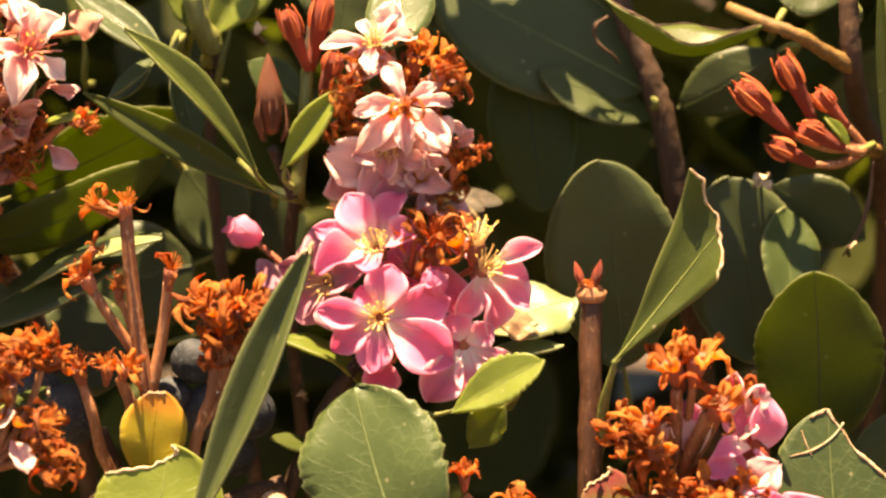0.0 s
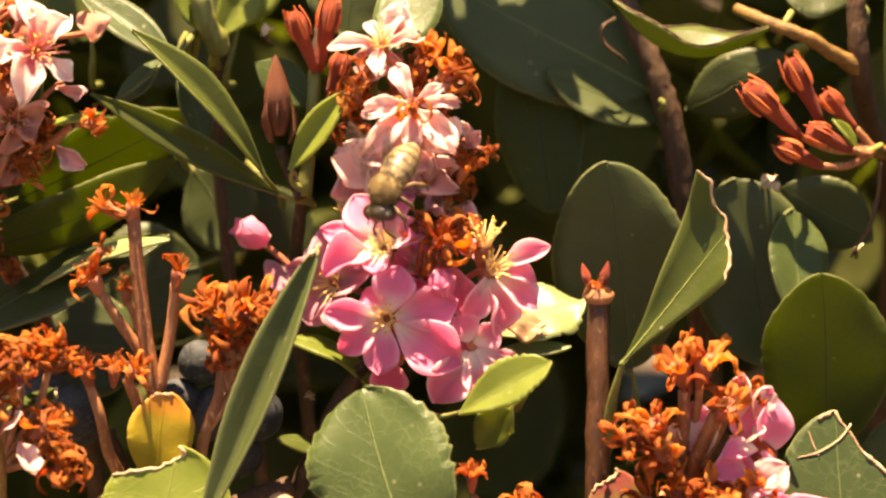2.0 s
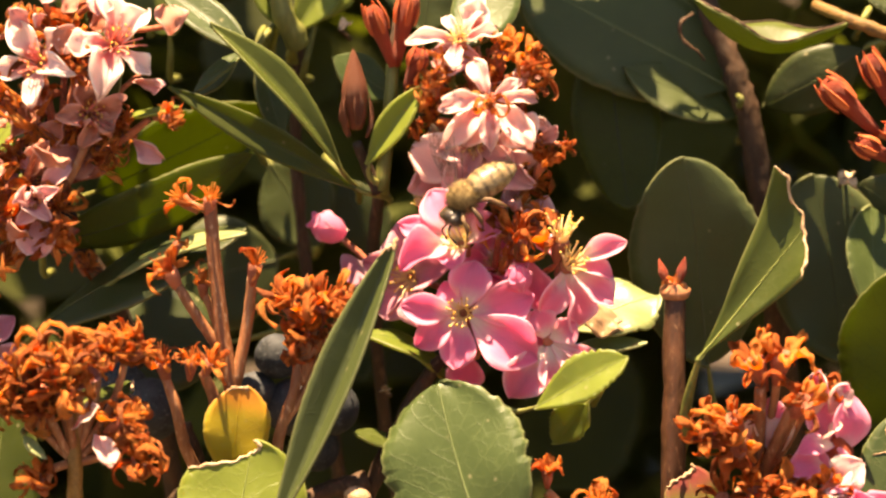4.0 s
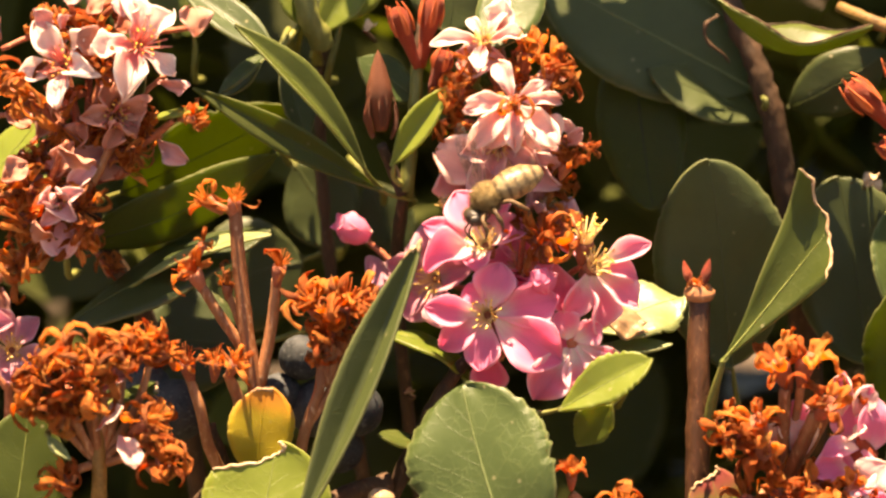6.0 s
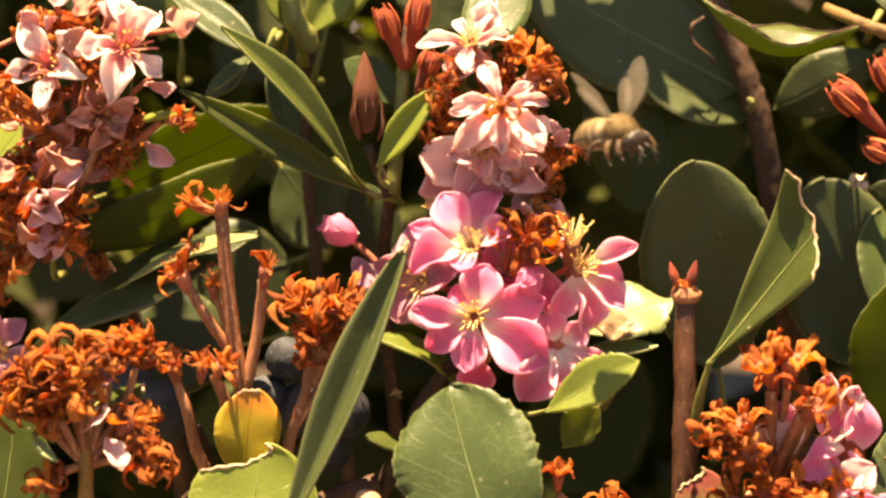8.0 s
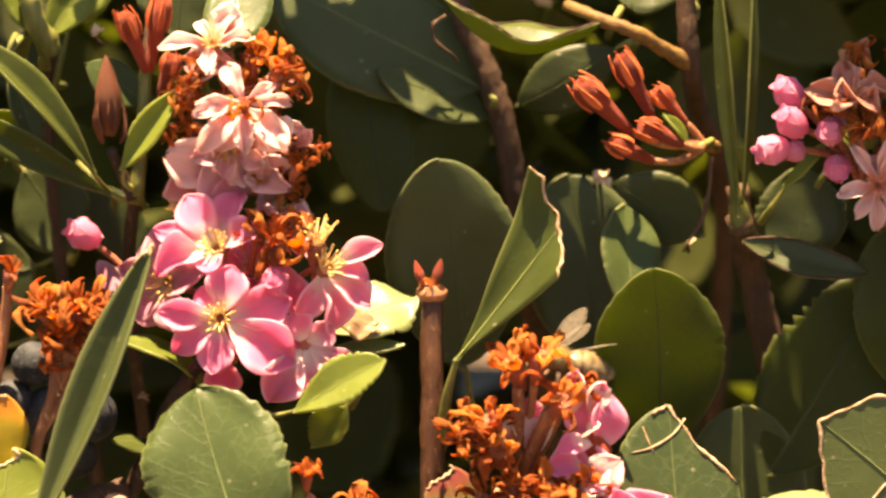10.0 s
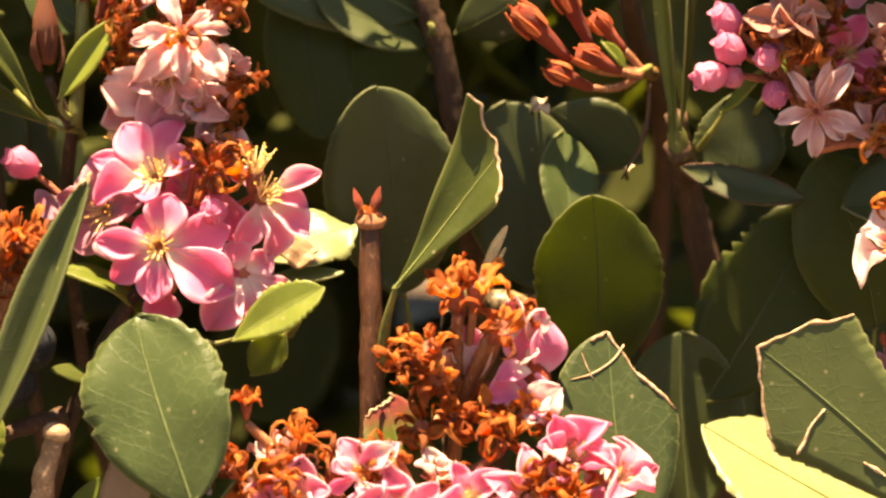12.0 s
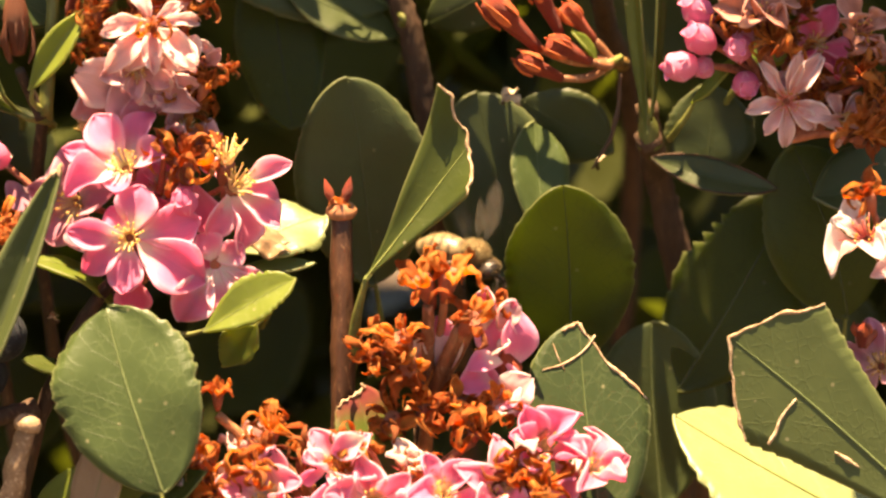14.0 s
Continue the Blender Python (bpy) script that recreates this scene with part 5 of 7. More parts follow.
# ---- the red bud spray ----
spray = thing("bud_spray", (0.05494, 0.01035, 0.7099), "spray of closed red flower buds on short stalks", "buds")
NODE = (0.0537, 0.00855, 0.71086)
stalk(spray, [(0.05556, 0.01323, 0.70908), NODE], 0.00129, 0.001, TAN_TWIG)
for foot, tip, w in (((0.04428, 0.00612, 0.71319), (0.03659, 0.00439, 0.72121), 0.00386), ((0.04707, 0.00761, 0.71463), (0.04242, 0.00733, 0.72397), 0.00329), ((0.05146, 0.00836, 0.71368), (0.047, 0.0079, 0.71901), 0.00271), ((0.05072, 0.00566, 0.71168), (0.04464, 0.00361, 0.71523), 0.00329), ((0.04707, 0.00599, 0.70935), (0.04085, 0.00399, 0.71305), 0.00314)):
    bud(spray, foot, tip, w, label="closed red bud")
    way = (Vector(foot) - Vector(tip)).normalized()
    stalk(spray, [NODE, Vector(NODE).lerp(Vector(foot), 0.6) + way * 0.0015, foot], 0.00093, 0.00064)
leaf((0.05173, 0.00662, 0.71141), (0.0485, 0.00583, 0.71565), 0.00243, (-0.303, -0.247, 0.92), LEAF_YOUNG, "tiny yellow-green leaf among the buds", "narrow", fold=0.5, stem=(0.05325, 0.0075, 0.71086))

# ---- withered sprays at the left ----
dead = thing("withered_spray", (-0.03705, -0.00961, 0.68223), "spray of withered orange-brown flowers on reddish stalks", "flowers", "withered sprays")
stalk(dead, [(-0.03457, -0.00875, 0.67138), (-0.03705, -0.0092, 0.68359), (-0.03855, -0.00725, 0.6934), (-0.03962, -0.00489, 0.70453), (-0.03976, -0.00431, 0.70642)], 0.00143, 0.00107)
stalk(dead, [(-0.0379, -0.00795, 0.68766), (-0.04138, -0.00745, 0.69272), (-0.04379, -0.00727, 0.69675)], 0.001, 0.00079)
stalk(dead, [(-0.03662, -0.00899, 0.68427), (-0.03515, -0.00787, 0.69136), (-0.03438, -0.00696, 0.69776)], 0.00107, 0.00086)
stalk(dead, [(-0.03867, -0.00617, 0.69007), (-0.03974, -0.00534, 0.69279), (-0.04059, -0.00472, 0.69483)], 0.00071, 0.00057)
dried(dead, (-0.0397, -0.00506, 0.70738), (0.151, -0.12, 0.981), 0.0068, 2, label="withered orange flower")
dried(dead, (-0.04323, -0.00506, 0.70738), (-0.697, -0.206, 0.687), 0.00657, 2, label="withered orange petal remains")
stalk(dead, [(-0.03962, -0.00458, 0.70554), (-0.04125, -0.00533, 0.70651), (-0.04267, -0.00515, 0.70711)], 0.00064, 0.0005)
dried(dead, (-0.04478, -0.00771, 0.69874), (-0.39, -0.238, 0.889), 0.00821, 4, label="withered orange-brown flower")
dried(dead, (-0.04373, -0.00667, 0.70211), (0.302, -0.024, 0.953), 0.005, 2, label="withered strip", filaments=False)
dried(dead, (-0.04074, -0.00526, 0.69649), (0, -0.259, 0.966), 0.006, 3, label="withered orange-brown flower")
dried(dead, (-0.03405, -0.00746, 0.69955), (0.156, -0.025, 0.987), 0.00714, 1, label="withered flower with bristly stamens")
second = thing("withered_spray", (-0.03116, -0.01127, 0.6768), "spray of withered orange flowers on a reddish stalk", "flowers", "withered sprays")
stalk(second, [(-0.03187, -0.01231, 0.67341), (-0.03056, -0.01234, 0.68017), (-0.02889, -0.01184, 0.68523), (-0.02868, -0.0108, 0.6886)], 0.001, 0.00079)
stalk(second, [(-0.03056, -0.01234, 0.68017), (-0.02773, -0.0111, 0.68423), (-0.02589, -0.00985, 0.68829)], 0.00086, 0.00071)
dried(second, (-0.02976, -0.00979, 0.69532), (-0.451, -0.419, 0.788), 0.00964, 9, label="bright orange curled flower")
dried(second, (-0.02563, -0.01075, 0.69563), (0.094, -0.408, 0.908), 0.01036, 9, label="bright orange curled flower")
dried(second, (-0.02246, -0.01106, 0.69462), (0.477, -0.471, 0.742), 0.00786, 8, label="bright orange curled flower")
dried(second, (-0.0281, -0.01188, 0.69192), (-0.188, -0.817, 0.545), 0.00857, 8, label="bright orange curled flower")
dried(second, (-0.02426, -0.01114, 0.69094), (0.398, -0.798, 0.452), 0.00714, 7, label="bright orange curled flower")
dried(second, (-0.02889, -0.01091, 0.68827), (-0.359, -0.511, 0.781), 0.00571, 4, label="brown dried calyx")
for q in ((-0.02986, -0.0082, 0.6937), (-0.02571, -0.00915, 0.69401), (-0.02289, -0.00936, 0.69333), (-0.02818, -0.01018, 0.69063), (-0.02455, -0.00934, 0.68998)):
    stalk(second, [(-0.02823, -0.01089, 0.68491), Vector((-0.02783, -0.0108, 0.6886)).lerp(Vector(q), 0.4), q], 0.00079, 0.00057)
third = thing("withered_spray", (-0.04258, -0.01127, 0.67341), "forked spray of withered brown flowers", "flowers", "withered sprays")
stalk(third, [(-0.04051, -0.01084, 0.67138), (-0.04287, -0.01127, 0.6768), (-0.04415, -0.01151, 0.68288), (-0.04521, -0.01068, 0.68558)], 0.00107, 0.00079)
stalk(third, [(-0.03875, -0.01003, 0.68088), (-0.03961, -0.01015, 0.68391), (-0.04047, -0.01047, 0.68626)], 0.00107, 0.00086)
stalk(third, [(-0.03705, -0.00961, 0.68223), (-0.03825, -0.01003, 0.68088), (-0.03918, -0.00961, 0.68223)], 0.00086, 0.00086)
dried(third, (-0.04563, -0.01101, 0.68793), (-0.199, -0.119, 0.973), 0.00786, 4, label="withered orange-brown flower")
dried(third, (-0.04196, -0.01101, 0.68793), (0.101, -0.121, 0.988), 0.00643, 3, label="withered orange-brown flower")
dried(third, (-0.03949, -0.01101, 0.68793), (0.408, -0.152, 0.9), 0.00643, 3, label="withered orange-brown flower")
fourth = thing("withered_spray", (-0.05718, -0.02298, 0.67273), "dense head of bright orange withered flowers", "flowers", "withered sprays")
BASE4 = (-0.0559, -0.02039, 0.67776)
stalk(fourth, [(-0.05681, -0.02045, 0.66732), (-0.05588, -0.02121, 0.67508), (-0.05656, -0.01888, 0.68612)], 0.00157, 0.001, TAN_TWIG)
for q, out, s, k in (((-0.06294, -0.02103, 0.68937), (-0.477, -0.471, 0.742), 0.00929, 9), ((-0.05901, -0.02146, 0.69137), (-0.094, -0.408, 0.908), 0.01, 10), ((-0.05492, -0.0205, 0.69108), (0.182, -0.282, 0.942), 0.00929, 9), ((-0.05153, -0.01924, 0.69179), (0.477, -0.352, 0.806), 0.00929, 8),
                     ((-0.05681, -0.02342, 0.68838), (0, -0.832, 0.555), 0.01, 9), ((-0.06327, -0.02194, 0.68637), (-0.647, -0.653, 0.393), 0.00786, 8), ((-0.05967, -0.02319, 0.68572), (-0.196, -0.938, 0.287), 0.00857, 8), ((-0.04965, -0.02263, 0.68413), (0.667, -0.408, 0.623), 0.00857, 8),
                     ((-0.04741, -0.01828, 0.69151), (0.781, -0.231, 0.581), 0.005, 5), ((-0.04753, -0.02405, 0.67948), (0.375, -0.435, 0.819), 0.00893, 10), ((-0.06051, -0.02385, 0.67672), (-0.309, -0.51, 0.803), 0.00786, 5)):
    dried(fourth, q, out, s, k, label="bright orange withered flower")
    stalk(fourth, [BASE4, Vector(BASE4).lerp(Vector(q), 0.6) + Vector((0, 0.001, 0)), Vector(q) - Vector(out) * 0.003], 0.00079, 0.00057)
leaf((-0.06174, -0.02415, 0.68258), (-0.05903, -0.02685, 0.6806), 0.00186, (0.309, -0.381, 0.871), LEAF_PALE_SUNLIT, "scrap of a pale green leaf", "oval", teeth=0.2, stem=(-0.06144, -0.02012, 0.68207), seed=71)
tangle(fourth, (-0.06058, -0.02048, 0.68773), 0.0055, 5, 0.0075, 41, 0.2)
tangle(fourth, (-0.04981, -0.0208, 0.68328), 0.0032, 3, 0.00679, 42, 0.3)
tangle(fourth, (-0.05266, -0.01809, 0.69214), 0.0040, 3, 0.00714, 43, 0.0)
lone_petal(fourth, (-0.05312, -0.02315, 0.68244), (-0.05077, -0.02625, 0.67913), 0.00314, (0.287, -0.565, 0.774), "pale", "pale curled dry petal")
lone_petal(fourth, (-0.05592, -0.02295, 0.68309), (-0.05228, -0.02406, 0.68629), 0.00329, (-0.196, -0.333, 0.922), "white", "pale curled dry petal")

# ---- the cluster at the far left ----
west = thing("flower_cluster", (-0.06032, 0.00341, 0.7043), "cluster of white-pink flowers over withered brown ones", "flowers", "flower clusters")
BASE5 = (-0.05891, 0.00467, 0.70842)
stalk(west, [(-0.06551, 0.003, 0.69613), (-0.06032, 0.00362, 0.70499), (-0.05751, 0.00635, 0.71392), (-0.05684, 0.00845, 0.72079)], 0.00129, 0.00086)
stalk(west, [(-0.06248, 0.0034, 0.70429), (-0.05862, 0.00116, 0.70721), (-0.0557, 0.00166, 0.71228)], 0.00093, 0.00071)
stalk(west, [(-0.0618, 0.00529, 0.71047), (-0.06343, 0.00462, 0.71511), (-0.06441, 0.00428, 0.71742)], 0.00114, 0.00086)
flower(west, (-0.05197, 0.00248, 0.7252), (0.372, -0.704, 0.604), 0.01464, "white", spin=15, open_to=74, label="white-pink flower in full sun")
flower(west, (-0.06139, 0.00365, 0.72219), (-0.262, -0.746, 0.612), 0.01429, "white", spin=30, open_to=64, label="white-pink flower in full sun")
flower(west, (-0.05528, 0.00185, 0.7163), (0.316, -0.907, 0.277), 0.01214, "rust", spin=10, open_to=55, label="faded brownish pink flower")
flower(west, (-0.0618, -0.0032, 0.70662), (0, -0.956, 0.292), 0.01071, "withered", spin=20, open_to=40, label="shrivelled mauve flower")
lone_petal(west, (-0.06224, -0.00277, 0.70463), (-0.0614, -0.00534, 0.69963), 0.00429, (0, -0.922, 0.386), "withered")
for q, out, s, k in (((-0.0637, 0.01001, 0.7259), (-0.303, -0.247, 0.92), 0.00857, 9), ((-0.05874, 0.0068, 0.72565), (0, -0.469, 0.883), 0.00857, 9), ((-0.05472, 0.01055, 0.72766), (0.207, -0.253, 0.945), 0.00786, 7), ((-0.06625, 0.00159, 0.71889), (-0.619, -0.6, 0.507), 0.00929, 10), ((-0.05693, 0.00189, 0.72328), (0, -0.88, 0.474), 0.00786, 7),
                     ((-0.06618, -0.00173, 0.70801), (-0.503, -0.526, 0.686), 0.00857, 9), ((-0.06676, -0.00394, 0.70421), (-0.486, -0.836, 0.256), 0.00857, 9), ((-0.05973, -0.00359, 0.70193), (0.447, -0.855, 0.262), 0.00786, 7), ((-0.04495, 0.0018, 0.71616), (0.949, -0.257, 0.183), 0.00571, 7), ((-0.06719, -0.00465, 0.69848), (-0.195, -0.905, 0.379), 0.00786, 8), ((-0.0524, 0.0005, 0.71189), (0.518, -0.854, 0.044), 0.00571, 5), ((-0.06472, -0.0036, 0.7019), (0.196, -0.938, 0.287), 0.00643, 7)):
    dried(west, q, out, s, k, label="withered orange-brown flower")
    stalk(west, [BASE5, Vector(BASE5).lerp(Vector(q), 0.6) + Vector((0, 0.001, 0)), Vector(q) - Vector(out) * 0.003], 0.00079, 0.00057, CALYX, "pedicel")
for q in ((-0.05221, 0.00532, 0.72423), (-0.06153, 0.00646, 0.72114), (-0.05554, 0.00474, 0.7155), (-0.06209, -0.00033, 0.70577)):
    stalk(west, [BASE5, Vector(BASE5).lerp(Vector(q), 0.6), q], 0.00071, 0.00057, CALYX, "pedicel")
tangle(west, (-0.05955, 0.00756, 0.72471), 0.009, 18, 0.00714, 24, 0.6, ("rust", "withered", "rust"))
tangle(west, (-0.06306, 0.0042, 0.71375), 0.008, 14, 0.00714, 25, 0.6, ("rust", "withered", "rust"))
tangle(west, (-0.06432, 0.0001, 0.70376), 0.009, 22, 0.0075, 26, 0.6, ("rust", "withered", "rust"))
tangle(west, (-0.05518, 0.00443, 0.71447), 0.006, 12, 0.00714, 27, 0.6, ("rust", "withered", "rust"))
leaf((-0.05045, 0.00378, 0.71579), (-0.04424, 0.00218, 0.71739), 0.00314, (0, -0.121, 0.993), LEAF_YOUNG, "small sunlit yellow-green bract", "oval", stem=(-0.05375, 0.00453, 0.71482))
leaf((-0.05484, 0.00537, 0.71755), (-0.0514, 0.00352, 0.72177), 0.00371, (0.291, -0.722, 0.627), LEAF_GREY, "small grey-green bract under the flower", "oval", stem=(-0.056, 0.00602, 0.71626))
leaf((-0.06524, 0.00742, 0.71059), (-0.06041, 0.00739, 0.71734), 0.00286, (-0.196, -0.578, 0.792), LEAF_YOUNG, "small yellow-green bract beside the stalk", "narrow", stem=(-0.06569, 0.00775, 0.70824))
shade = thing("flower_cluster", (-0.06924, 0.00089, 0.68239), "flower with shade mixed into its petal colour", "flowers", "flower clusters")
flower(shade, (-0.06847, -0.00207, 0.6864), (0.105, -0.81, 0.577), 0.01214, "mauve", spin=20, open_to=70, label="flower with shade mixed into its petal colour")
flower(shade, (-0.07389, -0.00124, 0.68911), (-0.105, -0.81, 0.577), 0.01214, "mauve", spin=50, open_to=70, label="flower with shade mixed into its petal colour")
stalk(shade, [(-0.06963, 0.00256, 0.67417), (-0.06934, 0.0012, 0.67999), (-0.06868, -0.00027, 0.68543)], 0.00086, 0.00057, CALYX, "pedicel")
stalk(shade, [(-0.06934, 0.0012, 0.67999), (-0.07288, 0.00173, 0.68513), (-0.07411, 0.00056, 0.68815)], 0.00071, 0.00057, CALYX, "pedicel")

# ---- the lower right cluster on which the bee lands ----
east = thing("flower_cluster", (0.02926, -0.01188, 0.66797), "cluster of star-shaped orange withered flowers over a few pink petals", "flowers", "flower clusters")
BASE6 = (0.02957, -0.01158, 0.67239)
stalk(east, [(0.02864, -0.01084, 0.66455), (0.02922, -0.01199, 0.67103), (0.02915, -0.01234, 0.68017), (0.0292, -0.01278, 0.68555)], 0.00129, 0.001)
stalk(east, [(0.02957, -0.01158, 0.67239), (0.03115, -0.0139, 0.67847), (0.03295, -0.01456, 0.68317)], 0.00114, 0.00093)
for q, out, s, n_s, n_p, spin in (((0.02845, -0.01281, 0.68889), (-0.307, -0.314, 0.898), 0.00964, 1, 5, 10), ((0.03178, -0.01349, 0.69008), (0.15, -0.23, 0.961), 0.00929, 1, 5, 40), ((0.03441, -0.01709, 0.68515), (0.303, -0.625, 0.719), 0.00857, 2, 5, 30),
                                 ((0.03704, -0.01373, 0.68586), (0.609, -0.307, 0.731), 0.00607, 2, 4, 0), ((0.02569, -0.01676, 0.68281), (-0.303, -0.625, 0.719), 0.00786, 2, 5, 20), ((0.02257, -0.01643, 0.68047), (-0.697, -0.455, 0.555), 0.00821, 7, 3, 0), ((0.02639, -0.01789, 0.67912), (-0.309, -0.948, 0.074), 0.00857, 3, 5, 0),
                                 ((0.03276, -0.01838, 0.67408), (0.105, -0.81, 0.577), 0.00857, 6, 4, 0), ((0.02854, -0.01859, 0.67341), (-0.206, -0.797, 0.567), 0.00857, 7, 3, 0), ((0.03762, -0.01932, 0.67442), (0.424, -0.718, 0.552), 0.00714, 5, 4, 10), ((0.02436, -0.01785, 0.6724), (-0.505, -0.684, 0.526), 0.00786, 7, 3, 0)):
    dried(east, q, out, s * 1.15, n_s, n_p, spin, "orange star-shaped withered flower", filaments=False)
    stalk(east, [BASE6, Vector(BASE6).lerp(Vector(q), 0.55) + Vector((0, 0.001, 0)), Vector(q) - Vector(out) * 0.003], 0.00086, 0.00064)
lone_petal(east, (0.03125, -0.01253, 0.67612), (0.03071, -0.01141, 0.68322), 0.00529, (0, -0.832, 0.555), "white", "white petal behind the stalks")
lone_petal(east, (0.02811, -0.01107, 0.67748), (0.02792, -0.01118, 0.68052), 0.00286, (0, -0.832, 0.555), "white", "white petal behind the stalks")
lone_petal(east, (0.03604, -0.0134, 0.68352), (0.03633, -0.01316, 0.68775), 0.00286, (-0.188, -0.817, 0.545), "pale", "pink petal")
lone_petal(east, (0.03774, -0.01466, 0.68283), (0.04014, -0.01456, 0.68659), 0.00314, (0.276, -0.8, 0.533), "pale", "pink petal")
lone_petal(east, (0.03957, -0.01500, 0.67773), (0.04062, -0.01520, 0.68524), 0.00429, (0.24, -0.85, 0.46), "pink", "deep pink cupped petal")
lone_petal(east, (0.03823, -0.01380, 0.67768), (0.03763, -0.01350, 0.68504), 0.00443, (-0.2, -0.82, 0.54), "pink", "deep pink cupped petal")
lone_petal(east, (0.03610, -0.01380, 0.68253), (0.03670, -0.01400, 0.68832), 0.00257, (-0.2, -0.8, 0.55), "blush", "pale pink petal")
lone_petal(east, (0.03792, -0.01400, 0.68297), (0.03993, -0.01450, 0.68671), 0.00243, (0.3, -0.7, 0.6), "blush", "pale pink petal")
lone_petal(east, (0.03647, -0.01500, 0.67361), (0.03457, -0.01580, 0.67913), 0.00429, (-0.2, -0.85, 0.45), "pink", "pink petal")
lone_petal(east, (0.03710, -0.01600, 0.67472), (0.04128, -0.01850, 0.67650), 0.00443, (0.2, -0.75, 0.6), "pink", "pink petal")
lone_petal(east, (0.03846, -0.01650, 0.67602), (0.03992, -0.01900, 0.67281), 0.00471, (0.1, -0.9, 0.4), "blush", "pale pink petal")
lone_petal(east, (0.03106, -0.01200, 0.67630), (0.03056, -0.01120, 0.68389), 0.00414, (0, -0.83, 0.55), "blush", "pale pink petal behind the stalks")
bud(east, (0.03963, -0.01483, 0.67543), (0.03845, -0.01538, 0.68048), 0.00371, "dark", label="red calyx")
lone_petal(east, (0.0371, -0.01485, 0.6788), (0.03903, -0.01698, 0.68207), 0.00257, (0, -0.34, 0.94), "white", "sunlit petal tip")
lone_petal(east, (0.03845, -0.01579, 0.67913), (0.03376, -0.01789, 0.67912), 0.003, (0, -0.59, 0.808), "pink", "deep pink petal")
lone_petal(east, (0.0378, -0.01536, 0.67711), (0.03276, -0.01776, 0.6761), 0.00329, (0, -0.88, 0.474), "pink", "deep pink petal")
lone_petal(east, (0.03845, -0.01744, 0.67374), (0.04163, -0.01928, 0.67797), 0.00571, (0.191, -0.681, 0.707), "pale", "pale pink petal")
lone_petal(east, (0.03704, -0.01713, 0.67475), (0.03931, -0.02047, 0.67409), 0.005, (0.212, -0.85, 0.482), "white", "pale pink petal")
stalk(east, [BASE6, (0.0358, -0.01378, 0.67544), (0.03927, -0.0138, 0.67881)], 0.00079, 0.00064, CALYX, "pedicel")

# ---- the pink cluster below ----
south = thing("flower_cluster", (0.01465, -0.02282, 0.65273), "low cluster of bright pink flowers with orange withered ones", "flowers", "flower clusters")
BASE7 = (0.01749, -0.02325, 0.65814)
stalk(south, [(0.01463, -0.02117, 0.64445), (0.01606, -0.02282, 0.65271), BASE7], 0.00143, 0.00114)
for q, out, s, k, spin in (((0.00907, -0.02541, 0.66476), (-0.199, -0.74, 0.642), 0.01571, "blush", 5), ((0.01752, -0.02444, 0.66796), (0, -0.59, 0.808), 0.01429, "blush", 30), ((0.02158, -0.02746, 0.66492), (0.105, -0.81, 0.577), 0.01429, "blush", 10), ((0.03002, -0.02636, 0.66508), (0.097, -0.691, 0.717), 0.01357, "pink", 25),
                           ((0.04256, -0.02197, 0.66918), (0.105, -0.652, 0.751), 0.015, "pink", 12), ((0.04843, -0.02376, 0.66674), (0.503, -0.526, 0.686), 0.01429, "blush", 40), ((0.03709, -0.02526, 0.66528), (0.199, -0.74, 0.642), 0.01429, "blush", 0), ((-0.00134, -0.02236, 0.66792), (-0.426, -0.425, 0.799), 0.01, "pale", 0), ((0.00641, -0.02084, 0.66946), (-0.212, -0.391, 0.896), 0.01071, "pale", 20), ((0.01457, -0.02824, 0.66237), (-0.098, -0.876, 0.472), 0.01429, "pink", 50), ((0.02599, -0.02271, 0.66678), (0.108, -0.398, 0.911), 0.01071, "white", 10), ((0.04266, -0.02611, 0.66249), (0.302, -0.777, 0.553), 0.01429, "pink", 33)):
    flower(south, q, out, s * 0.97, k, spin, 52, label="bright pink flower in full sun")
    stalk(south, [BASE7, Vector(BASE7).lerp(Vector(q), 0.55) + Vector((0, 0.001, -0.001)), Vector(q) - Vector(out) * 0.002], 0.00079, 0.00057, CALYX, "pedicel")
for q, out, s, k in (((0.00265, -0.01981, 0.67700), (0, -0.025, 1), 0.00600, 5), ((0.00923, -0.02192, 0.67278), (0.105, -0.257, 0.961), 0.00857, 7), ((0.00737, -0.02616, 0.66917), (-0.199, -0.74, 0.642), 0.00857, 8), ((0.01335, -0.0239, 0.66971), (0.212, -0.391, 0.896), 0.00786, 7), ((0.01893, -0.02446, 0.67129), (0.1, -0.338, 0.936), 0.00786, 7), ((0.00008, -0.02383, 0.66993), (-0.309, -0.381, 0.871), 0.00857, 8), ((0.00211, -0.02601, 0.66624), (-0.206, -0.797, 0.567), 0.00786, 7), ((0.03916, -0.02559, 0.6676), (0, -0.755, 0.656), 0.00929, 9), ((0.04251, -0.02789, 0.66691), (0.101, -0.751, 0.652), 0.01, 10), ((0.03446, -0.02205, 0.67235), (0, -0.656, 0.755), 0.00786, 7), ((0.02806, -0.02345, 0.66776), (0, -0.59, 0.808), 0.00786, 6)):
    dried(south, q, out, s, 1 if k == 5 else k, 6 if k == 5 else 0, label="orange withered flower")
    stalk(south, [BASE7, Vector(BASE7).lerp(Vector(q), 0.55) + Vector((0, 0.001, -0.001)), Vector(q) - Vector(out) * 0.003], 0.001, 0.00079)
tangle(south, (0.02376, -0.02549, 0.6645), 0.0085, 14, 0.00640, 34, 0.9, ("pink", "blush"))
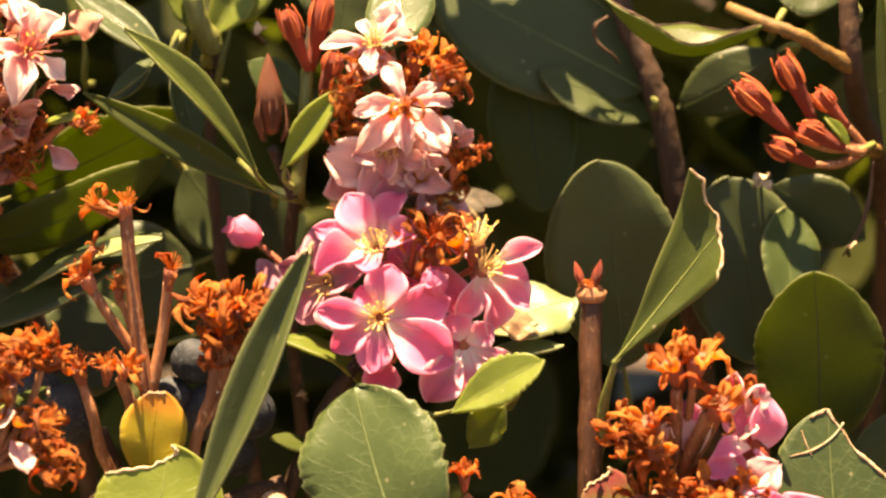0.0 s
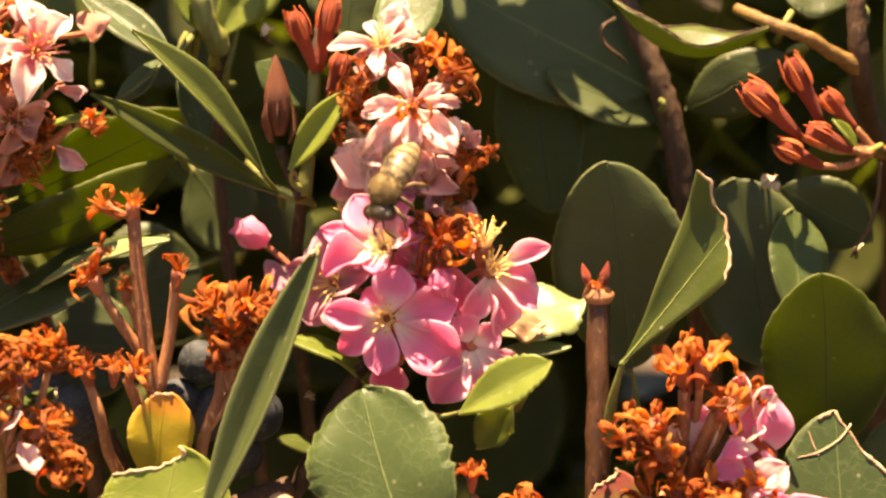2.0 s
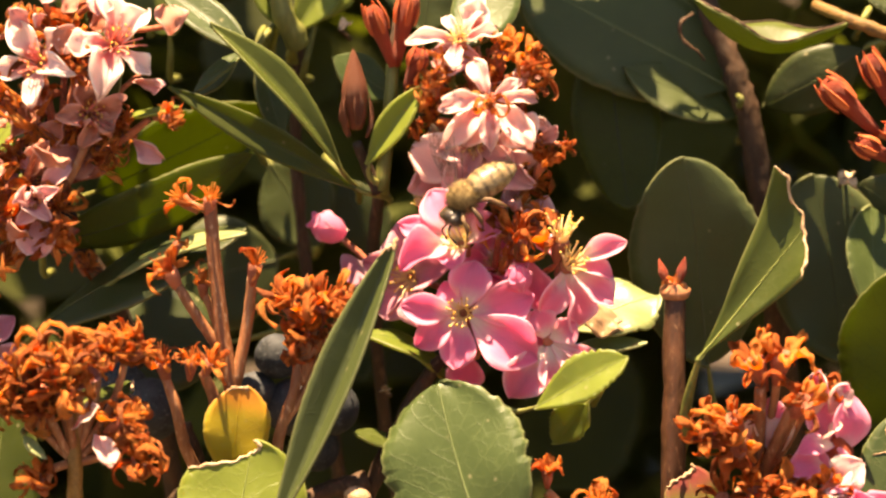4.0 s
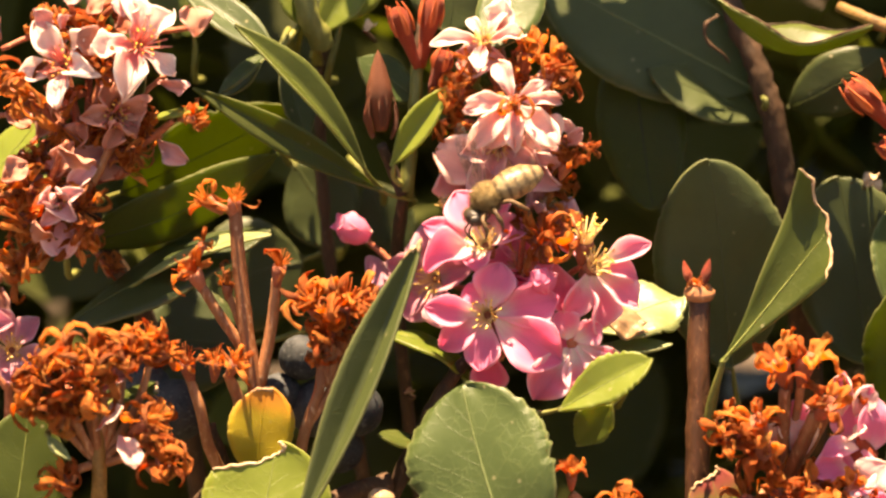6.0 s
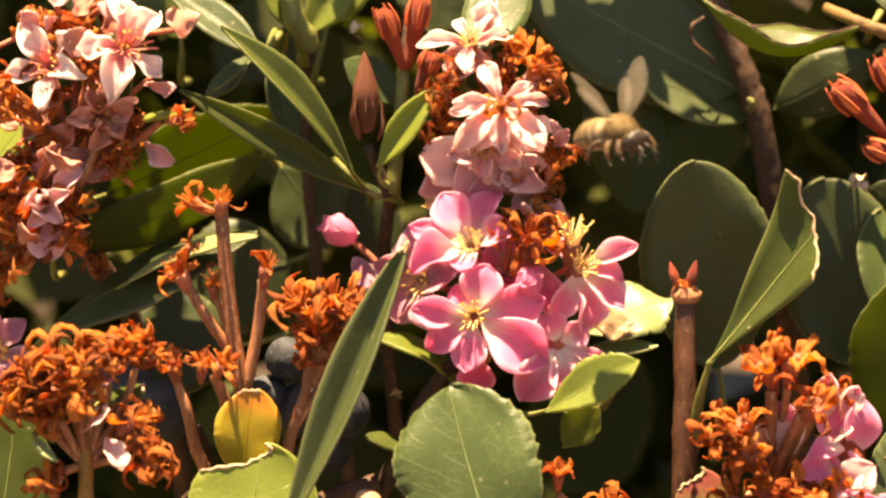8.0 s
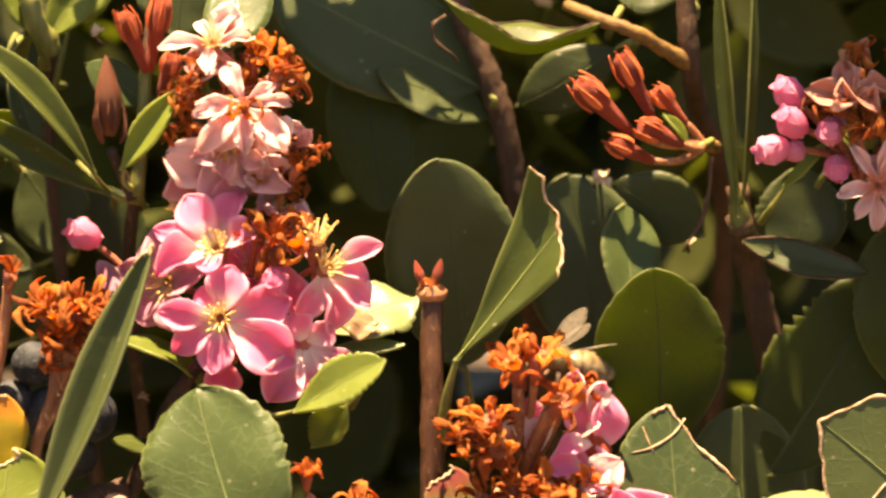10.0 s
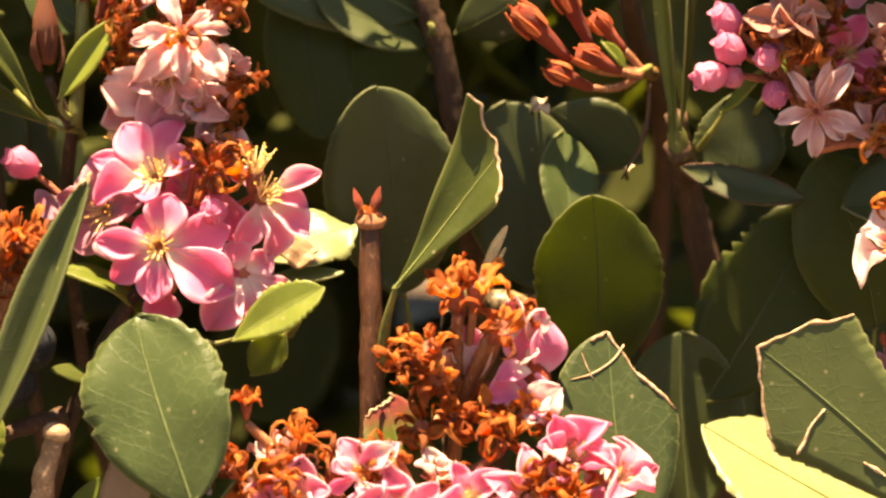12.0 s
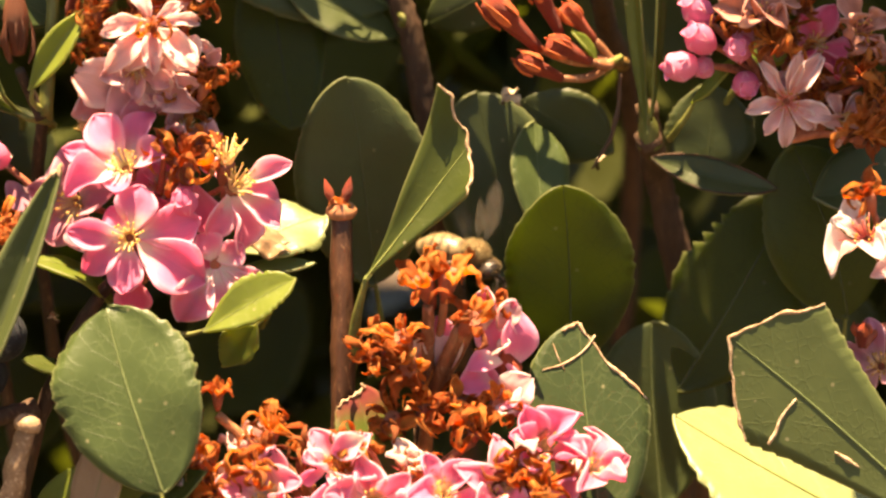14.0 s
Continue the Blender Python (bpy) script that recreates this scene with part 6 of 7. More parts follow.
tangle(south, (0.0407, -0.02372, 0.66687), 0.008, 10, 0.00640, 32, 0.85, ("pink", "blush", "white"))
tangle(south, (0.00354, -0.02352, 0.66752), 0.008, 10, 0.00714, 33, 0.5, ("pale", "white"))
twig = thing("twig_stub", (-0.02302, -0.02616, 0.66232), "broken tan twig end", "twig")
stalk(twig, [(-0.02466, -0.02405, 0.65554), (-0.02311, -0.02514, 0.66566), (-0.02081, -0.0245, 0.67458)], 0.00214, 0.00157, BROKEN, "wood", 0.5)
part("broken_end", shift(turned([(0.00157, -0.0004), (0.00179, 0.0004), (0.00129, 0.0012), (0.00064, 0.0016), (0.00079, 0.0010), (0, 0.0008)], 13, 4, 0.35), aim((-0.02081, -0.0245, 0.67458), (0.253, 0.184, 0.95))), BROKEN, twig, "pale splintered end")

# ---- the cluster at the upper right ----
upper = thing("flower_cluster", (0.07658, 0.00473, 0.69495), "cluster of pink buds and shade-toned flowers with orange withered ones", "flowers", "flower clusters")
BASE8 = (0.07581, 0.00547, 0.70079)
stalk(upper, [(0.0790, 0.050, 0.695), (0.0775, 0.022, 0.6990), (0.0758, 0.0085, 0.7030), (0.07432, 0.006, 0.70593), (0.07217, 0.00799, 0.71588), (0.07166, 0.01107, 0.72252)], 0.00114, 0.00079)
shaped_flower(upper, (0.07521, 0.00050, 0.70751), (0, -0.94, 0.34), 0.01071, "pale", (((0.07014, -0.00120, 0.70697), 0.00271), ((0.07192, -0.00120, 0.71318), 0.00229), ((0.07676, -0.00120, 0.71450), 0.00286), ((0.07926, -0.00120, 0.71384), 0.00314), ((0.08070, -0.00120, 0.70571), 0.00329), ((0.07854, -0.00120, 0.70438), 0.00300), ((0.07500, -0.00120, 0.70185), 0.00286), ((0.07230, -0.00120, 0.70371), 0.00257)), "pale pink flower with red stamens in the shade", crown=False)
flower(upper, (0.07517, 0.00020, 0.70760), (0, -0.94, 0.34), 0.01100, "white", missing=(0, 1, 2, 3, 4), label="long red stamens of the pale flower")
flower(upper, (0.07197, 0.00317, 0.71721), (-0.1, -0.587, 0.804), 0.01286, "rust", spin=20, open_to=56, label="withered reddish flower in the sun")
flower(upper, (0.07937, 0.00712, 0.71303), (0.212, -0.85, 0.482), 0.01143, "rose", spin=40, open_to=60, label="deep pink flower in the shade")
flower(upper, (0.08505, 0.00656, 0.7146), (0.309, -0.827, 0.469), 0.01214, "rust", spin=0, open_to=60, label="withered reddish flower in the shade")
flower(upper, (0.08273, 0.00341, 0.70431), (0.316, -0.907, 0.277), 0.00929, "pale", spin=10, open_to=60, label="pale flower in the shade")
for q, out, s in (((0.06451, 0.00354, 0.71499), (-0.609, -0.434, 0.664), 0.00471), ((0.06195, 0.00254, 0.71174), (-0.784, -0.62, -0.016), 0.00471), ((0.06927, 0.00224, 0.71417), (-0.196, -0.938, 0.287), 0.00457), ((0.0643, 0.00555, 0.71815), (-0.609, -0.307, 0.731), 0.00471), ((0.07029, 0.0028, 0.70916), (0, -1, 0.005), 0.00429), ((0.06502, 0.00441, 0.71102), (-0.287, -0.916, 0.28), 0.00357)):
    round_bud(upper, q, out, s)
    stalk(upper, [(0.07291, 0.00685, 0.70871), Vector((0.07209, 0.00631, 0.71037)).lerp(Vector(q), 0.5), q], 0.00064, 0.0005, CALYX, "pedicel")
for q, out, s, k in (((0.0735, 0.00051, 0.71533), (0.199, -0.74, 0.642), 0.00786, 8), ((0.06874, 0.00318, 0.71725), (-0.207, -0.642, 0.738), 0.00643, 6), ((0.0853, -0.00192, 0.70398), (0.199, -0.74, 0.642), 0.01, 10), ((0.08495, 0.0022, 0.71061), (0.105, -0.652, 0.751), 0.00786, 8), ((0.08742, 0.00114, 0.70715), (0.309, -0.827, 0.469), 0.00857, 8), ((0.07992, 0.0051, 0.70985), (0, -0.815, 0.58), 0.00643, 6), ((0.07774, 0.00646, 0.71771), (0, -0.59, 0.808), 0.00643, 6)):
    dried(upper, q, out, s, k, label="orange-brown withered flower")
    stalk(upper, [BASE8, Vector(BASE8).lerp(Vector(q), 0.55) + Vector((0, 0.001, 0)), Vector(q) - Vector(out) * 0.003], 0.00071, 0.00057, CALYX, "pedicel")
tangle(upper, (0.07818, 0.00926, 0.7132), 0.008, 14, 0.00643, 44, 0.45, ("withered", "mauve"))
tangle(upper, (0.08374, 0.00575, 0.70511), 0.007, 12, 0.00679, 45, 0.4, ("withered", "mauve"))
for q in ((0.07555, 0.00294, 0.7062), (0.07231, 0.00596, 0.71607), (0.07961, 0.00894, 0.71214), (0.08545, 0.00934, 0.71345), (0.08299, 0.00533, 0.70374)):
    stalk(upper, [BASE8, Vector(BASE8).lerp(Vector(q), 0.6), q], 0.00071, 0.00057, CALYX, "pedicel")
far = thing("flower_cluster", (0.08951, -0.00968, 0.68202), "pale sunlit flowers beside purple ones", "flowers", "flower clusters")
stalk(far, [(0.09283, -0.00885, 0.67105), (0.08951, -0.00968, 0.68202), (0.08722, -0.00865, 0.69222)], 0.001, 0.00071)
flower(far, (0.08444, -0.01065, 0.69254), (-0.325, -0.718, 0.616), 0.01429, "white", spin=15, open_to=66, label="pale pink flower in full sun")
flower(far, (0.08832, -0.0116, 0.68942), (0.11, -0.913, 0.394), 0.01286, "pale", spin=35, open_to=66, label="pale pink flower in full sun")
flower(far, (0.08628, -0.01343, 0.67658), (-0.206, -0.797, 0.567), 0.01357, "mauve", spin=10, open_to=66, label="purple-pink flower")
dried(far, (0.08452, -0.00899, 0.69796), (-0.303, -0.247, 0.92), 0.00786, 7, label="orange withered flower")
bud(far, (0.08354, -0.01458, 0.67966), (0.08345, -0.0146, 0.68304), 0.00257, label="small orange bud")
for q in ((0.0852, -0.00786, 0.6914), (0.08874, -0.00875, 0.68849), (0.08683, -0.0106, 0.67558), (0.08513, -0.00739, 0.69634), (0.08382, -0.01364, 0.67933)):
    stalk(far, [(0.08964, -0.00989, 0.68133), Vector((0.08953, -0.00926, 0.68338)).lerp(Vector(q), 0.55), q], 0.00071, 0.00057, CALYX, "pedicel")

# ---- berries in the shade ----
for at, r, out in (((-0.03167, -0.00226, 0.68578), 0.00286, (0.359, 0.511, -0.781)), ((-0.03437, -0.00267, 0.68101), 0.00271, (0.359, 0.511, -0.781)), ((-0.02961, -0.00225, 0.67897), 0.00371, (0.359, 0.511, -0.781)), ((-0.02457, -0.00603, 0.68026), 0.00343, (0.359, 0.511, -0.781)), ((-0.04787, -0.00046, 0.67798), 0.004, (0.359, 0.511, -0.781)), ((-0.02696, -0.00183, 0.6735), 0.00314, (0.359, 0.511, -0.781)), ((-0.05203, 0.00219, 0.67979), 0.00357, (0.359, 0.511, -0.781))):
    berry(at, r, out, Vector(at) + Vector((0.001, 0.012, -0.006)))

# ---- dry bits caught among the leaves ----
for foot, tip, wide in (((0.04021, 0.01576, 0.70365), (0.04205, 0.01479, 0.70735), 0.00186), ((0.04094, 0.01597, 0.70435), (0.043, 0.01373, 0.70387), 0.00129), ((-0.01873, 0.00217, 0.67975), (-0.01747, 0.00156, 0.68118), 0.00086), ((0.0521, 0.0115, 0.69656), (0.05318, 0.01107, 0.69859), 0.00057), ((-0.0243, 0.01958, 0.723), (-0.02281, 0.01925, 0.72534), 0.00157)):
    tip = Vector(foot).lerp(Vector(tip), 0.7)
    husk = thing("dry_husk", foot, "pale dry husk caught between the leaves", "husk", "dry husks")
    along = Vector(tip) - Vector(foot)
    flake, _, _ = blade(along.length, wide, "oval", n=9, m=4, thick=0.00015, wave=0.3, cup=1.0, twist=40, seed=len(WORLD))
    part("flake", shift(flake, aim(foot, (0.1, -0.587, 0.804), side=along)), DRY_EDGE, husk)
    part("stalk", tube([foot, Vector(foot) + Vector((0.001, 0.010, -0.004))], [0.00025, 0.0003], 6, 2), TWIG, husk)


# ---- dry curled tendrils that hang from the wood ----
for line in (((0.02135, 0.02550, 0.72373), (0.01964, 0.02450, 0.72262), (0.02009, 0.02400, 0.72063), (0.02208, 0.02400, 0.71897), (0.02293, 0.02500, 0.71764)),
             ((0.05481, 0.00850, 0.70922), (0.05435, 0.00750, 0.70426), (0.05331, 0.00700, 0.70064), (0.05191, 0.00680, 0.69837), (0.05113, 0.00660, 0.69707))):
    tendril = thing("dry_tendril", line[0], "thin curled dry brown tendril hanging from a branch", "tendril", "dry tendrils")
    part("strand", tube(line, [0.00022, 0.00032, 0.0002, 0.00014], 6, 6, 0.6), TWIG, tendril)


# ---- the honey bee: x ahead, z up; its length is 12.5 mm ----
def bee_materials():
    mat, tree, bsdf, out = nodes_of("bee_abdomen")
    place = add(tree, "ShaderNodeTexCoord").outputs["Object"]
    split = add(tree, "ShaderNodeSeparateXYZ", {0: place})
    haze = add(tree, "ShaderNodeTexNoise", {"Vector": place, "Scale": 900.0, "Detail": 4.0})
    run = maths(tree, "ADD", maths(tree, "MULTIPLY", split.outputs[0], 780.0), maths(tree, "MULTIPLY", haze.outputs[0], 0.25))
    band = ramp(tree, maths(tree, "ABSOLUTE", maths(tree, "SUBTRACT", maths(tree, "FRACT", run), 0.5)), 0.04, 0.34)
    colour = blend(tree, band, (0.070, 0.045, 0.022), (0.22, 0.155, 0.075))
    colour = blend(tree, maths(tree, "MULTIPLY", ramp(tree, haze.outputs[0], 0.5, 0.7), 0.5), colour, (0.44, 0.36, 0.20))
    tree.links.new(colour, bsdf.inputs["Base Color"])
    bsdf.inputs["Roughness"].default_value = 0.42
    bump = add(tree, "ShaderNodeBump", {"Height": maths(tree, "ADD", maths(tree, "MULTIPLY", band, 0.3), haze.outputs[0]), "Strength": 0.3, "Distance": 0.0003})
    tree.links.new(bump.outputs[0], bsdf.inputs["Normal"])
    wing, tree, bsdf, out = nodes_of("bee_wing")
    uv = add(tree, "ShaderNodeUVMap").outputs[0]
    cells = add(tree, "ShaderNodeTexVoronoi", {"Vector": add(tree, "ShaderNodeMapping", {0: uv, 3: (2.2, 4.5, 1)}).outputs[0], "Scale": 1.6}, feature="DISTANCE_TO_EDGE")
    veins = maths(tree, "SUBTRACT", 1.0, ramp(tree, cells.outputs[0], 0.015, 0.05))
    tree.links.new(blend(tree, veins, (0.34, 0.30, 0.22), (0.16, 0.10, 0.06)), bsdf.inputs["Base Color"])
    tree.links.new(maths(tree, "MULTIPLY_ADD", veins, 0.28, 0.09), bsdf.inputs["Alpha"])
    bsdf.inputs["Roughness"].default_value = 0.5
    bsdf.inputs["Specular IOR Level"].default_value = 0.2
    return mat, wing


ABDOMEN, WING = bee_materials()
FUR = grain_material("bee_fur", (0.15, 0.095, 0.036), (0.38, 0.27, 0.12), 900, 0.8, 0.5, share=0.25)
BLACK = grain_material("bee_black", (0.012, 0.009, 0.007), (0.05, 0.035, 0.022), 900, 0.35, 0.3, spec=0.5)
LEG = grain_material("bee_leg", (0.05, 0.028, 0.014), (0.16, 0.09, 0.04), 900, 0.5, 0.4)
MM = 0.001


def fur_geo(rx, ry, rz, count, length, seed, keep=lambda d: True):
    """Fine hairs that stand on an egg."""
    r = random.Random(seed)
    verts, faces = [], []
    while len(faces) < count * 3:
        d = Vector((r.gauss(0, 1), r.gauss(0, 1), r.gauss(0, 1))).normalized()
        if not keep(d):
            continue
        foot = Vector((d.x * rx, d.y * ry, d.z * rz)) * 0.97
        lean = (d + Vector((r.uniform(-0.5, 0.2), r.uniform(-0.35, 0.35), r.uniform(-0.35, 0.35)))).normalized()
        a = lean.orthogonal().normalized() * 0.035 * MM
        b = lean.cross(a)
        n = len(verts)
        verts += [foot + a, foot - a * 0.5 + b * 0.87, foot - a * 0.5 - b * 0.87, foot + lean * length * r.uniform(0.6, 1.2)]
        faces += [(n, n + 1, n + 3), (n + 1, n + 2, n + 3), (n + 2, n, n + 3)]
    return verts, faces, [(0.5, 0.5)] * len(verts)


bee = thing("honey_bee", Matrix.Identity(4), "brown and gold furry honey bee visiting the flowers", "bee")
thorax = part("thorax", ball(2.0 * MM, 1.85 * MM, 1.75 * MM, 12, 18, 0.06), FUR, bee, "golden-brown furry thorax", local=True)
part("fur", fur_geo(2.0 * MM, 1.85 * MM, 1.75 * MM, 1500, 0.75 * MM, 1), FUR, thorax, local=True)
# the abdomen: overlapping rings, drooping towards its tip
rings = []
for i in range(40):
    s = i / 39
    rad = 2.1 * MM * (math.sin(math.pi * (0.12 + 0.84 * s ** 0.85)) ** 0.55) * (1 + 0.008 * ((s * 6) % 1))
    rings.append((max(rad, 0.0002 * MM), 6.9 * MM * s))
abdomen = part("abdomen", turned(rings, 22), ABDOMEN, bee, "gold and dark banded abdomen", m=Matrix.Translation((-1.7 * MM, 0, 0.05 * MM)) @ Matrix.Rotation(radians(-97), 4, "Y"))
WORLD[abdomen.name] = abdomen.matrix_basis.copy()
# bands run along the abdomen's own length
for v in abdomen.data.vertices:
    v.co = (v.co.z, v.co.y, -v.co.x * 0.92)
abdomen.matrix_basis = Matrix.Translation((-0.95 * MM, 0, 0.05 * MM)) @ Matrix.Rotation(math.pi, 4, "Z") @ Matrix.Rotation(radians(9), 4, "Y")
part("fur", shift(fur_geo(3.2 * MM, 1.98 * MM, 1.86 * MM, 2600, 0.40 * MM, 5, lambda d: d.z > -0.3), Matrix.Translation((3.1 * MM, 0, 0))), FUR, abdomen, local=True)
head = part("head", ball(1.15 * MM, 1.75 * MM, 1.55 * MM, 10, 16, 0.05), BLACK, bee, "dark head with large eyes", m=Matrix.Translation((2.35 * MM, 0, -1.15 * MM)) @ Matrix.Rotation(radians(48), 4, "Y"))
part("fur", fur_geo(1.15 * MM, 1.7 * MM, 1.5 * MM, 260, 0.5 * MM, 2, lambda d: d.z > 0.2 or d.x > 0.7), FUR, head, local=True)
for s in (1, -1):
    part("eye", ball(0.70 * MM, 0.48 * MM, 1.05 * MM, 8, 12), BLACK, head, "glossy black compound eye", m=Matrix.Translation((0.25 * MM, s * 1.45 * MM, 0.15 * MM)))
    part("antenna", tube([(0.9 * MM, s * 0.35 * MM, 0.3 * MM), (1.9 * MM, s * 0.8 * MM, 0.7 * MM), (3.4 * MM, s * 1.5 * MM, -0.5 * MM)], [0.14 * MM, 0.12 * MM, 0.15 * MM], 7, 5), BLACK, head, local=True)
part("tongue", tube([(0.7 * MM, 0, -1.2 * MM), (0.9 * MM, 0, -2.2 * MM)], [0.3 * MM, 0.12 * MM], 7, 2), LEG, head, local=True)
for s in (1, -1):
    for x0, x1, x2, drop in ((1.1, 2.2, 2.7, 2.9), (0.1, 0.3, 0.4, 3.3), (-0.9, -2.2, -3.5, 3.4)):
        pts = [(x0 * MM, s * 1.0 * MM, -1.0 * MM), (x1 * MM, s * 2.6 * MM, -1.2 * MM), ((x1 + x2) / 2 * MM, s * 3.0 * MM, -2.3 * MM), (x2 * MM, s * 2.8 * MM, -drop * MM)]
        leg = part("leg", tube(pts, [0.30 * MM, 0.28 * MM, 0.34 * MM, 0.13 * MM], 8, 5), LEG, bee, local=True)
        part("foot", tube([pts[-1], ((x2 + 0.5) * MM, s * 3.0 * MM, (-drop - 0.45) * MM)], [0.12 * MM, 0.08 * MM], 6, 2), BLACK, leg, local=True)
WINGS = []
for s in (1, -1):
    for name, length, width, x0 in (("forewing", 8.8, 2.7, 0.7), ("hindwing", 6.0, 1.9, -0.3)):
        geo, _, _ = blade(length * MM, width * MM, "obovate", n=18, m=6, thick=0.03 * MM, wave=0.05, bend=0.01, seed=9)
        if s < 0:
            geo = shift(geo, Matrix.Rotation(math.pi, 4, "Z"))
        wing = part(name, geo, WING, bee, "clear veined wing", local=True)
        WINGS.append((wing, s, (x0 * MM, s * 1.0 * MM, 1.35 * MM), -12 if name == "hindwing" else 0))


def bee_pose(at, ahead, up):
    x = Vector(ahead).normalized()
    z = Vector(up)
    z = (z - z.dot(x) * x).normalized()
    return Matrix.Translation(at) @ Matrix((x, z.cross(x), z)).transposed().to_4x4()


# seconds, the thorax's place, the way ahead, the way up, wings: sweep back and lift
BEE = [
    (0.0, (-0.00087, 0.01036, 0.70312), (-0.793, 0.382, 0.475), (0.183, -0.766, 0.616), 70, 10),
    (0.5, (-0.00101, 0.01036, 0.70309), (-0.848, 0.155, 0.507), (0.191, -0.681, 0.707), 70, 12),
    (0.7, (-0.00168, 0.00297, 0.70629), (-0.89, -0.183, 0.418), (0.196, -0.333, 0.922), 72, 14),
    (1.0, (-0.00323, -0.00478, 0.71173), (-0.777, -0.564, 0.281), (0.1, -0.009, 0.995), 76, 8),
    (1.2, (-0.00392, -0.00577, 0.7119), (-0.823, -0.556, 0.116), (0.1, -0.009, 0.995), 76, 14),
    (1.5, (-0.00656, -0.00673, 0.71219), (-0.841, -0.531, 0.106), (0.149, -0.009, 0.989), 70, 26),
    (1.7, (-0.00745, -0.00794, 0.71166), (-0.659, -0.664, -0.353), (-0.157, -0.256, 0.954), 68, 38),
    (2.0, (-0.00809, -0.00836, 0.71028), (-0.408, -0.629, -0.661), (-0.507, -0.609, 0.61), 66, 52),
    (2.2, (-0.00845, -0.00878, 0.7089), (-0.388, -0.547, -0.741), (-0.505, -0.684, 0.526), 64, 58),
    (2.6, (-0.00779, -0.00803, 0.70793), (-0.549, -0.472, -0.69), (-0.597, -0.55, 0.584), 62, 60),
    (2.8, (-0.00729, -0.00601, 0.7077), (-0.686, -0.435, -0.584), (-0.557, -0.481, 0.677), 60, 62),
    (3.2, (-0.00808, -0.00592, 0.70799), (-0.714, -0.429, -0.554), (-0.508, -0.404, 0.761), 58, 64),
    (5.3, (-0.00790, -0.00590, 0.70800), (-0.82, -0.28, -0.50), (-0.45, -0.15, 0.88), 56, 66),
    (6.0, (-0.00815, -0.00585, 0.70810), (-0.82, -0.28, -0.50), (-0.45, -0.15, 0.88), 56, 66),
    (6.4, (-0.00790, -0.00585, 0.70810), (-0.80, -0.36, -0.48), (-0.42, -0.22, 0.88), 58, 62),
    (6.6, (-0.00797, -0.00571, 0.70868), (-0.736, -0.541, -0.407), (-0.352, -0.309, 0.884), 62, 46),
    (6.8, (-0.00744, -0.00549, 0.70939), (-0.658, -0.681, -0.321), (-0.202, -0.295, 0.934), 50, 40),
    (6.9, (-0.00689, -0.00539, 0.70975), (-0.515, -0.825, -0.232), (-0.15, -0.23, 0.961), 42, 38),
    (7.0, (-0.0062, -0.00515, 0.71051), (-0.322, -0.937, -0.135), (-0.101, -0.121, 0.988), 34, 36),
    (7.1, (-0.00614, -0.00495, 0.71118), (-0.121, -0.99, -0.066), (0, -0.121, 0.993), 15, 20),
    (7.2, (-0.00634, -0.00566, 0.71227), (0, -1, -0.009), (0, -0.025, 1), 8, 10),
    (7.6, (-0.00089, -0.01585, 0.72342), (0.527, -0.776, 0.347), (0, 0.089, 0.996), 8, 10),
    (8.3, (0.02142, -0.01287, 0.71264), (0.702, -0.706, 0.093), (-0.102, 0.089, 0.991), 8, 10),
    (8.9, (0.04202, 0.00028, 0.69409), (0.108, -0.991, 0.078), (0.1, -0.009, 0.995), 8, 10),
    (9.3, (0.03829, -0.00888, 0.68807), (-0.464, -0.84, -0.282), (-0.204, -0.361, 0.91), 8, 10),
    (9.4, (0.0374, -0.00903, 0.68757), (-0.152, -0.913, -0.379), (0, -0.405, 0.914), 8, 10),
    (9.5, (0.03864, -0.00902, 0.68761), (-0.02, -0.957, -0.29), (0, -0.29, 0.957), 8, 10),
    (9.6, (0.03854, -0.00774, 0.68836), (-0.763, -0.509, -0.398), (-0.199, -0.344, 0.917), 8, 10),
    (9.7, (0.03721, -0.00581, 0.68785), (-0.864, -0.444, -0.236), (-0.199, -0.228, 0.953), 8, 10),
    (9.9, (0.03584, -0.00408, 0.68664), (-0.943, -0.331, -0.008), (0, -0.009, 1), 30, 20),
    (10.1, (0.03365, -0.00438, 0.68569), (-0.936, -0.13, 0.328), (0.302, -0.024, 0.953), 50, 40),
    (10.5, (0.03351, -0.00471, 0.68459), (-0.986, 0.048, 0.157), (0.302, -0.024, 0.953), 62, 55),
    (11.0, (0.03361, -0.00466, 0.68475), (-0.985, 0.143, 0.094), (0.346, -0.023, 0.938), 62, 64),
    (12.0, (0.03227, -0.00466, 0.68477), (-0.985, 0.143, 0.094), (0.346, -0.023, 0.938), 62, 66),
    (12.5, (0.0323, -0.00465, 0.68479), (-0.985, 0.143, 0.094), (0.346, -0.023, 0.938), 62, 68),
    (13.0, (0.03297, -0.00466, 0.68475), (-0.93, 0.362, 0.061), (0.355, 0.073, 0.932), 55, 66),
    (13.4, (0.03468, -0.00478, 0.68437), (-0.339, 0.905, 0.255), (0.406, -0.039, 0.913), 50, 40),
    (13.6, (0.03524, -0.00453, 0.68518), (0.331, 0.942, 0.059), (0.105, -0.025, 0.994), 40, 22),
    (13.8, (0.03514, -0.00424, 0.68613), (1, 0, 0), (0, -0.009, 1), 10, 10),
    (13.9, (0.03555, -0.0048, 0.68773), (0.924, -0.382, 0.007), (0, -0.009, 1), 8, 10),
    (14.0, (0.03525, -0.00527, 0.6896), (0.867, -0.474, -0.154), (0.206, -0.025, 0.978), 8, 10),
]
FLIGHTS = ((7.1, 9.85), (13.75, 14.01))


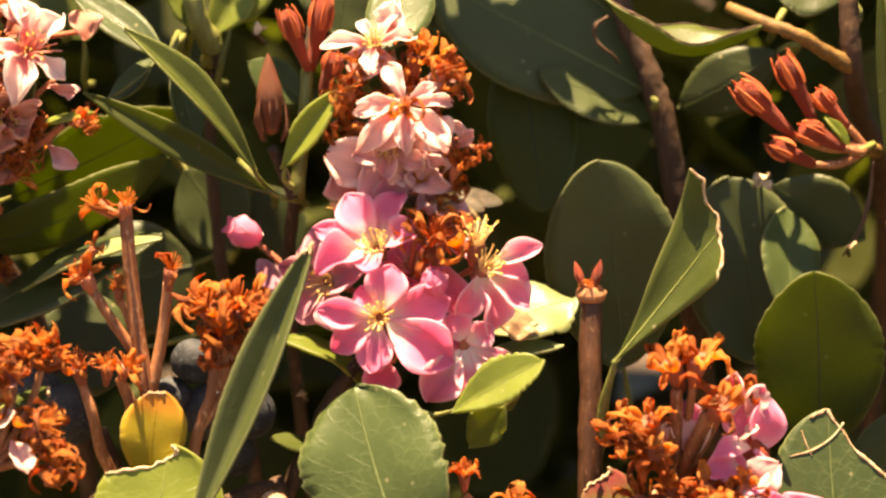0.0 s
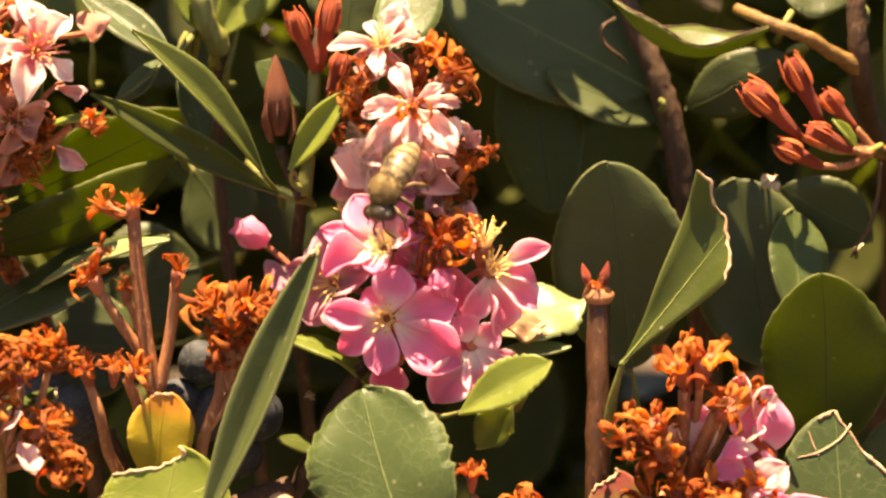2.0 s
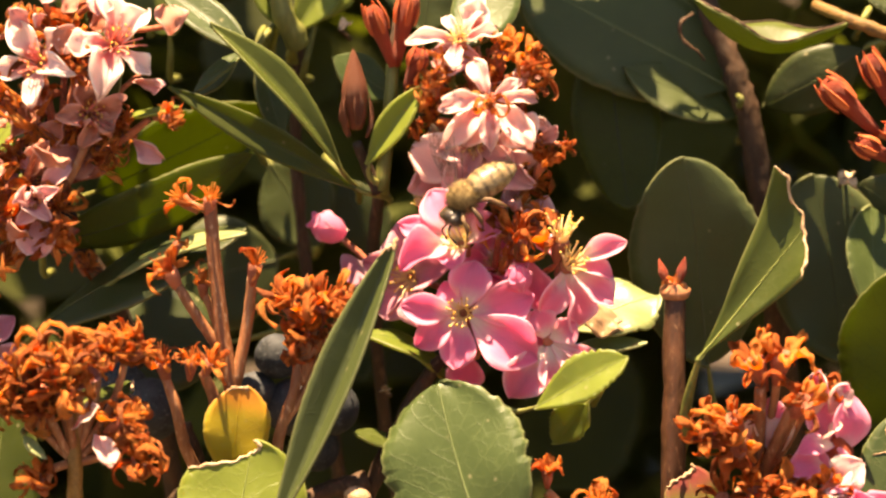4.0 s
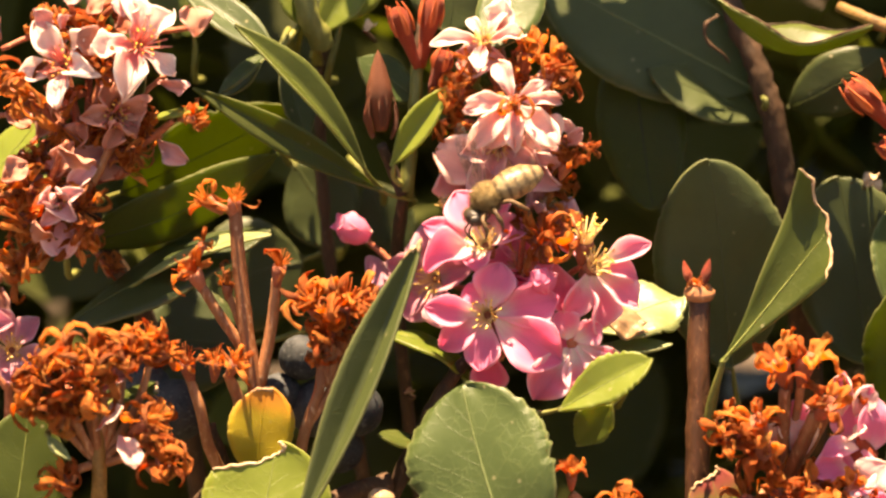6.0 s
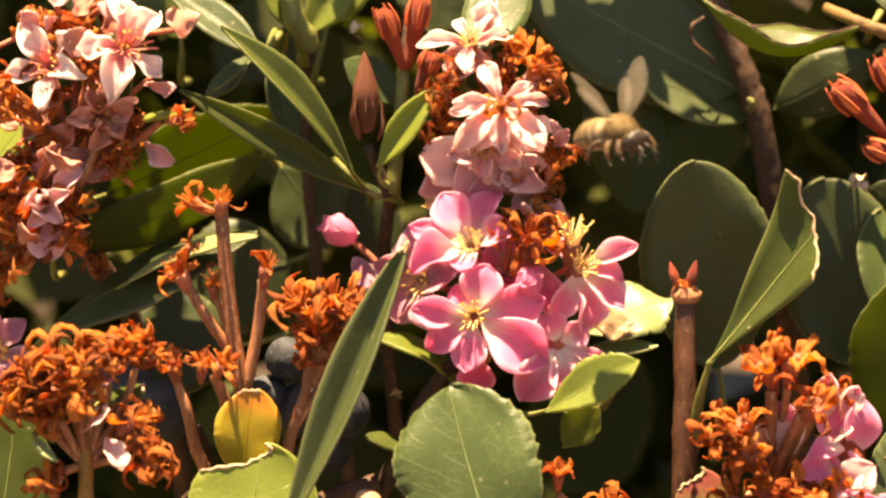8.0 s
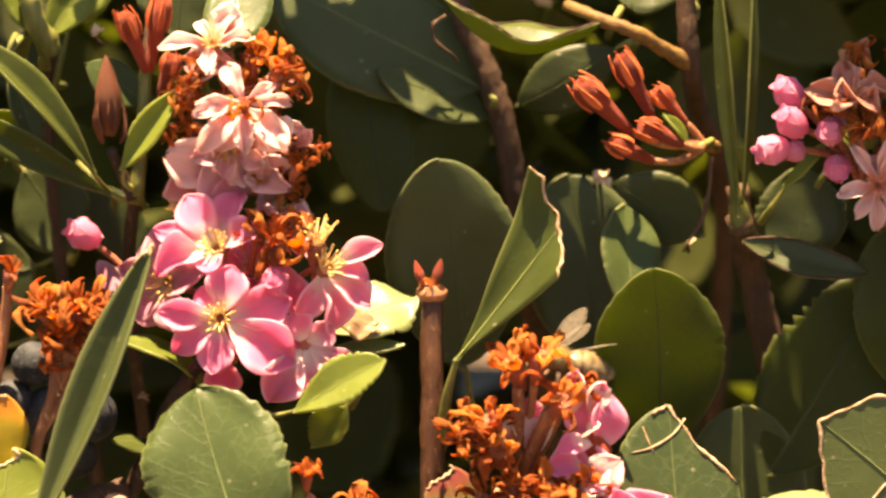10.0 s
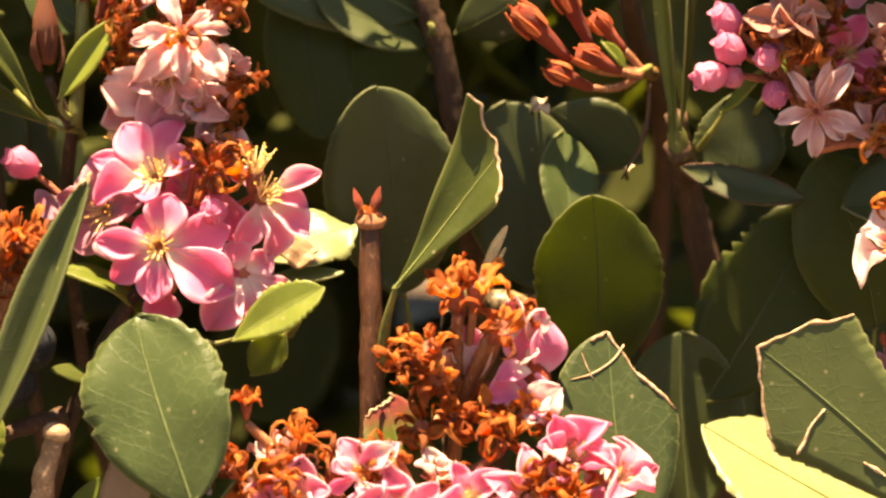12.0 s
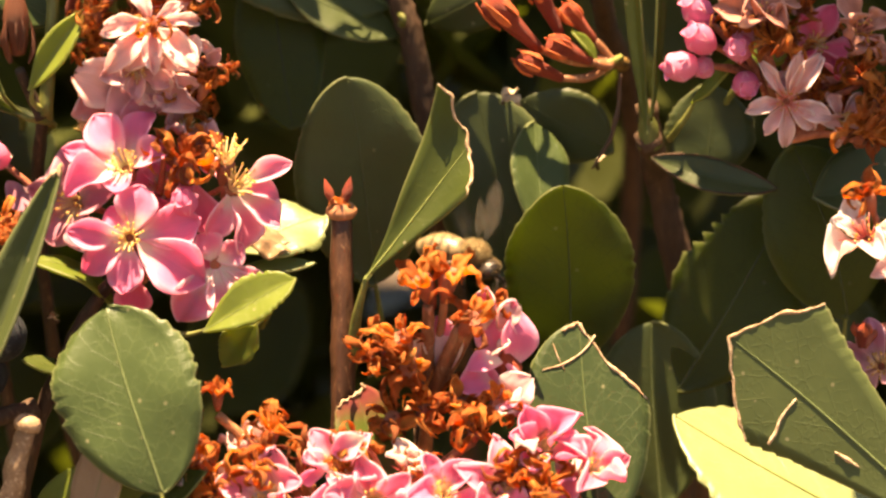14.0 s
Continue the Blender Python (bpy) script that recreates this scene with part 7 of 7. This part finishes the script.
def motions():
    walk(bee, [(t, bee_pose(at, ahead, up)) for t, at, ahead, up, _, _ in BEE])
    times = [row[0] for row in BEE]
    moments = sorted(set(times) | {k / FPS for k in range(int(14 * FPS) + 1) if any(a <= k / FPS <= b for a, b in FLIGHTS)})
    for wing, s, hinge, extra in WINGS:
        rows = []
        for t in moments:
            pitch = 0
            sweep = np.interp(t, times, [row[4] for row in BEE])
            lift = np.interp(t, times, [row[5] for row in BEE])
            if any(a <= t <= b for a, b in FLIGHTS):
                beat = frame(t) % 2
                sweep, lift, pitch = sweep * 0.6 + (12 if beat else -4), 54 if beat else 28, 48
            rows.append((t, Matrix.Translation(hinge) @ Matrix.Rotation(radians(s * (sweep + extra * -1.0)), 4, "Z") @ Matrix.Rotation(radians(s * lift), 4, "X") @ Matrix.Rotation(radians(pitch), 4, "Y")))
        walk(wing, rows)


motions()
